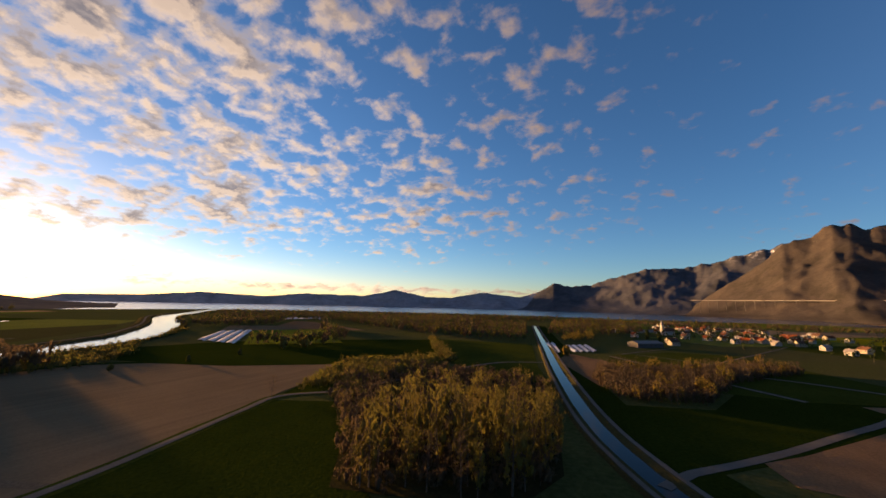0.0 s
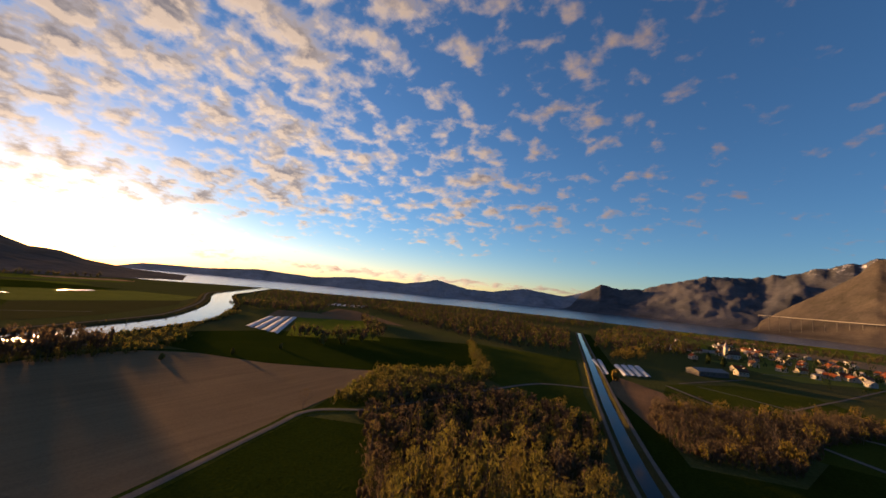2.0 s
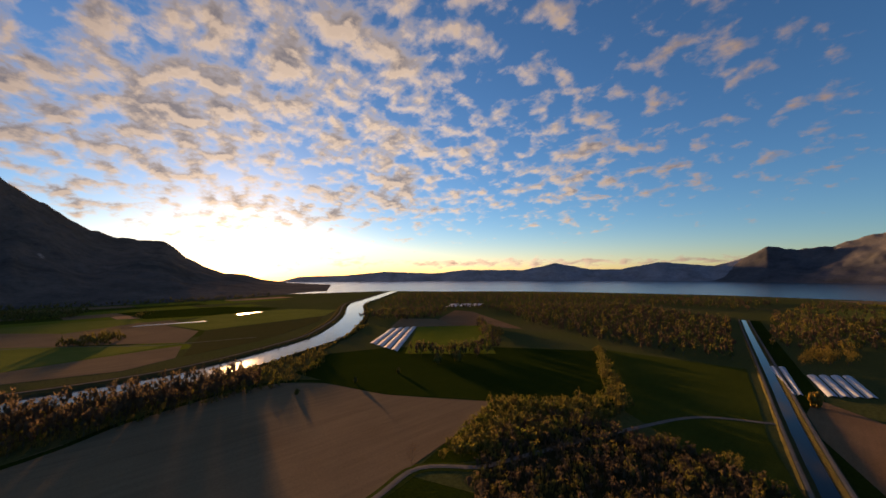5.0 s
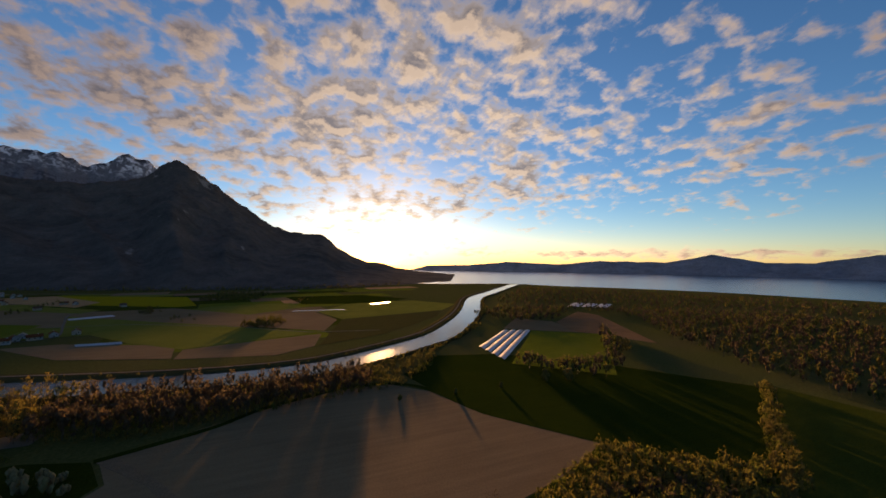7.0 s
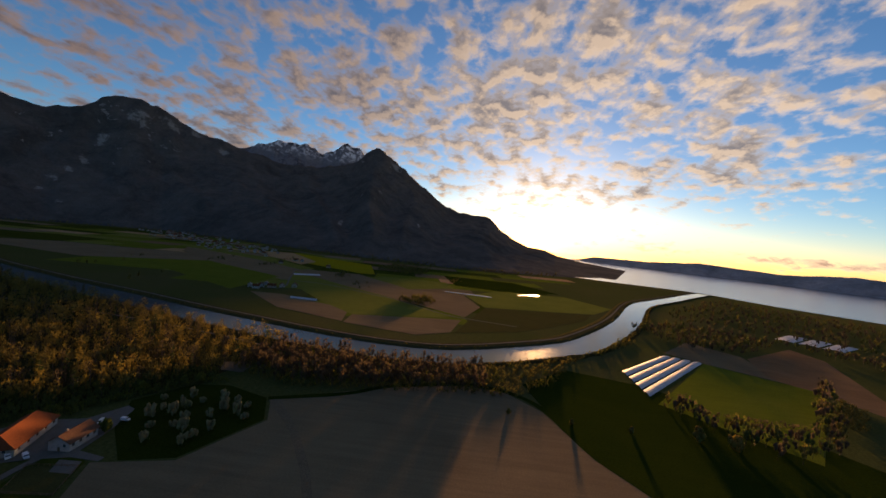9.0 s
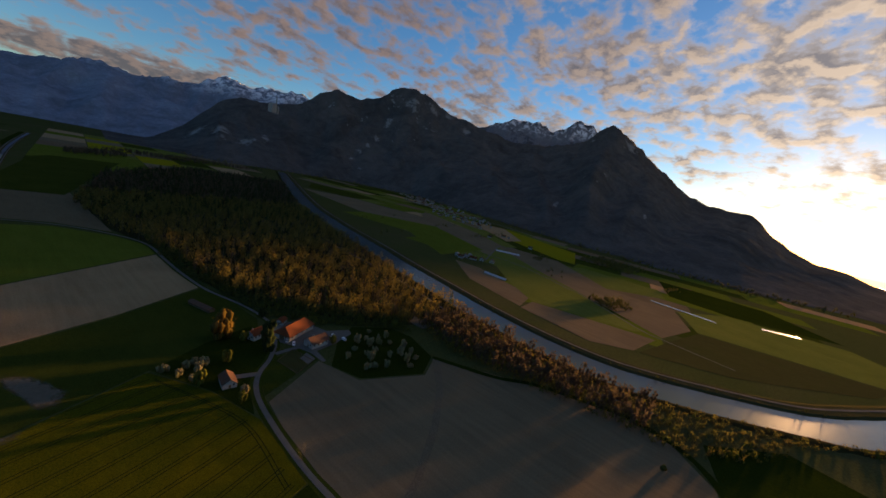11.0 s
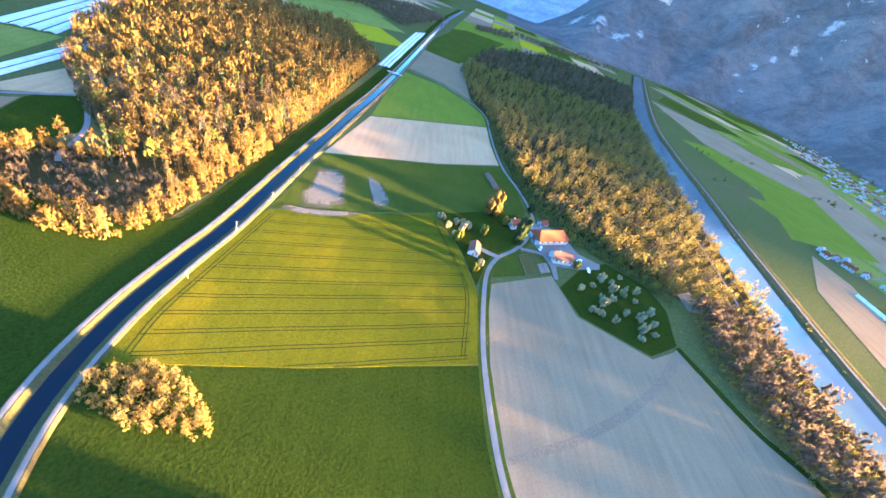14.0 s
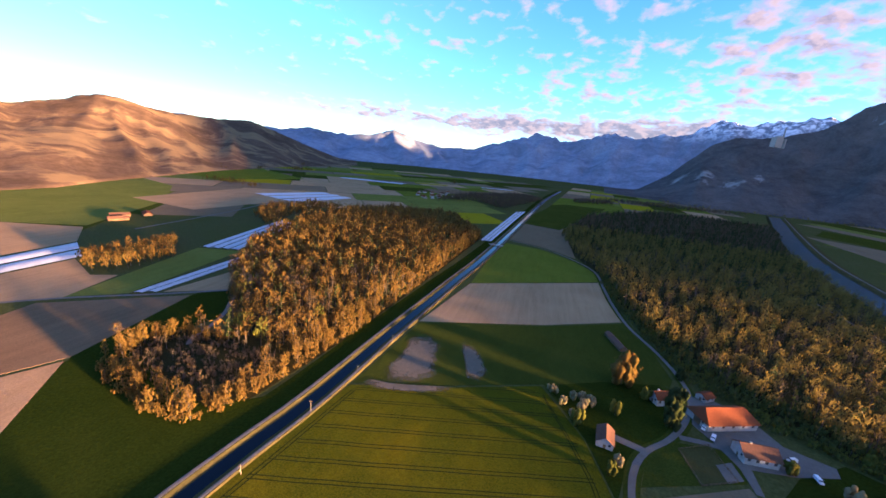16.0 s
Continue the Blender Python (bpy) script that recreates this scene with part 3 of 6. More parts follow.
slab("field", [(63, 128), (72, 143), (106, 173), (168, 238), (210, 300), (205, 360), (130, 300), (96, 226), (58, 216), (56, 180)], 0.12, GRASS_DARK, "dark green field east of the canal", "field")
slab("field", [(97, 72), (92, 92), (100, 92), (120.3, 92.9), (150, 102.1), (199.8, 142.2), (236.3, 86.8), (211.9, -12.6), (194, -34), (116, -14), (86, -40), (92, 0), (97.5, 35)], 0.12, GRASS_DARK, "dark green meadow around the wood", "meadow")
slab("field", [(92, 163), (106, 175), (136, 206), (168, 240), (190, 215), (150, 168), (112, 146), (94, 148)], 0.15, SOIL_DARK, "dark tilled field east of the canal", "field")
slab("field", [(141.6, 64.6), (211.4, -13.6), (240.3, 49.9), (276.7, 138.4), (190.9, 133.3), (154.7, 99.8)], 0.16, SOIL_WARM, "pale brown tilled field by the wood", "field")
slab("field", [(213.2, -17.2), (234, -105.5), (305.6, -49.9), (278.9, 49.4), (242.8, 49.9)], 0.13, SOIL_DARK, "dark brown ploughed field", "field")
slab("field", [(183.1, -89.5), (199.9, -36.5), (193.2, 1.5), (212.6, -17.1), (233.2, -107.4), (224.7, -146.8)], 0.13, GRASS_DARK, "dark green field corner by the wood", "field")
slab("field", [(16.7, 344.4), (48.4, 253.7), (64.4, 309.1), (54.5, 364.9), (20, 402)], 0.13, SOIL_DARK, "small bare field by the canal track", "field")
slab("field", [(55.3, 365.3), (66.1, 309.7), (107.8, 270.2), (143.8, 266), (230.4, 292), (171.9, 475), (118, 470), (59.8, 408)], 0.13, GRASS, "meadow with straight paths east of the canal", "meadow")
slab("field", [(165.8, 267.9), (234.9, 292.1), (303, 228.4), (258.3, 125), (189.8, 160.6)], 0.14, SOIL, "bare grey-brown field near the village", "field")

ribbon("verge", spline([(-207.6, -17.1), (-228.7, 30.3), (-249.4, 58.3), (-270.9, 114.8), (-267.1, 153.6), (-241.7, 179.4), (-187.2, 199.4), (-127.2, 244)], 5), [(-2.6, 0.17), (0, 0.2), (2.6, 0.17)], GRASS_DARK, "green grass strip along the bare field", "verge", 0.8)
DYKE = spline([(-352, -420), (-346, -340), (-338, -250), (-326, -170), (-308, -90), (-290, -20), (-282, 40), (-286, 90), (-300, 140)], 8)
ribbon("path", DYKE, [(-1.4, 0.3), (0, 0.34), (1.4, 0.3)], GRAVEL, "straight pale path through the riverside wood", "path", 0.2)
slab("lawn", [(-43, -100.2), (-75.6, -117.9), (-110.8, -129.4), (-120.5, -107.4), (-117.5, -102), (-103.4, -81.7), (-87.4, -67.9), (-75.9, -48.2), (-69.9, -30.8), (-61, -61.6)], 0.13, GRASS_DARK, "dark green lawn with fruit trees round the houses", "grass")


def off_path(x, y):
    return all((x - q.x) ** 2 + (y - q.y) ** 2 > 12 for q in DYKE)


def as_part(ob, base):
    ob.parent = base
    for key in ("label", "category", "kind"):
        del ob[key]


def tramlines():
    """Paired wheel tracks through the rape; their colour holds the gaps' shade."""
    rape = [(62.9, -55.2), (14.5, -72.8), (-39.4, -97.7), (-60, -61.6), (-70.1, -25.5), (-69.1, -2.6), (-67.1, 24.9), (10.2, 43), (77.3, 55), (77.5, 30), (72.5, 0)]
    d = Vector((-0.962, -0.274))
    nrm = Vector((-d.y, d.x))
    base = bpy.data.objects.get("field.003")
    for k in range(-11, 12):
        for side in (-0.9, 0.9):
            o = Vector((-2, -1)) + nrm * (k * 9.6 + side)
            pts = []
            s = -160.0
            while s < 160:
                q = o + d * s
                if inside(q.x, q.y, rape):
                    pts.append(q + nrm * 0.5 * noise.noise(Vector((q.x * 0.05, q.y * 0.05, 1))))
                s += 4
            if len(pts) > 4:
                ob = ribbon("tramline", pts[1:-1], [(-0.24, 0.445), (0.24, 0.445)], TRACK, "wheel track in the crop, painted dark for the shade in the gap", "wheel track")
                as_part(ob, base)
    for off in (3.5, 5.3):
        edge = [(63.1 - off, -51.9), (71.8 - off, 0), (76.7 - off, 30), (76.5 - off, 50)]
        ob = ribbon("tramline", spline(edge, 5), [(-0.24, 0.45), (0.24, 0.45)], TRACK, "wheel track in the crop, painted dark for the shade in the gap", "wheel track")
        as_part(ob, base)
        edge = [(-40.6, -92.7 + off), (-57.1 + off * .6, -56.7 + off * .5), (-67.7 + off, -23.1), (-64.2 + off, 22.5)]
        ob = ribbon("tramline", spline(edge, 5), [(-0.24, 0.45), (0.24, 0.45)], TRACK, "wheel track in the crop, painted dark for the shade in the gap", "wheel track")
        as_part(ob, base)


def parcels(x0, x1, y0, y1, nx, ny, turn, origin, weights, keep, seed):
    """A patchwork of long parcels, each a field of its own."""
    r = random.Random(seed)
    ca, sa = math.cos(turn), math.sin(turn)
    for i in range(nx):
        ya = y0
        while ya < y1:
            yb = ya + (y1 - y0) / ny * r.uniform(0.5, 1.6)
            xa = x0 + (x1 - x0) * i / nx
            xb = x0 + (x1 - x0) * (i + 1) / nx
            pts = []
            for px, py in ((xa + 1.5, ya + 1), (xb - 1.5, ya + 1), (xb - 1.5, yb - 1), (xa + 1.5, yb - 1)):
                px += r.uniform(-6, 6) if abs(px) > 3000 else 0
                pts.append((origin[0] + px * ca - py * sa, origin[1] + px * sa + py * ca))
            cx, cy = sum(p[0] for p in pts) / 4, sum(p[1] for p in pts) / 4
            if all(keep(*p) for p in pts) and keep(cx, cy):
                m, lab = r.choice(weights)
                slab("field", pts, r.choice((0.06, 0.08, 0.1)), m, lab, "field", 0.05)
            ya = yb


CROPS = [(SUNLIT_MEADOW, "green meadow parcel on the plain")] * 4 + [(GRASS, "dark green cereal parcel on the plain")] * 3 + [(LIMEGREEN, "light green crop parcel on the plain")] * 3 + \
    [(SOIL, "bare grey soil parcel on the plain")] * 3 + [(SOIL_WARM, "bare brown soil parcel on the plain")] * 4 + [(SOIL_DARK, "dark tilled parcel on the plain")] + \
    [(YELLOW, "yellow flowering rape parcel on the plain")] + [(STUBBLE, "straw-coloured parcel on the plain")]
E_WOOD = [(110, -2), (135, 0), (175, -8), (195, -20), (200, -45), (185, -68), (158, -68), (175, -90), (205, -115), (240, -152), (300, -240), (325, -325), (352, -420), (338, -540), (275, -620), (165, -660), (62, -480), (77, -260), (89, -105), (101, -30)]


# where the mountains begin: azimuth and distance
WEST_FOOT = [(64, 1650), (72, 1500), (80, 1330), (90, 1290), (104, 1380), (114, 1560), (124, 1880), (132, 2250), (142, 2350), (160, 2050), (172, 2300)]
EAST_FOOT = [(-150, 2600), (-143.7, 2115), (-134.8, 1640), (-124.4, 1240), (-118.6, 1090), (-113.5, 970), (-105, 900), (-90, 1100), (-34, 2500)]


def river_x(y):
    best = min(river_line, key=lambda p: abs(p.y - y))
    return best.x


def canal_x(y):
    return min(canal_line, key=lambda p: abs(p.y - y)).x


def keep_east(x, y):
    if x < canal_x(y) + 16 or inside(x, y, E_WOOD):
        return False
    if -12 < y < 455 and x < 400 or (-140 < y <= -12 and x < 385):
        return False
    return math.hypot(x + 60, y - 40) < 2500


def keep_west(x, y):
    a = math.degrees(math.atan2(-60 - x, y - 40))
    return x < river_x(y) - 50 and a > 68 and math.hypot(x + 60, y - 40) < float(np.interp(a, *zip(*WEST_FOOT)))


parcels(-2200, 2200, -2200, 2200, 34, 24, -0.95, (300, -300), CROPS, keep_east, 3)
parcels(-1100, 1100, -1600, 1200, 26, 14, 0.16, (-700, -100), [k for k in CROPS if k[0] is not YELLOW] + CROPS[:10] * 2, keep_west, 5)
parcels(-700, 700, -900, 900, 12, 10, -0.12, (-100, -1500), CROPS, lambda x, y: river_x(y) + 60 < x < canal_x(y) - 16 and y < -910 and math.hypot(x, y) < 2700, 9)


def field(pts, material, z, label):
    return slab("field", pts, z, material, label, "field", 0.05)


ribbon("verge", canal_line, [(-22, 0.128), (-8.4, 0.128)], GRASS_DARK, "green grass strip between the canal bank and the wood", "verge", 0.4)
E_BAND = [(345, -325), (430, -380), (470, -470), (440, -560), (372, -560), (385, -420)]
# the plain east of the canal
field([(383, 22.6), (389.1, -120.7), (336, -100.5), (318.4, -110.4), (302.5, -63.9)], SOIL_WARM, 0.17, "bare warm brown field between the covered rows")
field([(302.5, -63.9), (339.8, -204.5), (294.2, -219), (274.2, -88.1)], SUNLIT_MEADOW, 0.18, "dark green strip beside the covered rows")
field([(256.4, -101.3), (246.6, -212.7), (224.9, -204.1), (213.8, -130.5)], SOIL_WARM, 0.17, "bare tan field at the wood's edge")
field([(336.9, -373.1), (251.6, -386.3), (223.7, -283.8), (281.7, -227.3)], SUNLIT_MEADOW, 0.17, "green vegetable field with pale strips")
field([(537, 44.8), (594, -164.3), (511, -199), (450, -157.4), (428, 38.2), (424, 58)], SOIL_WARM, 0.16, "broad tan field on the plain")
field([(687, -375.8), (693, -632), (501, -562), (529, -360.9)], SOIL_WARM, 0.16, "tan field on the plain")
field([(668, 13.3), (1096, -155.3), (1185, -651), (793, -535), (622, -381.5), (517, -205.8), (596, -164.9)], SUNLIT_MEADOW, 0.14, "wide green meadow on the plain")
field([(1292, -632), (1457, -968), (1348, -833), (1240, -611)], YELLOW, 0.16, "yellow flowering rape field under the mountain")
field([(1095, -129.5), (1413, -268), (1438, -626), (1210, -586)], SOIL_WARM, 0.15, "tan field under the mountain")
field([(866, -715), (1382, -873), (1208, -1220), (782, -1000)], LIMEGREEN, 0.15, "light green field on the plain")
field([(500, -1358), (377, -1405), (379.1, -1452), (521, -1403)], YELLOW, 0.15, "small yellow rape field on the plain")
for i, (p, q) in enumerate((((328.8, -389.1), (255.1, -361.4)), ((314.4, -341.5), (246.2, -334.9)), ((299.5, -302.9), (237.1, -311.8)))):
    ribbon("strip", spline([p, q], 8), [(-2.5, 0.22), (2.5, 0.22)], GRAVEL, "pale strip in the vegetable field", "crop strip", 0.3)
ribbon("road", spline([(403, 38.3), (357, -6.3), (305.9, -58.1), (253, -98.2), (213.8, -130.5)], 8), [(-1.6, 0.26), (0, 0.3), (1.6, 0.26)], GRAVEL, "pale field road across the plain", "road", 0.2)
ribbon("road", spline([(463, -224.2), (482, -397.2), (520, -570)], 8), [(-1.8, 0.26), (0, 0.3), (1.8, 0.26)], GRAVEL, "pale road across the plain", "road", 0.2)
ribbon("track", spline([(171.3, -51.4), (176.9, -59.9), (179.8, -75.2), (187.3, -93.5), (198.6, -110.1), (213.8, -130.5)], 4), [(-1.5, 0.26), (0, 0.3), (1.5, 0.26)], GRAVEL, "winding gravel track at the wood's edge", "track", 0.3)
# the strip of land between the river and the western mountain
field([(-681, -525), (-943, -686), (-820, -500), (-716, -281.1), (-539, -269.9)], LIMEGREEN, 0.17, "long light green field beside the river")
field([(-979, -713), (-1096, -796), (-931, -397.6), (-872, -264.6), (-888, -157.1), (-732, 7.1), (-738, 116.2), (-624, 147.3), (-527, 118.9), (-594, 22.9), (-622, -40.6), (-683, -160.2), (-688, -264.4), (-820, -500)], SOIL, 0.16, "long bare grey field")
field([(-1108, -803), (-1160, -822), (-1043, -484), (-904, -282.2), (-849, -290.8), (-958, -462)], SUNLIT_MEADOW, 0.17, "green meadow behind the bare field")
field([(-1165, -726), (-1206, -707), (-1276, -523), (-1064, -345.8), (-963, -347.3), (-1155, -597)], SOIL_WARM, 0.18, "tan field below the village")
field([(-1276, -523), (-1143, -191.5), (-924, -124), (-912, -161.1), (-1029, -395.5)], YELLOW, 0.17, "yellow flowering rape field under the mountain")
field([(-663, -232.5), (-816, -293.4), (-689, -123.1), (-617, -12.8), (-524, 98.7), (-507, 85), (-483, 6.8), (-466, -41.7), (-527, -113)], SUNLIT_MEADOW, 0.19, "bright green field beside the tunnels")
field([(-539, -235.3), (-544, -179.8), (-514, -110.4), (-494, -54.6), (-424, -41.3), (-457, -146)], SOIL, 0.17, "bare field between the river and the farm")
field([(-420, -37.9), (-464, -40.5), (-479, 9.2), (-500, 88.9), (-505, 113.5), (-431, 100.1), (-402, 58.3)], SOIL, 0.17, "bare grey field beside the river")
field([(-855, -115.8), (-899, -94.9), (-912, 71.1), (-824, 94), (-737, -2.4)], SUNLIT_MEADOW, 0.18, "green meadow near the pond")
field([(-760, -1143), (-891, -998), (-942, -668), (-840, -519), (-745, -642), (-693, -712)], SOIL, 0.18, "pale bare field beside the river")
field([(-954, -1396), (-1055, -1195), (-1048, -1023), (-891, -998), (-816, -1195)], GRASS, 0.17, "dark green meadow by the river")
field([(-983, -726), (-958, -526), (-863, -344.5), (-735, -349.8)], GRASS, 0.15, "dark green meadow strip")
field([(-432, 106.1), (-512, 125.6), (-621, 155.5), (-673, 363.9), (-605, 330), (-521, 246.2), (-472, 191.8)], GRASS_DRY, 0.16, "dry grass field inside the river bend")
field([(-628, 155.6), (-738, 121.7), (-849, 196), (-885, 369.6), (-772, 443), (-681, 371.8)], SUNLIT_MEADOW, 0.16, "green meadow inside the river bend")
field([(-878, 96.2), (-1069, 55.4), (-1074, 270.3), (-924, 369.8), (-858, 203.9)], GRASS_DARK, 0.15, "dark green meadow under the mountain")
ribbon("track", spline([(-687, -264.3), (-680, -157.6), (-623, -40.6), (-609, -9.4), (-558, 53.1), (-524, 98.7), (-520, 116.8), (-504, 196.5)], 8), [(-1.4, 0.28), (0, 0.32), (1.4, 0.28)], GRAVEL, "pale farm track between the fields", "track", 0.2)
ribbon("road", spline([(-575, -245.7), (-601, -212.1), (-721, -258.2), (-844, -303.4), (-872, -274.3)], 8), [(-1.4, 0.28), (0, 0.32), (1.4, 0.28)], GRAVEL, "pale lane past the farm", "road", 0.2)
ribbon("road", spline([(-1397, -757), (-1359, -563), (-1308, -425), (-1236, -226.3), (-1188, -70.9)], 12), [(-5, 0.3), (0, 0.36), (5, 0.3)], GRAVEL, "pale highway along the foot of the mountain", "road", 0.2)


# ---------------------------------------------------------------- mountains
def mountain(name, ridge, r_foot, r_crest, material, label, rough=0.16, step=0.35, rows=44, seed=0.0, back=350, power=1.25, gully=1.0, taper=5.0, jag=0.035, faces=()):
    """A range round the valley: its skyline by azimuth (degrees left of +y) and crest height, its slopes cut by gullies."""
    az = [a for a, _ in ridge]
    el = [e for _, e in ridge]
    n = int((az[-1] - az[0]) / step) + 1
    co, quads, bare = [], [], []
    for i in range(n):
        a = az[0] + (az[-1] - az[0]) * i / (n - 1)
        e = float(np.interp(a, az, el))
        rf = float(np.interp(a, *zip(*r_foot))) if isinstance(r_foot, list) else r_foot
        rc = float(np.interp(a, *zip(*r_crest))) if isinstance(r_crest, list) else r_crest
        s, c = -math.sin(radians(a)), math.cos(radians(a))
        ends = min(1.0, (a - az[0]) / taper, (az[-1] - a) / taper)
        top = max(3.0, e * max(0.0, ends))
        for k in range(rows + 6):
            if k <= rows:
                u = k / rows
                r = rf + (rc - rf) * u
            else:
                u = 1 + (k - rows) / 6 * 0.35
                r = rc + back * (k - rows) / 6
            x, y = -60 + r * s, 40 + r * c
            f = u if u <= 1 else 2 - u
            prof = (f ** power) * (1 - 0.12 * math.sin(math.pi * f))
            g = noise.fractal(Vector((x * 0.0016, y * 0.0016, seed)), 1.0, 2.1, 6)
            rid = 1 - abs(noise.noise(Vector((a * 0.32 * gully + 0.4 * g, u * 1.1, seed + 3.3)))) * 2
            fine = noise.fractal(Vector((x * 0.009, y * 0.009, seed + 9)), 0.9, 2.1, 4)
            env = math.sin(math.pi * min(1, f)) ** 0.8 if u <= 1 else 0
            z = top * prof * (1 + rough * 1.6 * env * g) + top * env * rough * 0.7 * rid + 0.03 * top * fine * min(1, f * 3)
            skyline = jag * top * noise.fractal(Vector((a * 0.9, seed, 2.0)), 0.8, 2.2, 5) * max(0, (f - 0.8) / 0.2)
            co.append((x, y, (z + skyline) if k else -8.0))
            bare.append(max([0.0] + [0.42 * math.exp(-((a - fa) / wa) ** 2 - ((u - fu) / wu) ** 2) for fa, fu, wa, wu in faces]))
    m = rows + 6
    for i in range(n - 1):
        for k in range(m - 1):
            quads.append((i * m + k, i * m + k + 1, (i + 1) * m + k + 1, (i + 1) * m + k))
    me = quads_mesh(name, np.array(co), np.array(quads), [material])
    me.attributes.new("bare", "FLOAT", "POINT").data.foreach_set("value", bare)
    if me.polygons[len(me.polygons) // 2].normal.z < 0:
        me.flip_normals()
    return tagged(new(name, me), label, "mountain", kind="structure")


WEST_RIDGE = [(64, 3), (70, 12), (74, 45), (76, 85), (78.5, 95), (81, 150), (83, 220), (84.3, 300), (85.4, 335), (87.8, 345), (90, 350), (92.3, 385), (95, 500), (98.6, 645), (101, 760), (103, 840), (104.4, 850), (106, 790),
              (108, 690), (112, 610), (118, 590), (122, 640), (125.8, 695), (128, 715), (130.6, 775), (133, 850), (134.6, 875), (136.5, 840), (140, 715), (144, 665), (146, 690), (148.3, 620), (150.8, 490), (154, 440), (158.2, 420), (160.8, 345), (164.4, 140), (168, 10), (172, 3)]
# cliffs, a long scree gully and the bare summit dome: azimuth, share of the slope, and their widths
WEST_FACES = [(163.2, 0.62, 2.0, 0.15), (160.2, 0.50, 2.0, 0.16), (157.2, 0.36, 2.0, 0.10), (155.0, 0.45, 0.8, 0.16),
              (142.6, 0.32, 0.9, 0.03), (141.6, 0.40, 0.8, 0.04), (140.4, 0.48, 0.8, 0.05), (139.2, 0.58, 0.8, 0.06), (137.8, 0.72, 1.0, 0.08), (134.6, 0.86, 2.2, 0.08), (131.4, 0.92, 2.0, 0.07),
              (141.0, 0.16, 0.7, 0.02), (128.6, 0.95, 1.5, 0.06), (125.6, 0.89, 1.3, 0.05), (108.5, 0.29, 0.8, 0.05), (96, 0.4, 0.5, 0.04), (101, 0.93, 1.5, 0.05)]
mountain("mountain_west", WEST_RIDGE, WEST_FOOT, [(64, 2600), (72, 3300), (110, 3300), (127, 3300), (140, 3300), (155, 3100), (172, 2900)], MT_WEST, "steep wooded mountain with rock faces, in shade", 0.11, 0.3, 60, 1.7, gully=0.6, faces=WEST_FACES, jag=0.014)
mountain("mountain_west_crest", [(101, 660), (105, 900), (107, 1010), (109.5, 1060), (111, 950), (112.6, 925), (115, 965), (116.5, 985), (119, 980), (120.5, 905), (122.5, 850), (126, 740), (130, 600)], 3500, 4300, MT_WEST_SNOW,
         "snow-streaked rocky crest behind the wooded mountain", 0.1, 0.2, 40, 4.1, jag=0.012, gully=2.0)
SOUTH_RIDGE = [(140, 640), (146, 720), (151, 705), (154, 690), (157, 655), (159, 665), (160.4, 680), (162.7, 560), (166, 530), (169, 470), (172.3, 520), (175, 450), (178, 395), (182, 470), (185, 400), (188.4, 320), (192, 230), (196, 212), (200, 250), (204.2, 360), (208, 270), (212.3, 245), (216, 280), (220, 240), (226, 250), (232, 270), (240, 290)]
mountain("mountain_south", SOUTH_RIDGE, [(140, 3000), (200, 3500), (240, 3300)], 4350, MT_SOUTH, "distant snow-capped mountains, painted haze-blue, closing the valley", 0.24, 0.3, 40, 7.7, gully=1.0, jag=0.06)
EAST_RIDGE = [(-150, 4), (-147.6, 15), (-143, 98), (-139, 170), (-135.7, 220), (-130, 205), (-127.2, 208), (-124, 225), (-121.4, 246), (-120, 246), (-117, 197), (-113.5, 162), (-106, 197), (-96, 293), (-84, 400), (-70, 507), (-56, 614), (-42, 667), (-34, 646)]
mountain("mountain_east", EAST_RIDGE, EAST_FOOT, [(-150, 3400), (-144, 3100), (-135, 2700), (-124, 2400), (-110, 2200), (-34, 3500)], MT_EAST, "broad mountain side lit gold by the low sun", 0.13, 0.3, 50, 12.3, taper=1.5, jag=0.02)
NORTH_RIDGE = [(-40, 640), (-31, 700), (-27, 745), (-23, 620), (-17.2, 515), (-14, 455), (-8.3, 442), (-4, 360), (-1.2, 288), (1.5, 262), (4.1, 302), (6.5, 200), (9.3, 138), (15.3, 186), (20, 118), (24, 120), (28.9, 192), (34, 118), (42.8, 126), (48, 84), (56, 108), (62, 70), (72, 52)]
mountain("hills_north", [(1, 6)] + [p for p in NORTH_RIDGE if p[0] > 5], [(1, 3900), (72, 4050)], 4250, MT_HILLS, "wooded hills across the lake, painted haze-grey", 0.16, 0.25, 24, 17.3, 200, gully=1.2, taper=3.0, jag=0.02)
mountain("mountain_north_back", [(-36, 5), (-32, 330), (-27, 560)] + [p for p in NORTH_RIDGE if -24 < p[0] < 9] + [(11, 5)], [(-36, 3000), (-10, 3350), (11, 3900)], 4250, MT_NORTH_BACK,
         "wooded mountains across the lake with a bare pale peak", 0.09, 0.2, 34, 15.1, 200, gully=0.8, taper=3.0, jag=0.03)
mountain("mountain_north", [(-52, 480), (-46, 520), (-34, 560), (-30.8, 568), (-28.2, 618), (-27, 630), (-25, 545), (-22.9, 515), (-21.6, 425), (-19, 300), (-15.5, 150), (-12.5, 5)], [(-52, 2300), (-30, 2500), (-12, 3000)], 3500, MT_NORTH,
         "broad brown wooded flank above the lakeside", 0.08, 0.2, 40, 18.1, 200, gully=0.5, taper=1.5, jag=0.03)


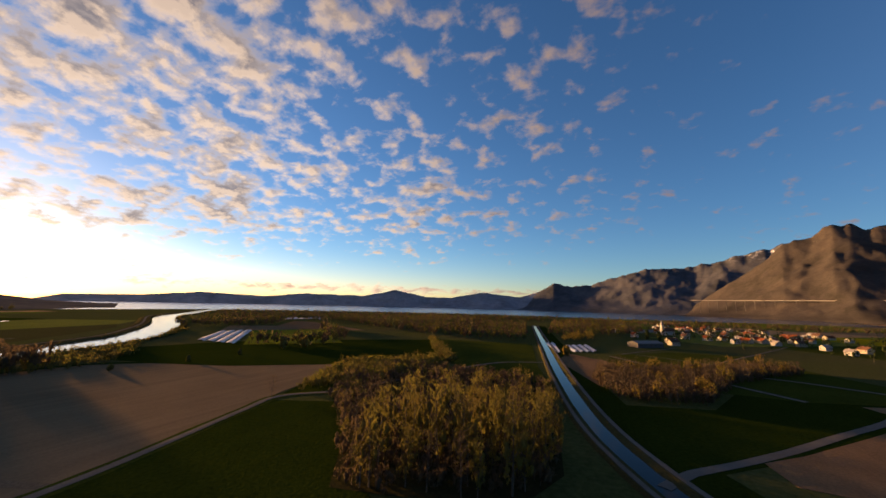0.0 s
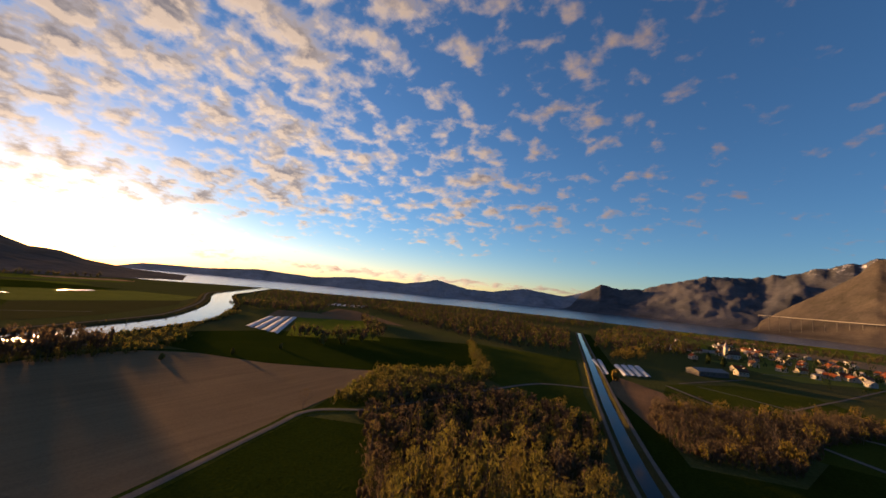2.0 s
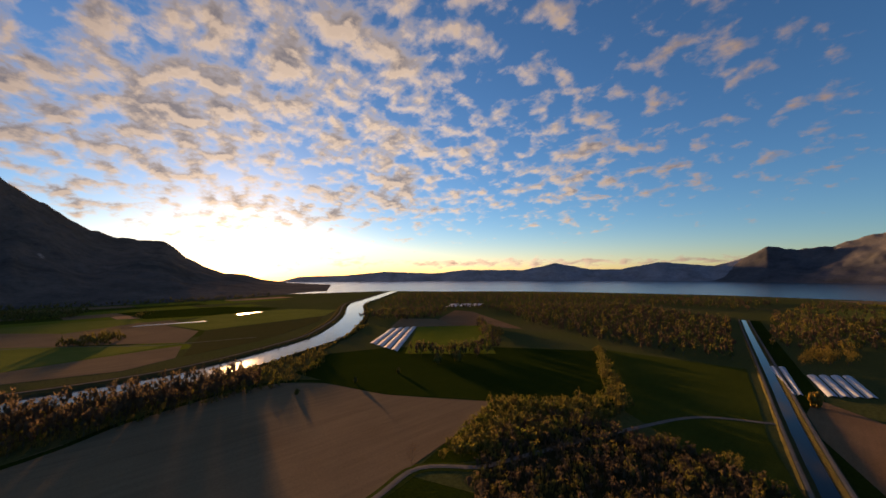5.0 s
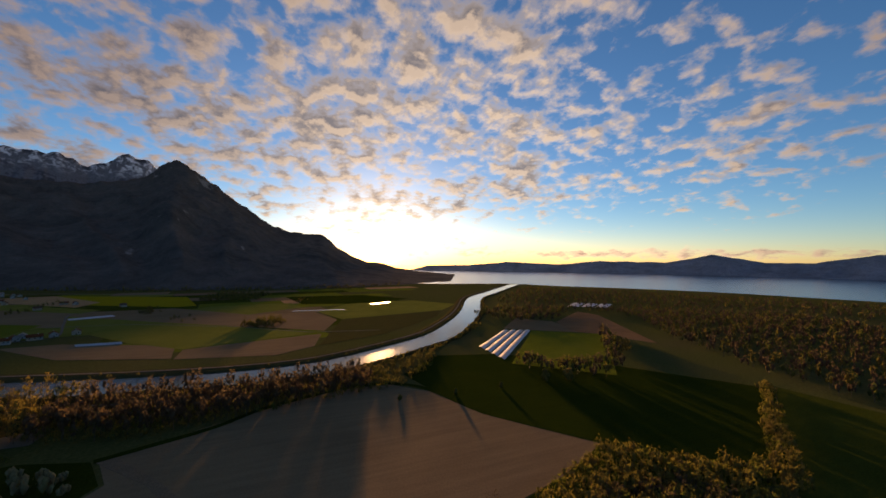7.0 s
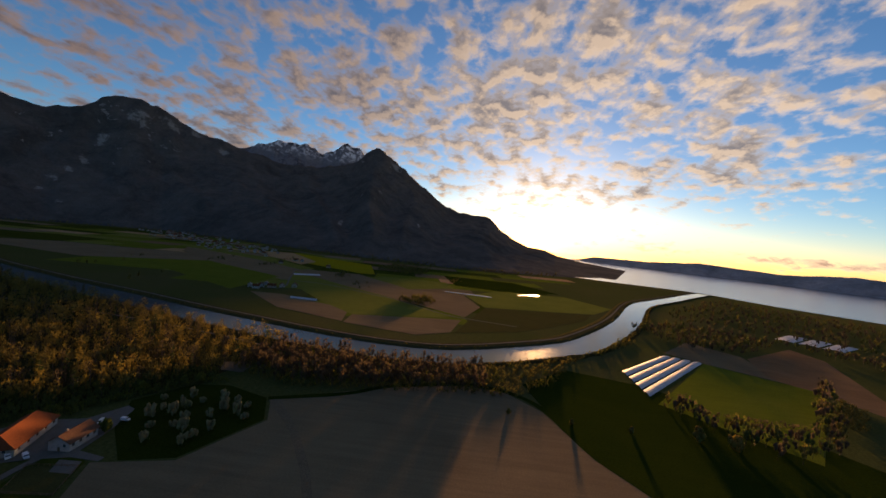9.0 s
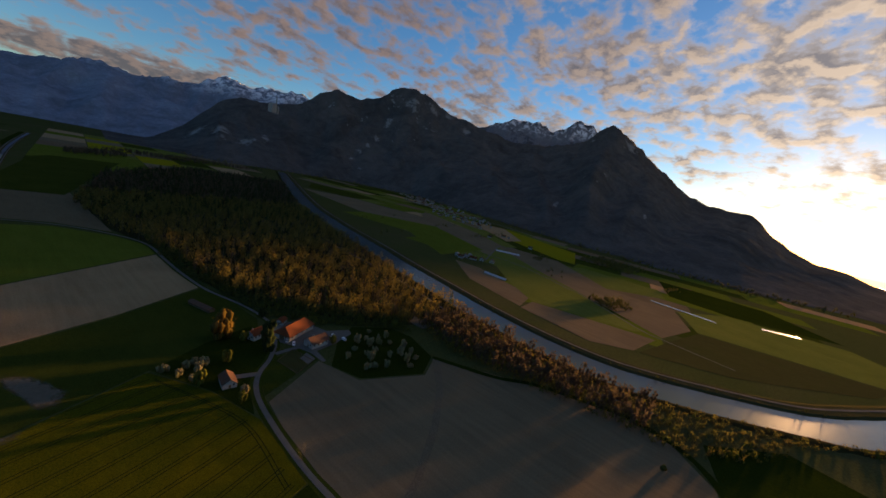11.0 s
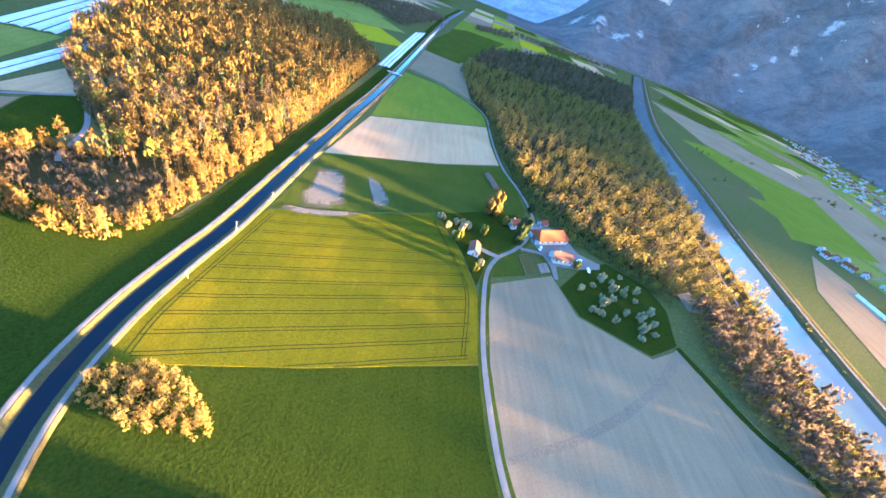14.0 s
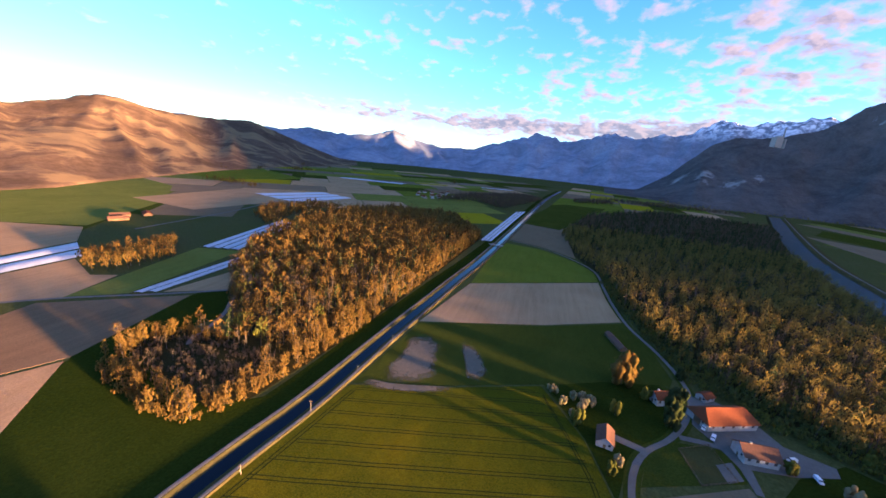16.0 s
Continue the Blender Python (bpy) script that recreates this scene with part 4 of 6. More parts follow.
# ---------------------------------------------------------------- clouds
def cloud_mat():
    m = bpy.data.materials.new("self_glowing_clouds")
    m.use_nodes = True
    nt = m.node_tree
    nt.nodes.remove(nt.nodes["Principled BSDF"])
    out = nt.nodes["Material Output"]
    tc = nt.nodes.new("ShaderNodeTexCoord")
    nm = nt.nodes.new("ShaderNodeVectorMath")
    nm.operation = "NORMALIZE"
    nt.links.new(tc.outputs["Object"], nm.inputs[0])
    sp = nt.nodes.new("ShaderNodeSeparateXYZ")
    nt.links.new(nm.outputs[0], sp.inputs[0])

    def math_node(op, a, b=None, c=None):
        n = nt.nodes.new("ShaderNodeMath")
        n.operation = op
        for i, v in enumerate((a, b, c)):
            if v is None:
                continue
            if isinstance(v, (int, float)):
                n.inputs[i].default_value = v
            else:
                nt.links.new(v, n.inputs[i])
        return n.outputs[0]

    zz = math_node("ADD", sp.outputs["Z"], 0.3)
    cx = math_node("DIVIDE", sp.outputs["X"], zz)
    cy = math_node("DIVIDE", sp.outputs["Y"], zz)
    cb = nt.nodes.new("ShaderNodeCombineXYZ")
    nt.links.new(cx, cb.inputs[0])
    nt.links.new(cy, cb.inputs[1])
    vec = cb.outputs[0]
    lumps = noise_tex(nt, vec, 10.5, 7, 0.55, 0.15)
    shift = nt.nodes.new("ShaderNodeVectorMath")
    shift.operation = "ADD"
    nt.links.new(vec, shift.inputs[0])
    shift.inputs[1].default_value = (SUN_DIR.x * 0.035, SUN_DIR.y * 0.035, 0)
    sunward = noise_tex(nt, shift.outputs[0], 10.5, 7, 0.55, 0.15)
    rim = nt.nodes.new("ShaderNodeMapRange")
    rim.inputs[1].default_value, rim.inputs[2].default_value = -0.03, 0.10
    nt.links.new(math_node("SUBTRACT", lumps, sunward), rim.inputs[0])
    banks = noise_tex(nt, vec, 1.7, 4, 0.5, 0.3)
    # the cloud field lies over the west and north-west and thins out eastwards
    dt = nt.nodes.new("ShaderNodeVectorMath")
    dt.operation = "DOT_PRODUCT"
    nt.links.new(nm.outputs[0], dt.inputs[0])
    a = radians(100)
    dt.inputs[1].default_value = (-math.sin(a), math.cos(a), 0.0)
    cover = math_node("MULTIPLY_ADD", dt.outputs["Value"], 0.2, 0.01)
    dens = math_node("ADD", math_node("MULTIPLY_ADD", banks, 0.65, math_node("MULTIPLY", lumps, 1.3)), math_node("ADD", cover, -0.14))
    low = nt.nodes.new("ShaderNodeMapRange")
    low.inputs[1].default_value, low.inputs[2].default_value = 0.06, 0.21
    nt.links.new(sp.outputs["Z"], low.inputs[0])
    dens = math_node("ADD", dens, math_node("MULTIPLY_ADD", low.outputs[0], 0.3, -0.3))
    # a long low bank over the southern mountains
    off = math_node("DIVIDE", math_node("ADD", sp.outputs["Z"], -0.118), 0.03)
    bank = math_node("POWER", 2.718, math_node("MULTIPLY", math_node("MULTIPLY", off, off), -1.0))
    south = nt.nodes.new("ShaderNodeMapRange")
    south.inputs[1].default_value, south.inputs[2].default_value = -0.55, -0.9
    nt.links.new(sp.outputs["Y"], south.inputs[0])
    dens = math_node("ADD", dens, math_node("MULTIPLY", math_node("MULTIPLY", bank, south.outputs[0]), 0.52))
    # thin streaks low over the lake
    off = math_node("DIVIDE", math_node("ADD", sp.outputs["Z"], -0.045), 0.016)
    streak = math_node("POWER", 2.718, math_node("MULTIPLY", math_node("MULTIPLY", off, off), -1.0))
    north = nt.nodes.new("ShaderNodeMapRange")
    north.inputs[1].default_value, north.inputs[2].default_value = 0.25, 0.7
    nt.links.new(sp.outputs["Y"], north.inputs[0])
    dens = math_node("ADD", dens, math_node("MULTIPLY", math_node("MULTIPLY", streak, north.outputs[0]), 0.42))
    alpha = nt.nodes.new("ShaderNodeMapRange")
    alpha.interpolation_type = "SMOOTHSTEP"
    alpha.inputs[1].default_value, alpha.inputs[2].default_value = 0.84, 1.16
    nt.links.new(dens, alpha.inputs[0])
    thick = nt.nodes.new("ShaderNodeMapRange")
    thick.inputs[1].default_value, thick.inputs[2].default_value = 0.92, 1.22
    nt.links.new(dens, thick.inputs[0])
    sd = nt.nodes.new("ShaderNodeVectorMath")
    sd.operation = "DOT_PRODUCT"
    nt.links.new(nm.outputs[0], sd.inputs[0])
    sd.inputs[1].default_value = SUN_DIR
    # sunlit rims and shaded cloud bodies are painted into the emission colours
    lit = ramp(nt, thick.outputs[0], [(0.0, (0.60, 0.64, 0.65)), (0.3, (0.43, 0.47, 0.51)), (0.6, (0.28, 0.315, 0.365)), (1.0, (0.17, 0.20, 0.255))])
    east = ramp(nt, thick.outputs[0], [(0.0, (0.20, 0.178, 0.19)), (0.5, (0.125, 0.122, 0.15)), (1.0, (0.068, 0.077, 0.108))])
    wd = nt.nodes.new("ShaderNodeVectorMath")
    wd.operation = "DOT_PRODUCT"
    nt.links.new(nm.outputs[0], wd.inputs[0])
    wd.inputs[1].default_value = (-math.sin(radians(62)), math.cos(radians(62)), 0.1)
    near = ramp(nt, wd.outputs["Value"], [(0.3, (0.0, 0.0, 0.0)), (0.68, (0.3, 0.3, 0.3)), (0.95, (1, 1, 1))])
    lit = mixc(nt, math_node("MULTIPLY", rim.outputs[0], 0.38), lit, (1.05, 1.02, 0.90))
    east = mixc(nt, math_node("MULTIPLY", rim.outputs[0], 0.45), east, (0.25, 0.214, 0.216))
    col = mixc(nt, near, east, lit)
    em = nt.nodes.new("ShaderNodeEmission")
    nt.links.new(col, em.inputs[0])
    em.inputs[1].default_value = CLOUD_LIGHT
    tr = nt.nodes.new("ShaderNodeBsdfTransparent")
    mx = nt.nodes.new("ShaderNodeMixShader")
    veil = nt.nodes.new("ShaderNodeMapRange")
    veil.inputs[1].default_value, veil.inputs[2].default_value = -0.15, -0.6
    veil.inputs[3].default_value, veil.inputs[4].default_value = 0.0, 0.06
    nt.links.new(sd.outputs["Value"], veil.inputs[0])
    nt.links.new(math_node("MAXIMUM", math_node("MULTIPLY", alpha.outputs[0], 0.92), veil.outputs[0]), mx.inputs[0])
    nt.links.new(tr.outputs[0], mx.inputs[1])
    nt.links.new(em.outputs[0], mx.inputs[2])
    # added glow on the backdrop: the sun's disc and a bright ring round it
    ring = math_node("ADD", math_node("MULTIPLY", math_node("POWER", math_node("MAXIMUM", sd.outputs["Value"], 0.0), 60.0), 0.075),
                     math_node("ADD", math_node("MULTIPLY", math_node("POWER", math_node("MAXIMUM", sd.outputs["Value"], 0.0), 700.0), 0.7),
                               math_node("MULTIPLY", math_node("GREATER_THAN", sd.outputs["Value"], math.cos(radians(0.45))), 30.0)))
    glow = nt.nodes.new("ShaderNodeEmission")
    glow.inputs[0].default_value = (1.0, 0.74, 0.40, 1)
    nt.links.new(ring, glow.inputs[1])
    # added glow band that stands for warm evening haze low over the lake
    off = math_node("DIVIDE", math_node("ADD", sp.outputs["Z"], -0.02), 0.075)
    band = math_node("POWER", 2.718, math_node("MULTIPLY", math_node("MULTIPLY", off, off), -1.0))
    haze = nt.nodes.new("ShaderNodeEmission")
    haze.inputs[0].default_value = (1.0, 0.47, 0.20, 1)
    nt.links.new(math_node("MULTIPLY", math_node("MULTIPLY", band, math_node("POWER", math_node("MAXIMUM", sd.outputs["Value"], 0.0), 2.0)), 0.13), haze.inputs[1])
    add = nt.nodes.new("ShaderNodeAddShader")
    nt.links.new(mx.outputs[0], add.inputs[0])
    nt.links.new(glow.outputs[0], add.inputs[1])
    both = nt.nodes.new("ShaderNodeAddShader")
    nt.links.new(add.outputs[0], both.inputs[0])
    nt.links.new(haze.outputs[0], both.inputs[1])
    nt.links.new(both.outputs[0], out.inputs[0])
    return m


CLOUD_LIGHT = 0.41


def clouds():
    n, m = 96, 24
    co, quads = [], []
    for i in range(m + 1):
        e = radians(0.6 + 89.3 * i / m)
        for k in range(n):
            a = 2 * math.pi * k / n
            co.append((4840 * math.cos(e) * math.cos(a), 4840 * math.cos(e) * math.sin(a), 4840 * math.sin(e)))
    for i in range(m):
        for k in range(n):
            quads.append((i * n + k, i * n + (k + 1) % n, (i + 1) * n + (k + 1) % n, (i + 1) * n + k))
    ob = new("backdrop", quads_mesh("backdrop", np.array(co), np.array(quads), [cloud_mat()]))
    ob.location = (-60, 40, 0)
    return tagged(ob, "broken evening clouds that glow, the low sun's light painted in", "clouds", kind="structure")


clouds()


# ---------------------------------------------------------------- trees
def tube(p0, p1, r0, r1, sides):
    d = p1 - p0
    d = d / max(1e-6, np.linalg.norm(d))
    u = np.cross(d, (0.3, 0.9, 0.1))
    u /= np.linalg.norm(u)
    v = np.cross(d, u)
    co, q = [], []
    for p, r in ((p0, r0), (p1, r1)):
        for k in range(sides):
            a = 2 * math.pi * k / sides
            co.append(p + r * (math.cos(a) * u + math.sin(a) * v))
    for k in range(sides):
        q.append((k, (k + 1) % sides, sides + (k + 1) % sides, sides + k))
    return np.array(co), np.array(q)


def grow_tree(seed, height, spread, start, limbs, leaves, leaf, upright=0.6, droop=0.0, cone=False, plain=False, slim=0.45, lumps=0, fat=1.0):
    """A trunk with limbs and sprays of leaves; returns wood and leaf arrays."""
    r = np.random.RandomState(seed)
    wc, wq, lc, lq = [], [], [], []

    def add(co, q, cs, qs):
        off = sum(len(c) for c in cs)
        cs.append(co)
        qs.append(q + off)

    lean = r.uniform(-0.05, 0.05, 2)
    pts = [np.array([lean[0] * height * u + 0.02 * height * r.uniform(-1, 1) * u, lean[1] * height * u + 0.02 * height * r.uniform(-1, 1) * u, height * u]) for u in (0, 0.3, 0.6, 0.97)]
    rad = height * 0.013
    if plain:
        add(*tube(pts[0], pts[3], rad, 0.03, 3), wc, wq)
    for i in range(0 if plain else 3):
        add(*tube(pts[i], pts[i + 1], rad * (1 - 0.31 * i), rad * (0.69 - 0.31 * i) + 0.02, 5), wc, wq)
    tips = []
    for i in range(limbs):
        u = start + (0.97 - start) * (i + r.uniform(0, 0.9)) / limbs
        base = np.array([np.interp(u, (0, 0.3, 0.6, 0.97), [p[j] for p in pts]) for j in range(3)])
        a = i * 2.4 + r.uniform(-0.5, 0.5)
        if cone:
            reach = spread * (1.02 - u) / (1.02 - start) * r.uniform(0.8, 1.1)
        else:
            reach = spread * math.sin(math.pi * min(1, 0.18 + 0.8 * (u - start) / (1 - start))) ** 0.7 * r.uniform(0.65, 1.15)
        out = np.array([math.cos(a), math.sin(a), 0])
        tip = base + out * reach + np.array([0, 0, reach * (upright + r.uniform(-0.2, 0.3)) - droop * reach])
        if not plain:
            add(*tube(base, tip, rad * 0.42 * (1.1 - u * 0.7), 0.015, 3), wc, wq)
        tips.append((base, tip, reach))
    # leafy clumps round the ends of the limbs
    for i in range(lumps):
        base, tip, reach = tips[i % len(tips)]
        t = r.uniform(0.55, 1.0)
        c = base + (tip - base) * t + r.normal(0, 0.10 * reach + 0.1, 3)
        w = fat * (0.24 * spread + 0.18 * reach) * r.uniform(0.75, 1.2)
        h = w * r.uniform(1.25, 2.1)
        w *= 0.9
        co = [c + np.array([0, 0, -h])]
        for z, q in ((-0.45, 0.62), (0.4, 0.9)):
            for k in range(6):
                a = k * math.pi / 3 + (0.5 if z > 0 else 0) + r.uniform(-0.25, 0.25)
                q2 = q * w * r.uniform(0.75, 1.2)
                co.append(c + np.array([q2 * math.cos(a), q2 * math.sin(a), z * h * r.uniform(0.7, 1.3)]))
        co.append(c + np.array([r.uniform(-0.3, 0.3) * w, r.uniform(-0.3, 0.3) * w, h]))
        q = [[1 + k, 1 + (k + 1) % 6, 7 + (k + 1) % 6, 7 + k] for k in range(6)]
        q += [[0, 1 + (k + 2) % 6, 1 + (k + 1) % 6, 1 + k] for k in (0, 2, 4)] + [[13, 7 + k, 7 + (k + 1) % 6, 7 + (k + 2) % 6] for k in (0, 2, 4)]
        add(np.array(co), np.array(q), lc, lq)
    per = max(1, leaves // len(tips))
    for base, tip, reach in tips:
        for _ in range(per):
            t = r.uniform(0.25, 1.12)
            c = base + (tip - base) * t + r.normal(0, 0.17 * reach + 0.22, 3) * np.array([1, 1, 0.8])
            s = leaf * r.uniform(0.55, 1.25)
            face = c - np.array([pts[1][0], pts[1][1], c[2] - 0.25 * spread])
            face = face / max(1e-6, np.linalg.norm(face)) + r.normal(0, 0.55, 3)
            face /= np.linalg.norm(face)
            along = (tip - base) / max(0.1, np.linalg.norm(tip - base))
            u = along * 0.7 + np.array([0, 0, 0.5]) + r.normal(0, 0.38, 3)
            u -= face * u.dot(face)
            u /= np.linalg.norm(u)
            v = np.cross(face, u)
            co = np.array([c - u * s, c - v * s * slim, c + u * s, c + v * s * slim])
            add(co, np.array([[0, 1, 2, 3]]), lc, lq)
    return np.vstack(wc), np.vstack(wq), np.vstack(lc), np.vstack(lq)


POPLAR_FORMS = ((17, 2.6), (19, 2.9), (15, 2.8), (18, 3.3), (16, 2.4))
BROAD_FORMS = ((14, 4.2), (16, 4.8), (12, 4.4), (15, 3.9))
POPLARS = [grow_tree(20 + i, h, s, 0.16, 18, 270, 0.68, 1.0, slim=0.24, lumps=10, fat=0.6) for i, (h, s) in enumerate(POPLAR_FORMS)]
EDGE = [grow_tree(30 + i, h, s, 0.03, 18, 270, 0.72, 0.9, slim=0.26, lumps=12, fat=0.7) for i, (h, s) in enumerate(((12, 2.8), (10, 3.0), (13, 2.6), (9, 2.8)))]
BROADS = [grow_tree(40 + i, h, s, 0.1, 20, 280, 0.66, 0.75, slim=0.22, lumps=8, fat=0.55) for i, (h, s) in enumerate(BROAD_FORMS)]
WOOD_POPLARS = [grow_tree(20 + i, h, s * 1.1, 0.28, 11, 100, 1.02, 1.0, slim=0.24, plain=True, lumps=6, fat=0.6) for i, (h, s) in enumerate(POPLAR_FORMS)]
WOOD_BROADS = [grow_tree(40 + i, h, s * 0.95, 0.3, 12, 100, 1.06, 0.8, slim=0.25, plain=True, lumps=6, fat=0.62) for i, (h, s) in enumerate(BROAD_FORMS)]
WOOD_BARE = [grow_tree(50 + i, h, s, 0.3, 20, 80, 0.9, 0.9, slim=0.14) for i, (h, s) in enumerate(((15, 3.0), (17, 3.4)))]
MID = [grow_tree(70 + i, h, s, 0.35, 8, 50, 1.5, 0.85, slim=0.25, plain=True, lumps=4, fat=0.95) for i, (h, s) in enumerate(((15, 3.2), (17, 3.5), (13, 3.4), (16, 3.0)))]
SHRUBS = [grow_tree(60 + i, h, s, 0.08, 7, 35, 0.95, 0.8, slim=0.25, plain=True, lumps=3, fat=0.85) for i, (h, s) in enumerate(((5.5, 2.6), (7, 3.0), (4.5, 2.4)))]
FIRS = [grow_tree(80 + i, h, s, 0.1, 16, 96, 1.0, -0.1, 0.15, True, slim=0.35, plain=True, lumps=7, fat=0.7) for i, (h, s) in enumerate(((18, 3.0), (21, 3.4)))]
FAR = [grow_tree(90 + i, h, s, 0.25, 6, 18, 1.7, 0.7, slim=0.3, plain=True, lumps=3, fat=1.2) for i, (h, s) in enumerate(((15, 3.8), (17, 4.2), (13, 3.8)))]
FAR_FIR = [grow_tree(97, 19, 3.6, 0.1, 7, 42, 1.7, 0, 0.1, True, plain=True)]
FAR_BUSH = [grow_tree(98, 7, 3.6, 0.05, 5, 10, 1.2, 0.4, plain=True, lumps=3, fat=1.2)]


def edge_dist(x, y, poly):
    """Metres from a place to the nearest side of an outline."""
    best = 1e9
    for i in range(len(poly)):
        ax, ay = poly[i - 1]
        bx, by = poly[i]
        t = max(0.0, min(1.0, ((x - ax) * (bx - ax) + (y - ay) * (by - ay)) / ((bx - ax) ** 2 + (by - ay) ** 2)))
        best = min(best, math.hypot(x - ax - t * (bx - ax), y - ay - t * (by - ay)))
    return best


def wood(name, kinds, places, leaf_mat, label, category="wood"):
    """Many trees that nobody would count, as one thing."""
    cs, qs, ms, off = [], [], [], 0
    for x, y, z, s, a, k in places:
        wc, wq, lc, lq = kinds[k % len(kinds)]
        ca, sa = math.cos(a), math.sin(a)
        m = np.array([[ca, -sa, 0], [sa, ca, 0], [0, 0, 1.0]]) * s
        for c, q, mi in ((wc, wq, 0), (lc, lq, 1)):
            cs.append(c @ m.T + (x, y, z))
            qs.append(q + off)
            ms.append(np.full(len(q), mi))
            off += len(c)
    me = quads_mesh(name, np.vstack(cs), np.vstack(qs), [BARK, leaf_mat], np.concatenate(ms))
    me.polygons.foreach_set("use_smooth", np.ones(len(me.polygons), dtype=bool))
    return tagged(new(name, me), label, category, kind="stuff")


def scatter(poly, spacing, seed, lo=0.75, hi=1.2, keep=None):
    r = random.Random(seed)
    xs, ys = [p[0] for p in poly], [p[1] for p in poly]
    out = []
    y = min(ys)
    row = 0
    while y < max(ys):
        x = min(xs) + (spacing / 2 if row % 2 else 0)
        while x < max(xs):
            px, py = x + r.uniform(-0.42, 0.42) * spacing, y + r.uniform(-0.42, 0.42) * spacing
            if inside(px, py, poly) and (keep is None or keep(px, py)):
                out.append((px, py, -0.1, r.uniform(lo, hi), r.uniform(0, 6.28), r.randrange(100)))
            x += spacing
        y += spacing * 0.87
        row += 1
    return out


def mesh_pair(arr, name, leaf_mat):
    wc, wq, lc, lq = arr
    crown = quads_mesh(name + "_crown", lc, lq, [leaf_mat])
    crown.polygons.foreach_set("use_smooth", np.ones(len(crown.polygons), dtype=bool))
    return quads_mesh(name + "_trunk", wc, wq, [BARK]), crown


def tree_thing(name, arr, leaf_mat, label, category, group):
    ob = new(name)
    t, c = mesh_pair(arr, name, leaf_mat)
    a, b = new("trunk", t), new("crown", c)
    a.parent = b.parent = ob
    return tagged(ob, label, category, group)


def plant(protos, places, zero=True):
    """Copies of prototype trees at the places; the first of each kind is moved there."""
    used = set()
    for x, y, z, s, a, k in places:
        k %= len(protos)
        m = Matrix.LocRotScale((x, y, z), Euler((0, 0, a)), (s, s, s))
        if k in used:
            t = copy_thing(protos[k], Matrix.Translation((x, y, z)))
            t.matrix_basis = m
        else:
            used.add(k)
            protos[k].matrix_basis = m


# the wood north of the camera's start, beside the canal
NEAR_CLUMP = [(-16, 96), (0, 99), (19, 106), (31, 113), (37, 128), (33, 160), (27, 200), (20, 240), (0, 258), (-60, 255), (-88, 258), (-92, 200), (-72, 165), (-46, 140), (-26, 112)]
near_front = [(x, y, z, s * (0.5 if x < -12 else min(1.3, max(0.5, 0.95 + 0.7 * noise.noise(Vector((x * 0.07, y * 0.07, 3)))))), a, k) for x, y, z, s, a, k in scatter(NEAR_CLUMP, 7.0, 5, 0.62, 1.28) if (k // 5) % 5]
front = [p for p in near_front if p[1] < 146]
rest = [p for p in near_front if p[1] >= 146]
poplar_protos = [tree_thing("tree", a, LEAF_MIX, "tall slender tree with sparse ochre spring leaves beside the canal", "tree", "trees of the canal clump") for a in POPLARS]
plant(poplar_protos, front)
low = scatter([p for p in NEAR_CLUMP if p[1] > 138], 4.6, 29, 0.6, 1.15)
wood("wood", SHRUBS, [p for p in low if p[5] % 5 > 1], LEAF_BROWN, "low brown scrub behind the slender trees", "scrub")
wood("wood", SHRUBS, [p for p in low if p[5] % 5 == 1], LEAF_MIX, "ochre bushes in the scrub", "scrub")
wood("wood", WOOD_POPLARS, [(x, y, z, s * 0.55, a, k) for x, y, z, s, a, k in rest if k % 3 == 0], LEAF_MIX, "low mixed wood with ochre and green spring leaves")
wood("wood", WOOD_BARE, scatter([p for p in NEAR_CLUMP if p[1] < 170], 17, 24, 0.75, 1.15), LEAF_BROWN, "tall bare trees standing out of the canal clump")
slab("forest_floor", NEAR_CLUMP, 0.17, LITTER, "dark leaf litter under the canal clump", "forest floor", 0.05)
wood("thicket", SHRUBS, scatter([p for p in NEAR_CLUMP if p[1] < 170], 5.0, 23, 0.5, 1.0), LEAF_BROWN, "dark undergrowth between the slender trees", "thicket")
# the small triangular clump on the canal track
clump_protos = [tree_thing("tree", a, LEAF_GOLD, "leafy tree glowing ochre in the low sun by the canal track", "tree", "trees of the small clump") for a in BROADS]
plant(clump_protos, [(x, y, z, s * 0.5, a, k) for x, y, z, s, a, k in scatter([(76, 68), (75.5, 59), (67, 54), (58, 53), (45, 59), (30, 72), (35, 76.5), (58, 74)], 4.3, 6)])
wood("thicket", SHRUBS, scatter([(76, 68), (75.5, 59), (67, 54), (58, 53), (45, 59), (30, 72), (35, 76.5), (58, 74)], 3.4, 25, 0.4, 0.75), LEAF_GOLD, "golden bushes filling the small clump", "thicket")
# hedge and copse to the north-west
hedge = scatter([(-94.9, 160.6), (-79.1, 184.1), (-56.5, 259.9), (-56.7, 296.6), (-105.9, 378.7), (-140.1, 447), (-152.8, 453), (-114.3, 374.8), (-75.9, 302.8), (-101.3, 254.1), (-121.8, 239.1)], 4.4, 8, 0.6, 1.25)
wood("hedge", SHRUBS, [p for p in hedge if p[5] % 6], LEAF_MIX, "hedge of low ochre shrubs along the meadow", "hedge")
wood("hedge", SHRUBS, [p for p in hedge if p[5] % 6 == 0], LEAF_GREEN, "fresh green shrubs in the hedge", "hedge")
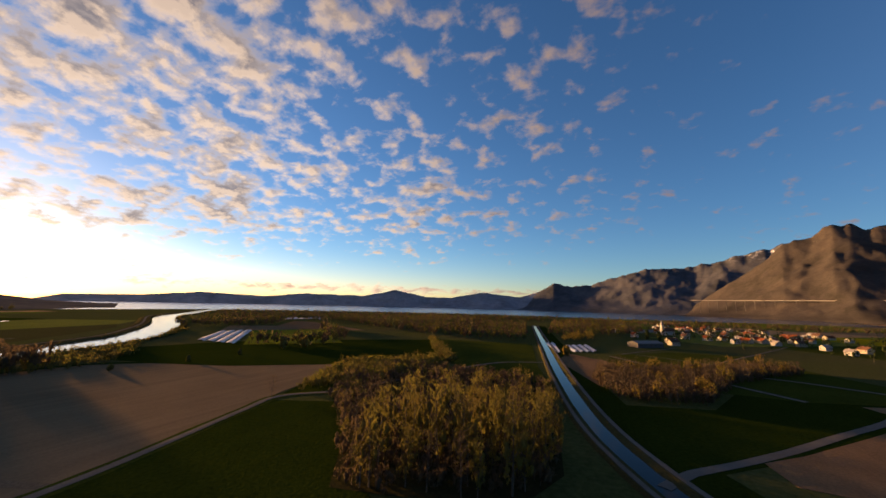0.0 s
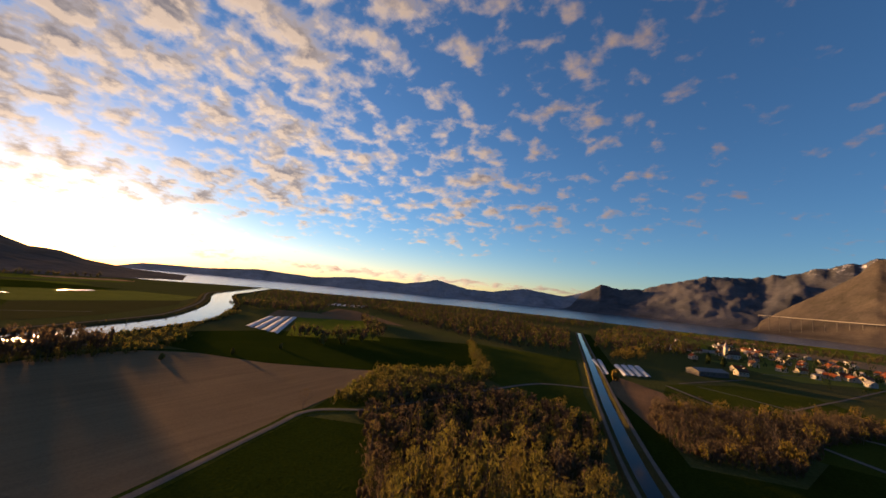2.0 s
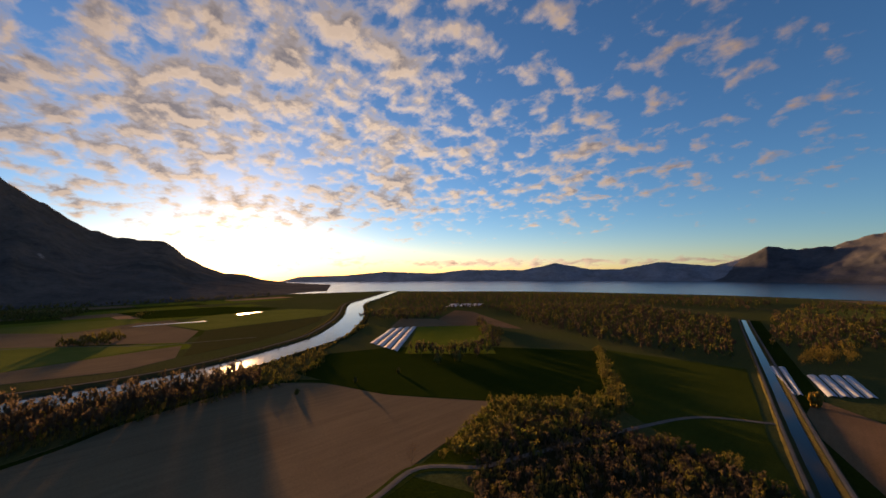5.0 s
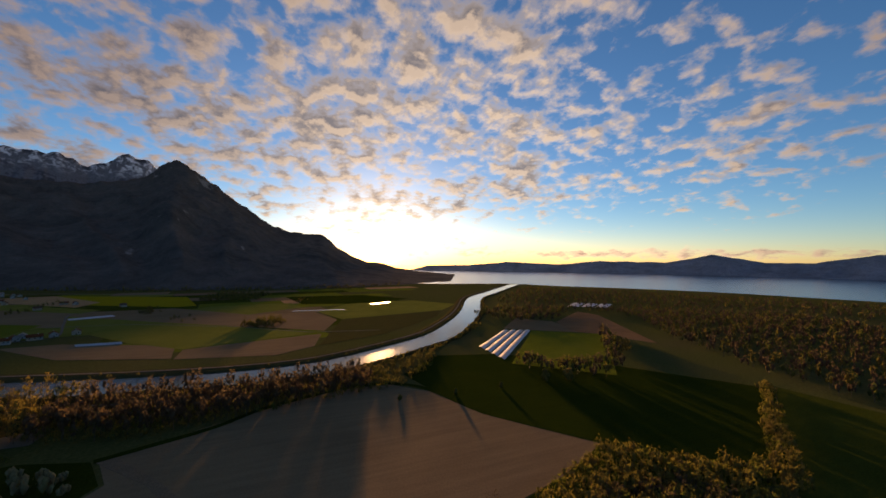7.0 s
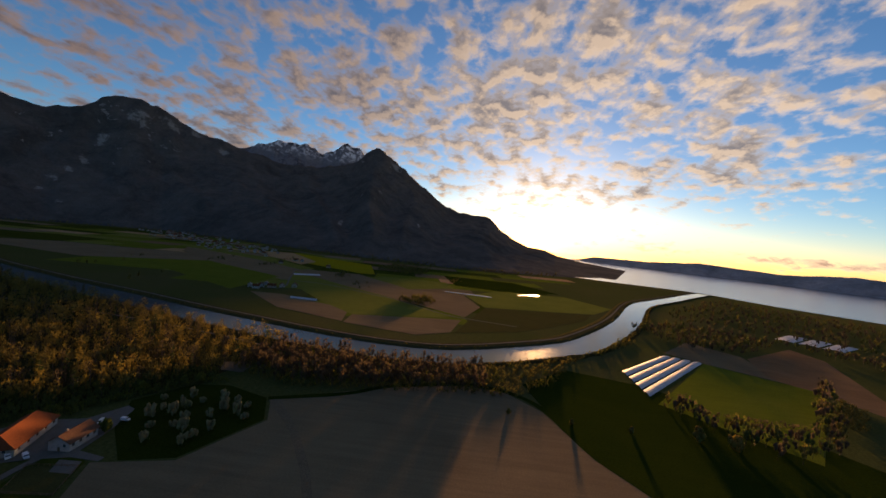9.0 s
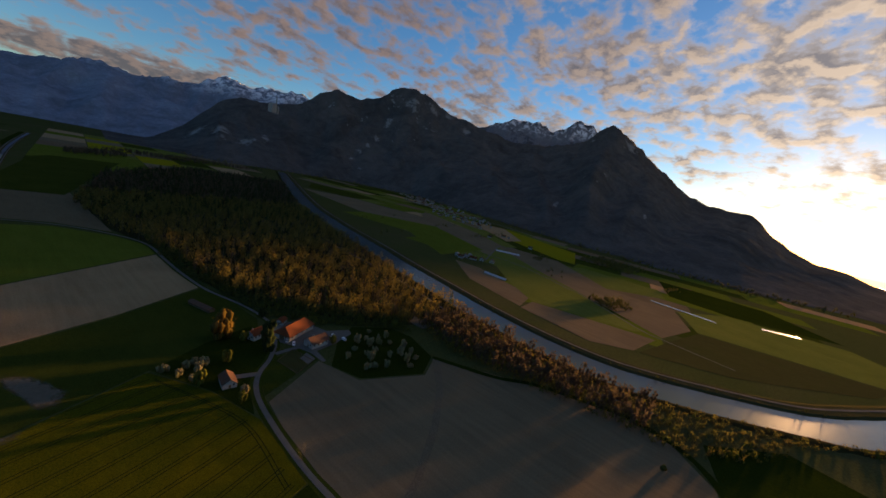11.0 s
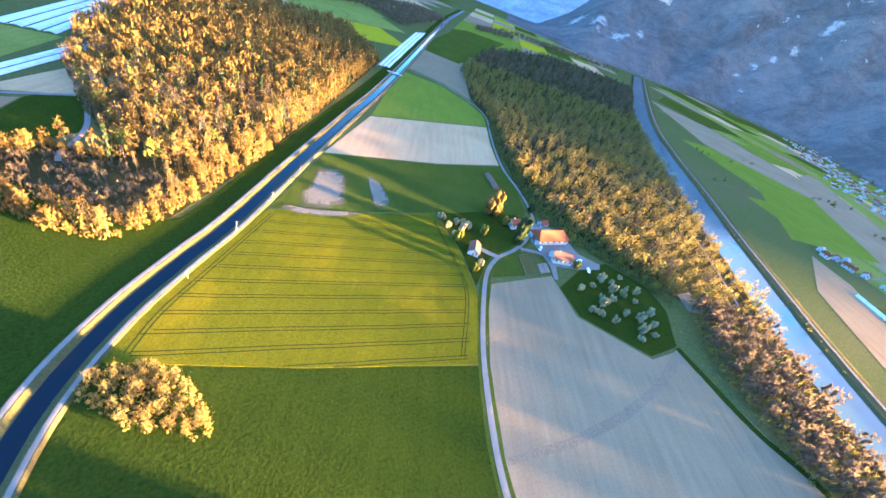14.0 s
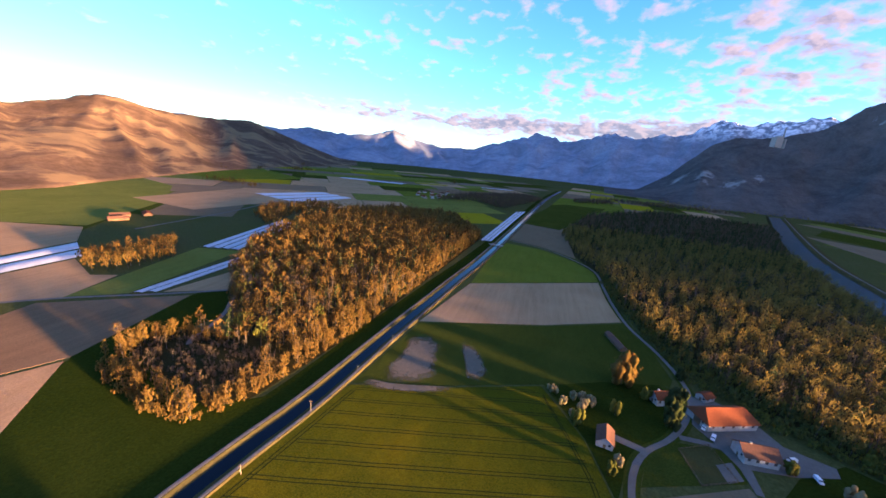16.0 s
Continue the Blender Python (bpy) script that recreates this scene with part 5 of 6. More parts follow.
# the long wood east of the canal
e_all = scatter(E_WOOD, 6.0, 9, 0.62, 1.2)
tip = [p for p in e_all if p[1] > -62 and edge_dist(p[0], p[1], E_WOOD) > 11]
ids = set(id(p) for p in tip)
e_all = [p for p in e_all if id(p) not in ids]
wood("thicket", SHRUBS + [WOOD_BARE[0]], [(x, y, z, s * (0.55 if k % 4 == 3 else 0.9), a, k) for x, y, z, s, a, k in tip], LEAF_BROWN, "low brown thicket inside the tip of the wood", "thicket")
e_edge = [p for p in e_all if p[1] > -150 and p[0] < canal_x(p[1]) + 48 or p[1] > -62][:190]
ids = set(id(p) for p in e_edge)
e_rest = [p for p in e_all if id(p) not in ids]
edge_protos = [tree_thing("tree", a, LEAF_WARM, lab, "tree", "trees at the edge of the eastern wood") for a, lab in
               [(t, "bushy tree with golden spring leaves at the wood's edge") for t in EDGE] + [(t, "slender tree with golden-brown spring leaves at the wood's edge") for t in POPLARS[:3]]]
plant(edge_protos, [(x, y, z, s * 0.92, a, k if y > -62 or k % 3 else k + 4) for x, y, z, s, a, k in e_edge])
fringe = [p for p in scatter(E_WOOD, 3.6, 19, 0.4, 0.8) if edge_dist(p[0], p[1], E_WOOD) < 5]
wood("thicket", SHRUBS, fringe, LEAF_WARM, "golden bushes fringing the eastern wood", "thicket")
wood("wood", FAR, scatter(E_BAND, 9, 21, 0.6, 1.1), LEAF_WARM, "eastern arm of the golden-brown wood")
e_rest = [p for p in e_rest if p[1] > -260 or p[5] % 7]
near_e = [p for p in e_rest if p[1] > -210]
mid_e = [p for p in e_rest if -400 < p[1] <= -210]
wood("wood", WOOD_POPLARS[:3] + WOOD_BROADS[:2], [p for p in near_e if p[5] % 12 not in (2, 3, 6, 8, 11) and p[5] % 24 != 9], LEAF_WARM, "dense wood of golden-brown spring trees")
wood("wood", WOOD_BARE, [p for p in near_e if p[5] % 12 in (2, 8, 11)], LEAF_BROWN, "still almost bare grey-brown trees in the golden wood")
wood("wood", WOOD_BROADS, [p for p in near_e if p[5] % 24 == 9], LEAF_GREEN, "fresh yellow-green trees in the golden wood")
wood("wood", FIRS, [p for p in e_rest if p[5] % 12 in (3, 6) and p[1] > -400 and (p[1] > -210 or p[5] % 12 == 3)], LEAF_DARK, "dark conifers among the golden wood")
wood("wood", MID, [p for p in mid_e if p[5] % 12 != 3], LEAF_WARM, "middle of the golden-brown wood")
wood("wood", FAR, [(x, y, z, s * 1.12, a, k) for x, y, z, s, a, k in e_rest if y <= -400 and k % 3], LEAF_WARM, "far end of the golden-brown wood")
# the long wood along the river
W_WOOD = [(-80, -465), (-100, -385), (-110, -302), (-120, -206), (-138, -158), (-160, -130), (-186, -104), (-216, -82), (-246, -66), (-318, -60), (-335, -150), (-355, -235), (-384, -345), (-436, -545), (-512, -770), (-620, -1000), (-700, -1200), (-423, -1270), (-164, -957), (-70, -600)]
w_all = scatter(W_WOOD, 8.2, 12, 0.6, 1.15, off_path)
w_near = [p for p in w_all if p[1] > -500]
wood("wood", WOOD_BROADS + WOOD_POPLARS[:2], [p for p in w_near if p[5] % 10 not in (1, 4, 7)], LEAF_OLIVE, "dense riverside wood in pale olive and ochre spring leaf")
wood("wood", WOOD_BARE, [p for p in w_near if p[5] % 10 in (4, 7)], LEAF_BROWN, "still almost bare trees in the riverside wood")
wood("wood", FIRS, [p for p in w_near if p[5] % 10 == 1], LEAF_DARK, "dark conifers in the riverside wood")
wood("wood", MID, [p for p in w_all if -680 < p[1] <= -500 and p[5] % 5], LEAF_MIX, "middle part of the riverside wood")
wood("wood", FAR, [(x, y, z, s * 1.15, a, k) for x, y, z, s, a, k in w_all if y <= -680 and k % 5 > 2], LEAF_BROWN, "brown far part of the riverside wood")
wood("wood", FAR_FIR, [p for p in w_all if p[1] <= -680 and p[5] % 5 < 2 or -680 < p[1] <= -500 and p[5] % 5 == 0], LEAF_DARK, "dark conifers in the far part of the riverside wood")
FARM_EDGE = [(-130, -144.8), (-153, -123), (-183.3, -93.6), (-223.5, -63.7), (-243.7, -83.3), (-217.2, -111.5), (-195.4, -129.7), (-163.8, -164.4), (-148.9, -199.6), (-129, -268.5), (-125, -346.1), (-122.7, -444), (-106.9, -427), (-106.2, -324.6), (-109.7, -242.4), (-125.2, -166.4)]
fe = scatter(FARM_EDGE, 3.7, 16, 0.45, 1.0)
wood("thicket", SHRUBS, [p for p in fe if p[5] % 4], LEAF_SHRUB, "deep green bushes along the foot of the riverside wood", "thicket")
wood("thicket", SHRUBS, [p for p in fe if p[5] % 4 == 0], LEAF_GREEN, "yellow-green bushes along the foot of the riverside wood", "thicket")
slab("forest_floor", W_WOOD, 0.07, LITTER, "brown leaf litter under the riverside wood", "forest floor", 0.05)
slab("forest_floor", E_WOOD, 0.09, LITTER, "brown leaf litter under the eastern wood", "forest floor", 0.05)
SHRUB_BELT = [(-246, -66), (-230, -20), (-236, 30), (-250, 95), (-258, 160), (-300, 202), (-360, 234), (-440, 302), (-500, 347), (-488, 362), (-405, 283), (-348, 200), (-316, 133), (-302, 85), (-299, 35), (-304, -15), (-316, -66)]
sb = scatter(SHRUB_BELT, 6.2, 14, 0.45, 1.0, off_path)
wood("wood", MID, [(x, y, z, s, a, k) for x, y, z, s, a, k in scatter(SHRUB_BELT, 6.6, 15, 0.6, 1.05, off_path) if y < 135], LEAF_BROWN, "small brown trees on the river bank", "wood")
wood("wood", SHRUBS, [p for p in sb if p[5] % 9 != 4], LEAF_MIX, "thicket of brown and olive shrubs on the river bank", "thicket")
wood("wood", SHRUBS, [p for p in sb if p[5] % 9 == 4], LEAF_GREEN, "fresh green shrubs in the thicket", "thicket")
# woods towards the lake
NW_WOODS = [[(-596, 615), (-505, 826), (-336.8, 1006), (-90.8, 800), (-67.5, 672), (-30.6, 479), (-148, 474), (-310.3, 558), (-384.5, 625), (-499, 679)],
            [(-1171, 939), (-1035, 1053), (-817, 1204), (-519, 1361), (-265.3, 1409), (-69.7, 1363), (-87.6, 1052), (-337, 1042), (-527, 869), (-636, 684), (-706, 522), (-831, 605)],
            [(-32.3, 749), (-18.3, 593), (20.9, 585), (106.5, 698), (137.9, 851), (73.5, 986), (-48.7, 959)],
            [(-33.2, 1014), (283.2, 1015), (632, 1061), (696, 1224), (308, 1338), (-14.3, 1327)],
            [(-297.6, 304.1), (-267, 281.5), (-207.8, 323.8), (-228.1, 384.1), (-366.4, 507), (-382.2, 501), (-243.9, 375.7), (-260, 312.5)],
            [(-582, 387.7), (-480, 433), (-480, 507), (-577, 630), (-664, 524)]]
nw = []
for i, poly in enumerate(NW_WOODS):
    nw += scatter(poly, (13, 22, 13, 23, 9, 13)[i], 30 + i, 0.6, 1.05)
wood("wood", FAR, nw[::2], LEAF_BROWN, "low brown woods stretching to the lake shore")
wood("wood", FAR, nw[1::4], LEAF_MIX, "ochre trees in the woods towards the lake")
wood("wood", FAR, nw[3::4], LEAF_SHRUB, "dark green trees in the woods towards the lake")
# scrub and copses east of the canal near the village, and on the plain
E_COPSES = [[(58, 222), (96, 232), (125, 300), (190, 372), (165, 392), (96, 330), (48, 318), (44, 270)]]
copse = scatter(E_COPSES[0], 6.4, 41, 0.55, 1.05)
wood("wood", WOOD_BARE, [(x, y, z, s * 0.72, a, k) for x, y, z, s, a, k in copse if k % 5 < 3], LEAF_BROWN, "dull reddish-brown copse east of the canal")
wood("wood", WOOD_BROADS, [(x, y, z, s * 0.7, a, k) for x, y, z, s, a, k in copse if k % 5 == 3], LEAF_OLIVE, "ochre trees in the copse east of the canal")
wood("thicket", SHRUBS, scatter(E_COPSES[0], 4.6, 42, 0.6, 1.15), LEAF_BROWN, "dense brown bushes filling the copse", "thicket")
plain, distant = [], []
r2 = random.Random(77)
for _ in range(16):
    cx, cy = r2.uniform(250, 1500), r2.uniform(-1700, 1100)
    if keep_east(cx, cy):
        L, A = r2.uniform(20, 90), r2.uniform(-0.3, 0.3) - 0.95
        for _ in range(int(L / 4)):
            t, w = r2.uniform(-L, L), r2.uniform(-9, 9)
            plain.append((cx + t * math.cos(A) - w * math.sin(A), cy + t * math.sin(A) + w * math.cos(A), -0.1, r2.uniform(0.5, 1.0), r2.uniform(0, 6), r2.randrange(9)))
for poly, sp in (([(70.6, -860), (168.6, -959), (264, -851), (229.6, -1111), (65.3, -1357), (-34.1, -1249)], 10), ([(-298.9, -1411), (-138.4, -1291), (-148.1, -1411), (-301.6, -1560)], 11), ([(-836, -1614), (-412, -1516), (-256.9, -1625), (-567, -1734)], 14)):
    distant += scatter(poly, sp * 1.25, 55, 0.8, 1.25)
wood("wood", FAR, distant, LEAF_BROWN, "brown woods beside the far canal")
for poly in ([(389.1, -120.7), (389, -219.7), (319, -161.7), (336, -100.5)], [(448, 56), (397.3, 31.6), (329.2, 7.5), (305.3, 30), (298.1, 50.9), (356.5, 116.8)]):
    plain += scatter(poly, 6.5, 58, 0.55, 0.85)
for p, q in (((864, -694), (686, -676)), ((1394, -273.8), (1076, -260.2)), ((1075, -1309), (1002, -1348))):
    for _ in range(60):
        t = r2.random()
        plain.append((p[0] + (q[0] - p[0]) * t + r2.gauss(0, 6), p[1] + (q[1] - p[1]) * t + r2.gauss(0, 14), -0.1, r2.uniform(0.6, 1.0), r2.uniform(0, 6), r2.randrange(9)))
wood("wood", MID, plain, LEAF_WARM, "scattered copses and tree rows on the plain")
westp = []
for _ in range(14):
    cx, cy = r2.uniform(-1150, -480), r2.uniform(-1100, 600)
    if keep_west(cx, cy):
        for _ in range(r2.randrange(2, 16)):
            westp.append((cx + r2.gauss(0, 22), cy + r2.gauss(0, 10), -0.1, r2.uniform(0.4, 0.8), r2.uniform(0, 6), r2.randrange(9)))
westp += scatter([(-602, -6), (-646, 42.5), (-626, 68.5), (-568, 41.3)], 6.5, 61, 0.5, 0.9) + scatter([(-1016, -147.5), (-1228, -130.3), (-1175, 8.3), (-1001, -9.5)], 10, 62, 0.5, 0.9)
foot = []
for k in range(700):
    a = radians(r2.uniform(72, 165))
    rr = float(np.interp(math.degrees(a), *zip(*WEST_FOOT))) + r2.uniform(-70, 60)
    foot.append((-60 - rr * math.sin(a), 40 + rr * math.cos(a), 0, r2.uniform(0.5, 1.0), r2.uniform(0, 6), r2.randrange(9)))
wood("wood", FAR_BUSH + FAR, westp + foot, LEAF_MIX, "bushes and woods at the foot of the western mountain")


# ---------------------------------------------------------------- buildings
def gable_house(name, L, W, eave, ridge, wall_m, roof_m, label, category, group="", hip=0.0, over=0.6, windows=3, chimney=True, framed=False):
    """A house with walls, tiled roof, door, windows and chimney; long axis along x."""
    ob = tagged(new(name), label, category, group)
    bm = bmesh.new()
    box(bm, -L / 2, L / 2, -W / 2, W / 2, 0, eave)
    part("wall", bm, wall_m, ob)
    if hip < 0.05:
        for s in (-1, 1):
            bm = bmesh.new()
            x0, x1 = s * (L / 2 - 0.25), s * L / 2
            v = [bm.verts.new(p) for p in ((x0, -W / 2, eave), (x0, W / 2, eave), (x0, 0, ridge - 0.15), (x1, -W / 2, eave), (x1, W / 2, eave), (x1, 0, ridge - 0.15))]
            for f in ((0, 1, 2), (3, 5, 4), (0, 3, 4, 1), (1, 4, 5, 2), (2, 5, 3, 0)):
                bm.faces.new([v[i] for i in f])
            part("gable", bm, wall_m, ob)
    bm = bmesh.new()
    hx = L / 2 + over
    hy = W / 2 + over
    drop = eave - over * (ridge - eave) / (W / 2)
    rx = hx - hip * W / 2
    top = [(-rx, 0, ridge), (rx, 0, ridge)]
    corners = [(-hx, -hy, drop), (hx, -hy, drop), (hx, hy, drop), (-hx, hy, drop)]
    for dz, flip in ((0.0, False), (0.22, True)):
        c = [bm.verts.new((x, y, z + dz)) for x, y, z in corners]
        t = [bm.verts.new((x, y, z + dz)) for x, y, z in top]
        fs = [(c[0], c[1], t[1], t[0]), (c[2], c[3], t[0], t[1])]
        if hip >= 0.05:
            fs += [(c[1], c[2], t[1]), (c[3], c[0], t[0])]
        for f in fs:
            bm.faces.new(f if flip else f[::-1])
        if dz == 0:
            lowc, lowt = c, t
    n = 4
    for i in range(4):
        if hip >= 0.05 or i in (0, 2):
            bm.faces.new((lowc[i], lowc[(i + 1) % 4], c[(i + 1) % 4], c[i]))
    roof = part("roof", bm, roof_m, ob)
    if windows:
        for s in (-1, 1):
            for i in range(windows):
                x = -L / 2 + L * (i + 0.5) / windows
                bm = bmesh.new()
                box(bm, x - 0.55, x + 0.55, s * W / 2 - 0.05, s * W / 2 + 0.04, eave * 0.45, eave * 0.45 + 1.3)
                pane = part("window", bm, GLASS, ob)
                if framed:
                    y0, y1, zb = s * W / 2 - 0.07, s * W / 2 + 0.07, eave * 0.45
                    bm = bmesh.new()
                    for x0, x1, z0, z1 in ((x - 0.7, x - 0.55, zb, zb + 1.3), (x + 0.55, x + 0.7, zb, zb + 1.3), (x - 0.7, x + 0.7, zb + 1.3, zb + 1.45), (x - 0.04, x + 0.04, zb, zb + 1.3)):
                        box(bm, x0, x1, y0, y1, z0, z1)
                    part("window_frame", bm, TIMBER, pane)
                    bm = bmesh.new()
                    box(bm, x - 0.8, x + 0.8, s * W / 2 - 0.08, s * W / 2 + 0.2, zb - 0.14, zb - 0.003) if s > 0 else box(bm, x - 0.8, x + 0.8, -W / 2 - 0.2, -W / 2 + 0.08, zb - 0.14, zb - 0.003)
                    part("window_sill", bm, CONCRETE, pane)
        bm = bmesh.new()
        box(bm, L / 2 - 0.05, L / 2 + 0.05, -0.6, 0.6, 0.05, 2.1)
        part("door", bm, TIMBER, ob)
        for s in (-1, 1):
            bm = bmesh.new()
            box(bm, s * L / 2 - 0.05, s * L / 2 + 0.05, W * 0.2, W * 0.2 + 1.1, eave * 0.5, eave * 0.5 + 1.3)
            part("window", bm, GLASS, ob)
    if chimney:
        bm = bmesh.new()
        box(bm, L * 0.18, L * 0.18 + 0.8, -0.9, -0.1, ridge - 1.0, ridge + 0.9)
        part("chimney", bm, CONCRETE, roof)
    return ob


def put(ob, x, y, turn, z=0.15):
    ob.matrix_basis = pose(x, y, z, 0, 0, turn)
    return ob


barn = put(gable_house("barn", 30, 14, 4.6, 9.2, WHITE_WALL, ROOF_RED, "large farm barn with orange-red tiled half-hipped roof and white walls", "barn", "", 0.55, 0.9, 5, False, framed=True), -135.3, -105.2, 23)
for s in (-1, 1):
    bm = bmesh.new()
    box(bm, s * 15.0 - 0.06, s * 15.0 + 0.06, -2.2, 2.2, 0.03, 3.8)
    gate = part("barn_door", bm, TIMBER, barn)
    for y in (-1.6, 0, 1.6):
        bm = bmesh.new()
        box(bm, s * 15.08 - 0.03, s * 15.08 + 0.03, y - 0.09, y + 0.09, 0.1, 3.7)
        part("plank", bm, BARK, gate)
put(gable_house("farmhouse", 15, 10, 4.6, 7.8, WHITE_WALL, ROOF_BROWN, "white farmhouse with brown tiled roof beside the yard", "house", "", 0.0, 0.8, 4, framed=True), -139.4, -80.6, 6)
put(gable_house("cottage", 11, 7.5, 3.2, 5.8, WHITE_WALL, ROOF_BROWN, "small white house with brown tiled roof at the field edge", "house", "", 0.0, 0.5, 3, False, framed=True), -69.8, -65.1, 80)
put(gable_house("farmhouse", 10, 8, 4.5, 7.2, WHITE_WALL, ROOF_RED, "white house with red roof behind a tall dark tree", "house", "", 0.0, 0.6, 3, framed=True), -106.7, -111.1, 21)
put(gable_house("shed", 25, 5, 2.4, 3.8, TIMBER, ROOF_BROWN, "long low shed with a reddish-brown roof in the meadow", "shed", "", 0.0, 0.4, 0, False), -93.7, -177.9, 106)
put(gable_house("shed", 8, 6, 2.8, 4.6, WHITE_WALL, ROOF_RED, "small white outbuilding with red roof behind the barn", "shed", "", 0.0, 0.4, 2, False), -134.9, -125.3, 35)

village = [gable_house("house", L, W, e, r, w, rf, lab, "house", "village houses", 0.0, 0.6, 3)
           for L, W, e, r, w, rf, lab in ((10, 8, 4.6, 7.4, WHITE_WALL, ROOF_RED, "white village house with red tiled roof"), (11, 8.5, 4.8, 7.8, CREAM_WALL, ROOF_BROWN, "cream village house with brown tiled roof"),
                                          (8.5, 7.5, 4.4, 6.8, WHITE_WALL, ROOF_GREY, "white village house with grey roof"), (14, 9, 4.2, 7.2, CREAM_WALL, ROOF_RED, "long cream farmhouse with red tiled roof"))]


def settle(count, seed, sampler, used):
    r = random.Random(seed)
    done = []
    tries = 0
    while len(done) < count and tries < count * 40:
        tries += 1
        x, y = sampler(r)
        if any(math.hypot(x - a, y - b) < 17 for a, b in done):
            continue
        done.append((x, y))
        k = r.randrange(4)
        m = pose(x, y, 0.1, 0, 0, r.choice((20, 110, 35, 125)) + r.uniform(-8, 8))
        if k in used:
            copy_thing(village[k], m)
        else:
            used.add(k)
            village[k].matrix_basis = m


used_houses = set()
settle(80, 1, lambda r: (r.gauss(260, 80), r.gauss(800, 110)), used_houses)
settle(150, 2, lambda r: (lambda t: (-1680 + 520 * t + r.gauss(0, 60), -1420 + 830 * t + r.gauss(0, 50)))(r.random()), used_houses)
settle(18, 3, lambda r: (r.gauss(281, 40), r.gauss(-990, 60)), used_houses)
settle(7, 4, lambda r: (r.gauss(-589, 14), r.gauss(-232, 12)), used_houses)
settle(4, 8, lambda r: (r.gauss(-974, 60), r.gauss(-416, 60)), used_houses)


def church(x, y, turn):
    ob = gable_house("church", 18, 9, 7, 12, WHITE_WALL, ROOF_BROWN, "white village church with a square tower and pointed spire", "church", "", 0.0, 0.4, 4, False)
    bm = bmesh.new()
    box(bm, -13, -8.4, -2.4, 2.4, 0, 17)
    part("tower", bm, WHITE_WALL, ob)
    bm = bmesh.new()
    bmesh.ops.create_cone(bm, cap_ends=True, segments=4, radius1=3.7, radius2=0.1, depth=8, matrix=Matrix.Translation((-10.7, 0, 21)) @ Matrix.Rotation(radians(45), 4, "Z"))
    part("spire", bm, ROOF_GREY, ob)
    return put(ob, x, y, turn)


church(166, 766, 25)
village_trees = []
for _ in range(260):
    village_trees.append((r2.gauss(255, 85), r2.gauss(790, 115), -0.1, r2.uniform(0.4, 0.8), r2.uniform(0, 6), r2.randrange(9)))
wood("wood", FAR + FAR_FIR, village_trees, LEAF_DARK, "garden trees between the village houses", "trees")


# ---------------------------------------------------------------- covered crop rows
def crop_cover(corners, bands, group, label):
    """Long bands of white plastic, gently arched, side by side."""
    a, b, c, d = [Vector(p) for p in corners]
    for i in range(bands):
        u0, u1 = (i + 0.06) / bands, (i + 0.90) / bands
        verts, faces = [], []
        n = 24
        for k in range(n + 1):
            t = k / n
            p0, p1 = a.lerp(b, u0).lerp(d.lerp(c, u0), t), a.lerp(b, u1).lerp(d.lerp(c, u1), t)
            for j, h in enumerate((0.15, 0.9, 1.15, 0.9, 0.15)):
                q = p0.lerp(p1, j / 4)
                verts.append((q.x, q.y, h + 0.08 * noise.noise(Vector((q.x * 0.3, q.y * 0.3, 1)))))
        for k in range(n):
            for j in range(4):
                faces.append((k * 5 + j, k * 5 + j + 1, k * 5 + j + 6, k * 5 + j + 5))
        ob = mesh_ob("crop_cover", verts, faces, PLASTIC)
        if ob.data.polygons[0].normal.z < 0:
            ob.data.flip_normals()
        tagged(ob, label, "crop cover", group)


crop_cover([(-439, 370.7), (-424, 412), (-294.8, 283.8), (-359.5, 286.3)], 4, "covered rows by the meadow", "long band of white plastic over crop rows")
crop_cover([(-11.1, 488), (-0.4, 495), (14.9, 404), (8.3, 399.4)], 2, "covered rows by the canal", "white plastic tunnel beside the canal track")
crop_cover([(12.9, 474), (38.9, 496), (49.6, 432), (25.5, 412)], 4, "covered rows by the small field", "white plastic tunnel on bare soil")
crop_cover([(-697, 745), (-634, 816), (-589, 747), (-642, 674)], 3, "covered rows near the lake", "white plastic sheet field near the lake")
crop_cover([(423, 38.5), (385, 22.6), (390.4, -127.4), (447, -155.5)], 2, "covered rows on the plain", "white plastic band across the plain")
crop_cover([(273.7, -88.2), (259.8, -99.5), (266.3, -234.9), (281.6, -228.4)], 2, "covered rows on the plain", "white plastic band across the plain")
crop_cover([(340.9, -208.1), (300, -221.1), (338.4, -371.9), (377, -382)], 4, "covered rows on the plain", "white plastic band across the plain")
crop_cover([(622, -591), (480, -549), (431, -708), (544, -746)], 3, "covered rows on the plain", "white plastic band across the plain")
crop_cover([(291.5, 50.3), (284.9, 49.8), (316.6, -36.2), (327.5, -25.9)], 1, "covered rows on the plain", "white plastic band across the plain")
crop_cover([(62, -458), (44, -464), (12, -890), (36, -850)], 3, "covered rows along the canal", "white plastic band along the canal")
crop_cover([(-534, -164.8), (-523, -159.2), (-522, -115.4), (-534, -120.6)], 4, "tunnels across the river", "white plastic tunnel across the river")
crop_cover([(-779, -279.3), (-759, -268.4), (-790, -219.3), (-809, -230.5)], 3, "tunnels across the river", "white plastic tunnel across the river")
crop_cover([(770, -1200), (750, -1249), (505, -1294), (519, -1240)], 1, "covered rows on the far plain", "white plastic band on the far plain")
crop_cover([(247.5, -1531), (233.8, -1560), (103.4, -1603), (114.5, -1575)], 1, "covered rows on the far plain", "white plastic band on the far plain")
tramlines()


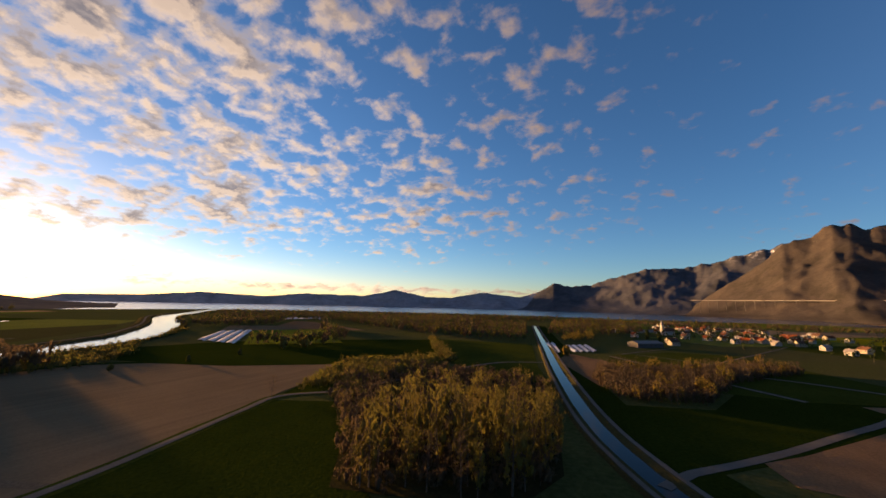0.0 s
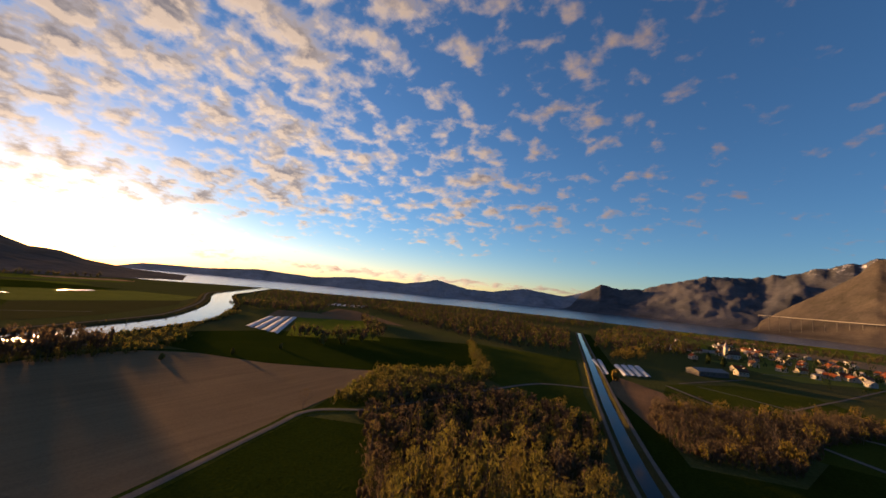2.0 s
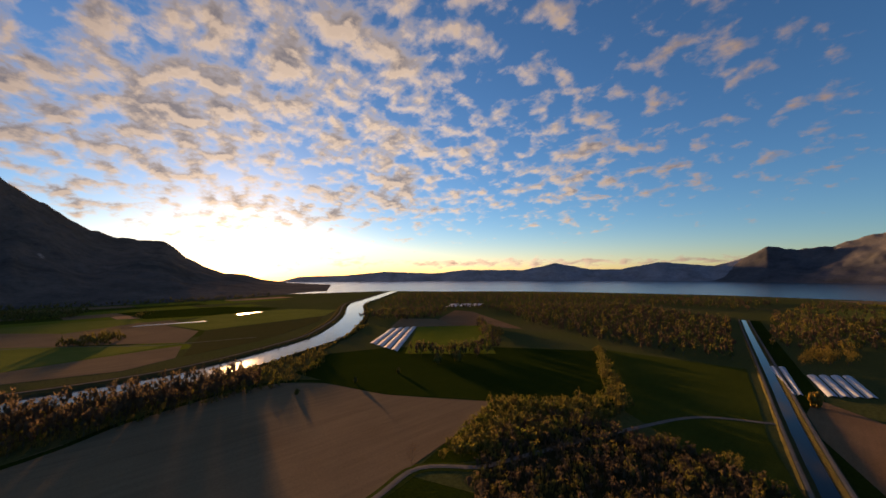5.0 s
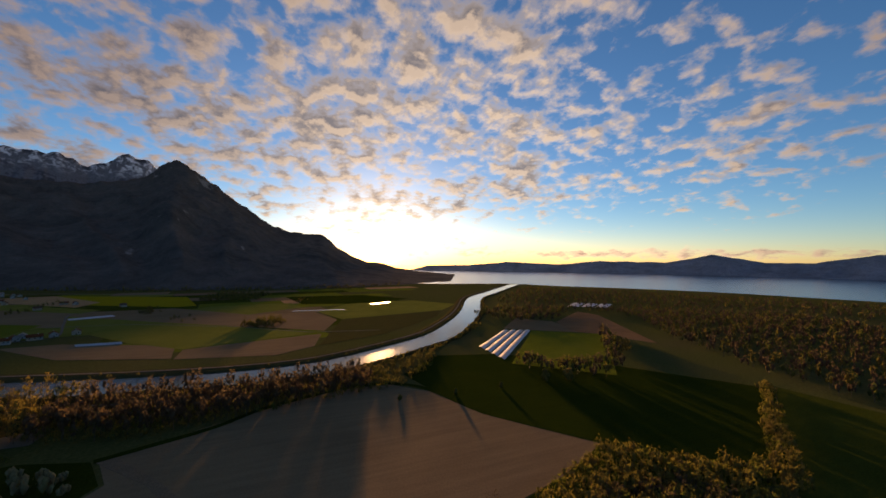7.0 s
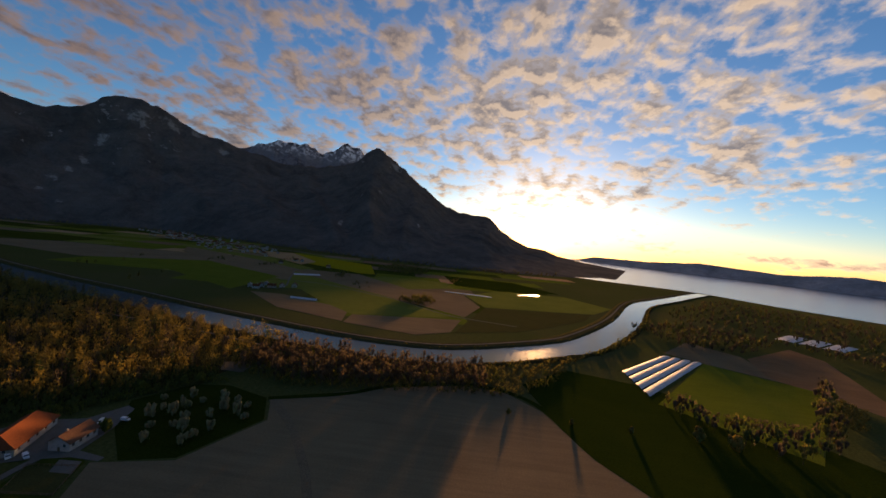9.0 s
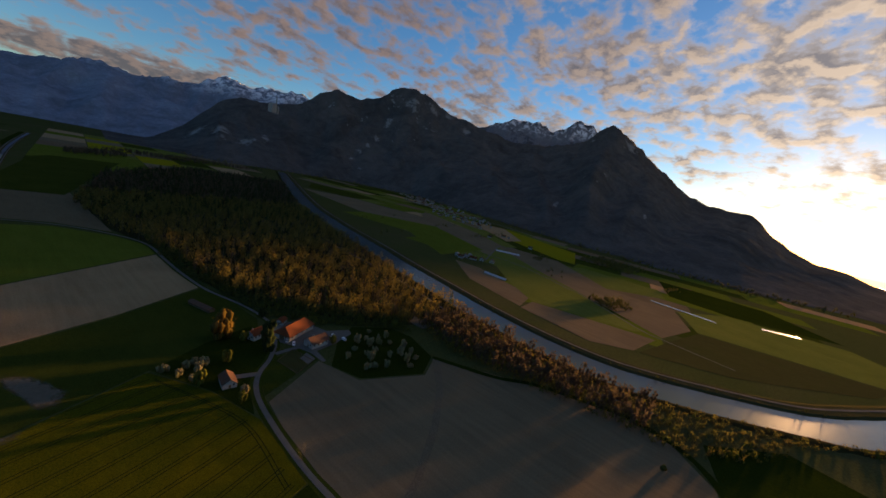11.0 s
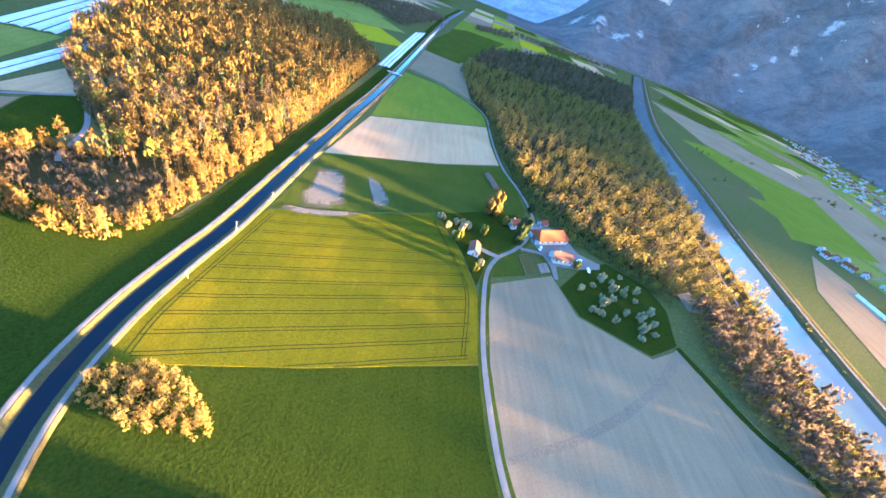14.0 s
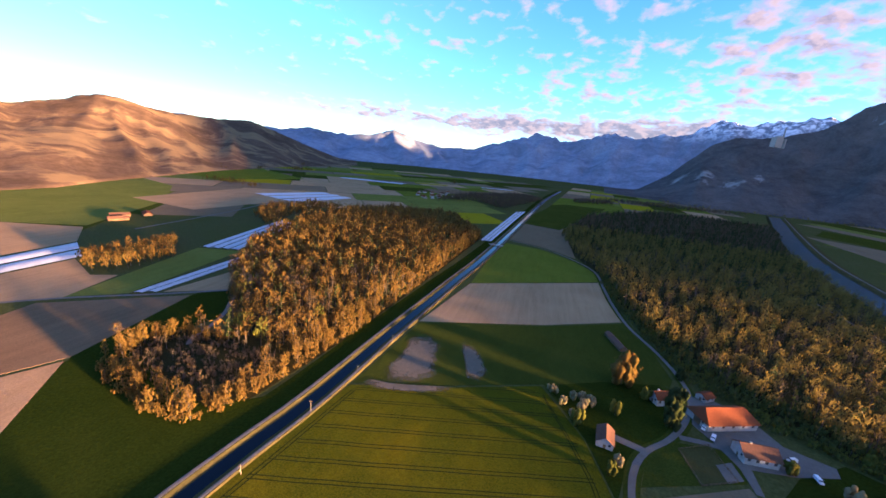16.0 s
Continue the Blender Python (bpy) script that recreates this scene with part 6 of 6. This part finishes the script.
# ---------------------------------------------------------------- the farm's surroundings
slab("orchard_grass", [(-131.8, -49.1), (-139.3, -25.8), (-181.9, -5.2), (-207.7, -18.2), (-218.4, -51.6), (-213.5, -74.1), (-183, -92.3), (-154.9, -74.7)], 0.10, GRASS_DARK, "dark green orchard grass beside the yard", "grass")
slab("lawn", [(-81.2, -42.5), (-128.5, -61.8), (-131.3, -70.5), (-128.6, -81.1), (-104.7, -77.8), (-88.7, -64)], 0.09, GRASS, "green paddock between the road and the yard", "grass")
slab("garden", [(-104.6, -72.8), (-120.7, -81.6), (-124.3, -60.8), (-107.3, -52.6)], 0.13, GRASS_DRY, "fenced garden plot with dry grass", "garden", 0.05)
slab("patch", [(-119, -68.8), (-127, -73.4), (-127.8, -63.1), (-119.8, -58.7)], 0.17, GRAVEL, "pale concrete pad in the garden", "pad", 0.06)
slab("clearing", [(-241.6, -75.7), (-256.7, -82.8), (-262, -69.9), (-254.5, -57.9), (-241.5, -58.3)], 0.14, BARE, "pale gravel clearing in the thicket", "clearing")

ORCHARD = [grow_tree(120 + i, h, s, 0.22, 11, 200, 0.28, 0.55, lumps=14, fat=1.2) for i, (h, s) in enumerate(((5.2, 2.5), (4.4, 2.2), (5.8, 2.8)))]
blossom = [tree_thing("fruit_tree", a, LEAF_BLOSSOM, "round fruit tree in white blossom on dark grass", "fruit tree", "orchard trees") for a in ORCHARD]
spots = []
ro = random.Random(5)
for i in range(9):
    for k in range(7):
        x, y = -146.5 - 8.5 * i + 3.2 * k, -81.6 + 9.4 * k + 1.7 * i
        x, y = x + ro.uniform(-2, 2), y + ro.uniform(-2, 2)
        if inside(x, y, [(-138.2, -51.2), (-144.1, -30.4), (-181.6, -10.6), (-203.1, -21.6), (-211.2, -51.8), (-181.4, -85.6), (-158, -70.7)]) and ro.random() < 0.66:
            spots.append((x, y, 0.05, ro.uniform(0.7, 1.15), ro.uniform(0, 6), ro.randrange(3)))
plant(blossom, spots)
pale = [tree_thing("fruit_tree", a, m, lab, "fruit tree", "fruit trees by the small house") for a, m, lab in
        ((ORCHARD[0], LEAF_BLOSSOM, "fruit tree in pale blossom in the meadow"), (ORCHARD[2], LEAF_GREEN, "round fruit tree in fresh green leaf in the meadow"))]
plant(pale, [(-45.7, -92.8, 0, 1.0, 0, 0), (-51.1, -84.6, 0, 0.95, 1, 0), (-56.7, -91.9, 0, 0.9, 2, 0), (-62, -93.3, 0, 0.9, 3, 0), (-61.2, -85, 0, 1.1, 4, 0), (-66.3, -89.8, 0, 1.0, 5, 0), (-57, -70.9, 0, 1.2, 1, 1), (-55.3, -76.6, 0, 0.8, 2, 0), (-78, -87.1, 0, 1.1, 3, 1),
             (-73.3, -51.1, 0, 0.9, 2, 0), (-68.9, -43.8, 0, 0.9, 5, 1)])


def single_tree(arr, leaf_mat, label, x, y, s, a=0.0):
    t = tree_thing("tree", arr, leaf_mat, label, "tree", "trees round the farm")
    t.matrix_basis = Matrix.LocRotScale((x, y, 0.02), Euler((0, 0, a)), (s, s, s))
    return t


ROUND = [grow_tree(140 + i, 12, 4.6, 0.08, 24, 600, 0.4, 0.45, lumps=34, fat=1.15) for i in range(2)]
COLUMN = grow_tree(150, 15, 3.8, 0.03, 36, 800, 0.42, 0.8, lumps=40, fat=1.05)
BARE_TREE = grow_tree(151, 9, 4.5, 0.2, 30, 120, 0.25, 0.6)
single_tree(ROUND[0], LEAF_WARM, "round orange-brown tree beside the farm", -87.4, -120.5, 1.55)
single_tree(ROUND[1], LEAF_WARM, "small orange-brown bush near the round tree", -96.5, -131.5, 0.4)
single_tree(COLUMN, LEAF_DARK, "tall dark evergreen tree beside the road", -106.0, -89.3, 1.4)
single_tree(ROUND[1], LEAF_GREEN, "fresh green tree beside the white house", -98.2, -110.3, 0.55)
single_tree(ROUND[0], LEAF_DARK, "dark round tree at the road bend", -126.4, -142.0, 0.6, 2.0)
single_tree(ROUND[1], LEAF_GREEN, "green bush by the farmhouse", -151.3, -76.1, 0.5, 1.0)
single_tree(ROUND[0], LEAF_GREEN, "yellow-green bush at the wood's edge", -194.1, -96.0, 0.55, 3.0)
single_tree(ROUND[1], LEAF_GREEN, "yellow-green bush at the orchard's edge", -217.6, -74.0, 0.5, 4.0)
single_tree(ROUND[0], LEAF_GREEN, "yellow-green bush beside the orchard", -212.3, -81.9, 0.45, 5.0)
single_tree(BARE_TREE, LEAF_WARM, "bare brown tree by the roadside", -72.9, 12.2, 0.9)
single_tree(BARE_TREE, LEAF_WARM, "bare brown tree at the road corner", -97.9, 152.5, 1.0, 2.0)
wood("thicket", SHRUBS, scatter([(-129.5, -141.8), (-139.4, -138.3), (-157.1, -122.8), (-184.6, -99.1), (-224.7, -68.7), (-226.5, -58.7), (-219, -54), (-208.6, -79.5), (-183.3, -93.6), (-159.6, -105.6), (-149.5, -126), (-134.7, -135.6)], 4.6, 71, 0.45, 0.9), LEAF_GREEN, "green shrubs along the edge of the riverside wood", "thicket")
wood("thicket", SHRUBS, scatter([(-101.6, -336.8), (-106, -312.2), (-111.3, -272.1), (-116.9, -227.5), (-129.4, -172.4), (-137.5, -175.1), (-125.1, -228.9), (-118.6, -274), (-113.8, -316.1), (-109.5, -340.9)], 4.4, 72, 0.4, 0.8), LEAF_MIX, "brown shrubs along the farm road", "thicket")
bank_bushes = []
for i, q in enumerate(river_line):
    if -900 < q.y < 620:
        for side in (-1, 1):
            for _ in range(2 if side < 0 else 1):
                d = (river_line[min(i + 1, len(river_line) - 1)] - river_line[max(i - 1, 0)]).normalized()
                o = (ro.uniform(22, 29) if side < 0 else -ro.uniform(21, 26))
                if side > 0 and ro.random() < 0.5:
                    continue
                bank_bushes.append((q.x + d.y * o * 1.0, q.y - d.x * o, 0.9, ro.uniform(0.25, 0.6), ro.uniform(0, 6), ro.randrange(9)))
wood("thicket", SHRUBS, bank_bushes, LEAF_MIX, "bare brown bushes lining the river", "thicket")


# bushes and small buildings towards the village
single_tree(ROUND[1], LEAF_GOLD, "round golden bush beside the white crop rows", 21.4, 380.0, 0.7, 1.0)
single_tree(COLUMN, LEAF_DARK, "dark narrow evergreen near the village", 117.7, 634.9, 0.85, 1.0)
single_tree(COLUMN, LEAF_DARK, "dark narrow evergreen near the village", 131.4, 618.1, 0.8, 2.0)
put(gable_house("hall", 34, 18, 5.0, 7.4, GREY_SHADE_CONCRETE, ROOF_GREY, "low grey industrial hall with a pale roof near the village", "hall", "", 0.0, 0.5, 5, False), 101, 514, 35)
put(gable_house("greenhouse", 52, 16, 3.2, 4.6, CONCRETE, ROOF_GREY, "long low greenhouse with a pale roof by the village", "greenhouse", "", 0.0, 0.3, 0, False), 95, 822, -40)
put(gable_house("greenhouse", 24, 12, 3.2, 4.4, CONCRETE, ROOF_GREY, "short low greenhouse with a pale roof by the village", "greenhouse", "", 0.0, 0.3, 0, False), 141, 824, 28)
for line in ([(69.7, 424), (100, 472), (134.3, 524)], [(83.2, 425.7), (112.4, 409.2), (145.7, 380.8)], [(136.8, 392.3), (168, 445), (200.2, 498.5), (275.2, 627.1)], [(166.3, 602.9), (215, 652), (265.1, 700.9)]):
    ribbon("path", spline(line, 6), [(-1.0, 0.27), (0, 0.3), (1.0, 0.27)], GRAVEL, "thin pale path across the meadow", "path", 0.25)
wood("wood", WOOD_BROADS, scatter([(8, 505), (45, 545), (46, 640), (12, 600)], 8.0, 71, 0.45, 0.75), LEAF_OLIVE, "golden-brown copse behind the white crop rows")
for bx, by, bt, rf, lab in ((524, -246, 62, ROOF_BROWN, "long low brown barn on the plain"), (533, -290, 150, ROOF_RED, "low barn with a red roof on the plain"), (545, -262, 62, ROOF_BROWN, "long low brown barn on the plain")):
    put(gable_house("barn", 22, 10, 3.0, 5.4, TIMBER, rf, lab, "barn", "barns on the plain", 0.0, 0.5, 2, False), bx, by, bt)
# golden bushes between the bare field and the covered rows
for k, (bx, by, bs) in enumerate(((-226.3, 281, 0.72), (-219.1, 301, 0.78), (-225.5, 194, 0.34), (-229.9, 150.2, 0.3), (-225.6, 235.3, 0.34), (-224.8, 334, 0.42))):
    single_tree(ROUND[k % 2], LEAF_GOLD if k < 2 else LEAF_MIX, "bushy golden tree in the hedge by the meadow" if k < 2 else "round ochre bush in the hedge by the meadow", bx, by, bs, k * 1.1)
wood("hedge", SHRUBS, scatter([(-277, 415), (-274, 447), (-330, 500), (-340, 488), (-296, 442)], 5.5, 72, 0.6, 1.1), LEAF_OLIVE, "golden bushes along the field by the covered rows", "hedge")
wood("hedge", SHRUBS, scatter([(-279, 284), (-274, 284), (-264, 392), (-270, 392)], 4.5, 73, 0.35, 0.7), LEAF_BROWN, "low brown hedge along the green field", "hedge")


def fence():
    ob = tagged(new("fence"), "low wooden garden fence with posts and rails", "fence")
    cs = [(-104.6, -72.8), (-120.7, -81.6), (-124.3, -60.8), (-107.3, -52.6)]
    post = None
    for i in range(4):
        p, q = Vector(cs[i]), Vector(cs[(i + 1) % 4])
        n = int((q - p).length / 2.2)
        for k in range(n):
            w = p.lerp(q, k / n)
            if post is None:
                bm = bmesh.new()
                box(bm, -0.07, 0.07, -0.07, 0.07, 0, 1.2)
                post = part("post", bm, TIMBER, ob)
                post.location = (w.x, w.y, 0.1)
            else:
                o = new("post", post.data)
                o.parent = ob
                o.location = (w.x, w.y, 0.1)
        for h in (0.5, 1.0):
            bm = bmesh.new()
            box(bm, 0, (q - p).length, -0.04, 0.04, h, h + 0.12)
            r = part("rail", bm, TIMBER, ob)
            r.location = (p.x, p.y, 0.1)
            r.rotation_euler = (0, 0, math.atan2(q.y - p.y, q.x - p.x))
    return ob


fence()


def bridge():
    ob = tagged(new("bridge"), "small concrete road bridge with railings over the canal", "bridge")
    ob.matrix_basis = pose(33, -440, 1.2, 0, 0, -4)
    bm = bmesh.new()
    box(bm, -11, 11, -2.2, 2.2, -0.25, 0.25)
    part("deck", bm, CONCRETE, ob)
    for s in (-1, 1):
        bm = bmesh.new()
        box(bm, s * 6.6 - 0.6, s * 6.6 + 0.6, -2.3, 2.3, -1.2, -0.25)
        part("abutment", bm, CONCRETE, ob)
        bm = bmesh.new()
        box(bm, -9, 9, s * 2.1 - 0.05, s * 2.1 + 0.05, 1.15, 1.25)
        part("handrail", bm, STEEL, ob)
        for i in range(7):
            bm = bmesh.new()
            box(bm, -9 + i * 3 - 0.04, -9 + i * 3 + 0.04, s * 2.1 - 0.04, s * 2.1 + 0.04, 0.25, 1.15)
            part("baluster", bm, STEEL, ob)
    return ob


bridge()


def utility_pole(x, y, h):
    ob = tagged(new("utility_pole"), "wooden utility pole with crossarm beside the canal track", "utility pole", "poles along the canal")
    ob.matrix_basis = pose(x, y, 0.3, 0, 0, 15)
    bm = bmesh.new()
    bmesh.ops.create_cone(bm, cap_ends=True, segments=8, radius1=0.14, radius2=0.1, depth=h, matrix=Matrix.Translation((0, 0, h / 2)))
    part("shaft", bm, POLE_WOOD, ob)
    bm = bmesh.new()
    box(bm, -0.8, 0.8, -0.06, 0.06, h - 0.8, h - 0.65)
    part("crossarm", bm, TIMBER, ob)
    for i in (-0.7, 0, 0.7):
        bm = bmesh.new()
        bmesh.ops.create_cone(bm, cap_ends=True, segments=6, radius1=0.07, radius2=0.05, depth=0.3, matrix=Matrix.Translation((i, 0, h - 0.45)))
        part("insulator", bm, GLASS, ob)
    return ob


for px, py, h in ((68.2, -28.1, 8), (63.8, -65.6, 6), (72.6, 9.6, 5), (59.7, -106, 6)):
    utility_pole(px, py, h)


def van(x, y, turn, colour, label):
    ob = tagged(new("van"), label, "van", "vehicles in the yard")
    ob.matrix_basis = pose(x, y, 0.32, 0, 0, turn)
    m, nt, b = mat("vehicle_paint", 0.3, 0.5)
    b.inputs["Base Color"].default_value = (*colour, 1)
    bm = bmesh.new()
    box(bm, -2.3, 2.3, -0.95, 0.95, 0.35, 1.1)
    box(bm, -2.2, 1.2, -0.9, 0.9, 1.1, 1.9)
    bmesh.ops.bevel(bm, geom=bm.edges[:], offset=0.12, segments=2, affect="EDGES")
    part("body", bm, m, ob)
    bm = bmesh.new()
    box(bm, 1.19, 1.26, -0.78, 0.78, 1.2, 1.8)
    part("windscreen", bm, GLASS, ob)
    for wx in (-1.5, 1.5):
        for wy in (-0.9, 0.9):
            bm = bmesh.new()
            bmesh.ops.create_cone(bm, cap_ends=True, segments=14, radius1=0.34, radius2=0.34, depth=0.22, matrix=Matrix.Translation((wx, wy, 0.34)) @ Matrix.Rotation(radians(90), 4, "X"))
            wheel = part("wheel", bm, GLASS, ob)
            bm = bmesh.new()
            bmesh.ops.create_cone(bm, cap_ends=True, segments=10, radius1=0.19, radius2=0.19, depth=0.25, matrix=Matrix.Translation((wx, wy, 0.34)) @ Matrix.Rotation(radians(90), 4, "X"))
            part("rim", bm, STEEL, wheel)
    return ob


van(-123.3, -94.7, 58, (0.7, 0.7, 0.7), "white van parked in front of the barn")
van(-125.0, -87.9, 61, (0.6, 0.6, 0.62), "pale grey van parked in front of the barn")
van(-157.2, -85.2, 22, (0.6, 0.58, 0.5), "cream van parked in the yard")
van(-162.1, -75.7, 93, (0.65, 0.65, 0.66), "white van parked beside the orchard")


def power_station():
    a = radians(154.2)
    r = 2800
    x, y, z = -60 - r * math.sin(a), 40 + r * math.cos(a), 385
    ob = tagged(new("power_station"), "pale hillside plant with a tall slim chimney", "power station")
    ob.matrix_basis = pose(x, y, z, 0, 0, 40) @ Matrix.Diagonal((0.6, 0.6, 0.6, 1))
    bm = bmesh.new()
    bmesh.ops.create_cone(bm, cap_ends=True, segments=12, radius1=9, radius2=6, depth=150, matrix=Matrix.Translation((-60, 0, 60)))
    part("chimney", bm, CONCRETE, ob)
    for i, (x0, x1, h) in enumerate(((-30, 40, 45), (40, 90, 30), (-90, -72, 28))):
        bm = bmesh.new()
        box(bm, x0, x1, -22, 22, -60, h)
        part("hall", bm, WHITE_WALL, ob)
    return ob


power_station()


def viaduct():
    ob = tagged(new("viaduct"), "long pale motorway viaduct on the lakeside slope", "viaduct")
    pts = []
    for k in range(41):
        a = radians(-14 - 18 * k / 40)
        r = 3000 - 250 * k / 40
        pts.append(Vector((-60 - r * math.sin(a), 40 + r * math.cos(a))))
    bm = bmesh.new()
    prev = None
    for i, q in enumerate(pts):
        d = (pts[min(i + 1, 40)] - pts[max(i - 1, 0)]).normalized()
        n = Vector((-d.y, d.x)) * 8
        row = [bm.verts.new((q.x + n.x * s, q.y + n.y * s, z)) for s, z in ((-1, 106), (1, 106), (1, 109.5), (-1, 109.5))]
        if prev:
            for j in range(4):
                bm.faces.new((prev[j], row[j], row[(j + 1) % 4], prev[(j + 1) % 4]))
        prev = row
    part("deck", bm, CONCRETE, ob)
    for q in pts[::2]:
        bm = bmesh.new()
        box(bm, q.x - 1.1, q.x + 1.1, q.y - 1.1, q.y + 1.1, 20, 106)
        part("pier", bm, GREY_SHADE_CONCRETE, ob)
    return ob


viaduct()
for pts, lab in (([(59.3, 401), (111.3, 315), (144.6, 266.1)], "pale meadow path"), ([(83.6, 336.4), (151.9, 338.7), (206.9, 306.7)], "pale meadow path")):
    ribbon("road", spline(pts, 10), [(-1.8, 0.22), (0, 0.27), (1.8, 0.22)], GRAVEL, lab, "road", 0.2)
slab("pond", [(-761, 74), (-769, 75.6), (-759, 174.8), (-749, 180)], 0.3, LAKE_W, "narrow bright pond across the river", "pond", 0.25)
slab("pond", [(-824, 246.1), (-838, 247.2), (-867, 300.1), (-854, 303.4)], 0.3, LAKE_W, "narrow bright pond across the river", "pond", 0.25)
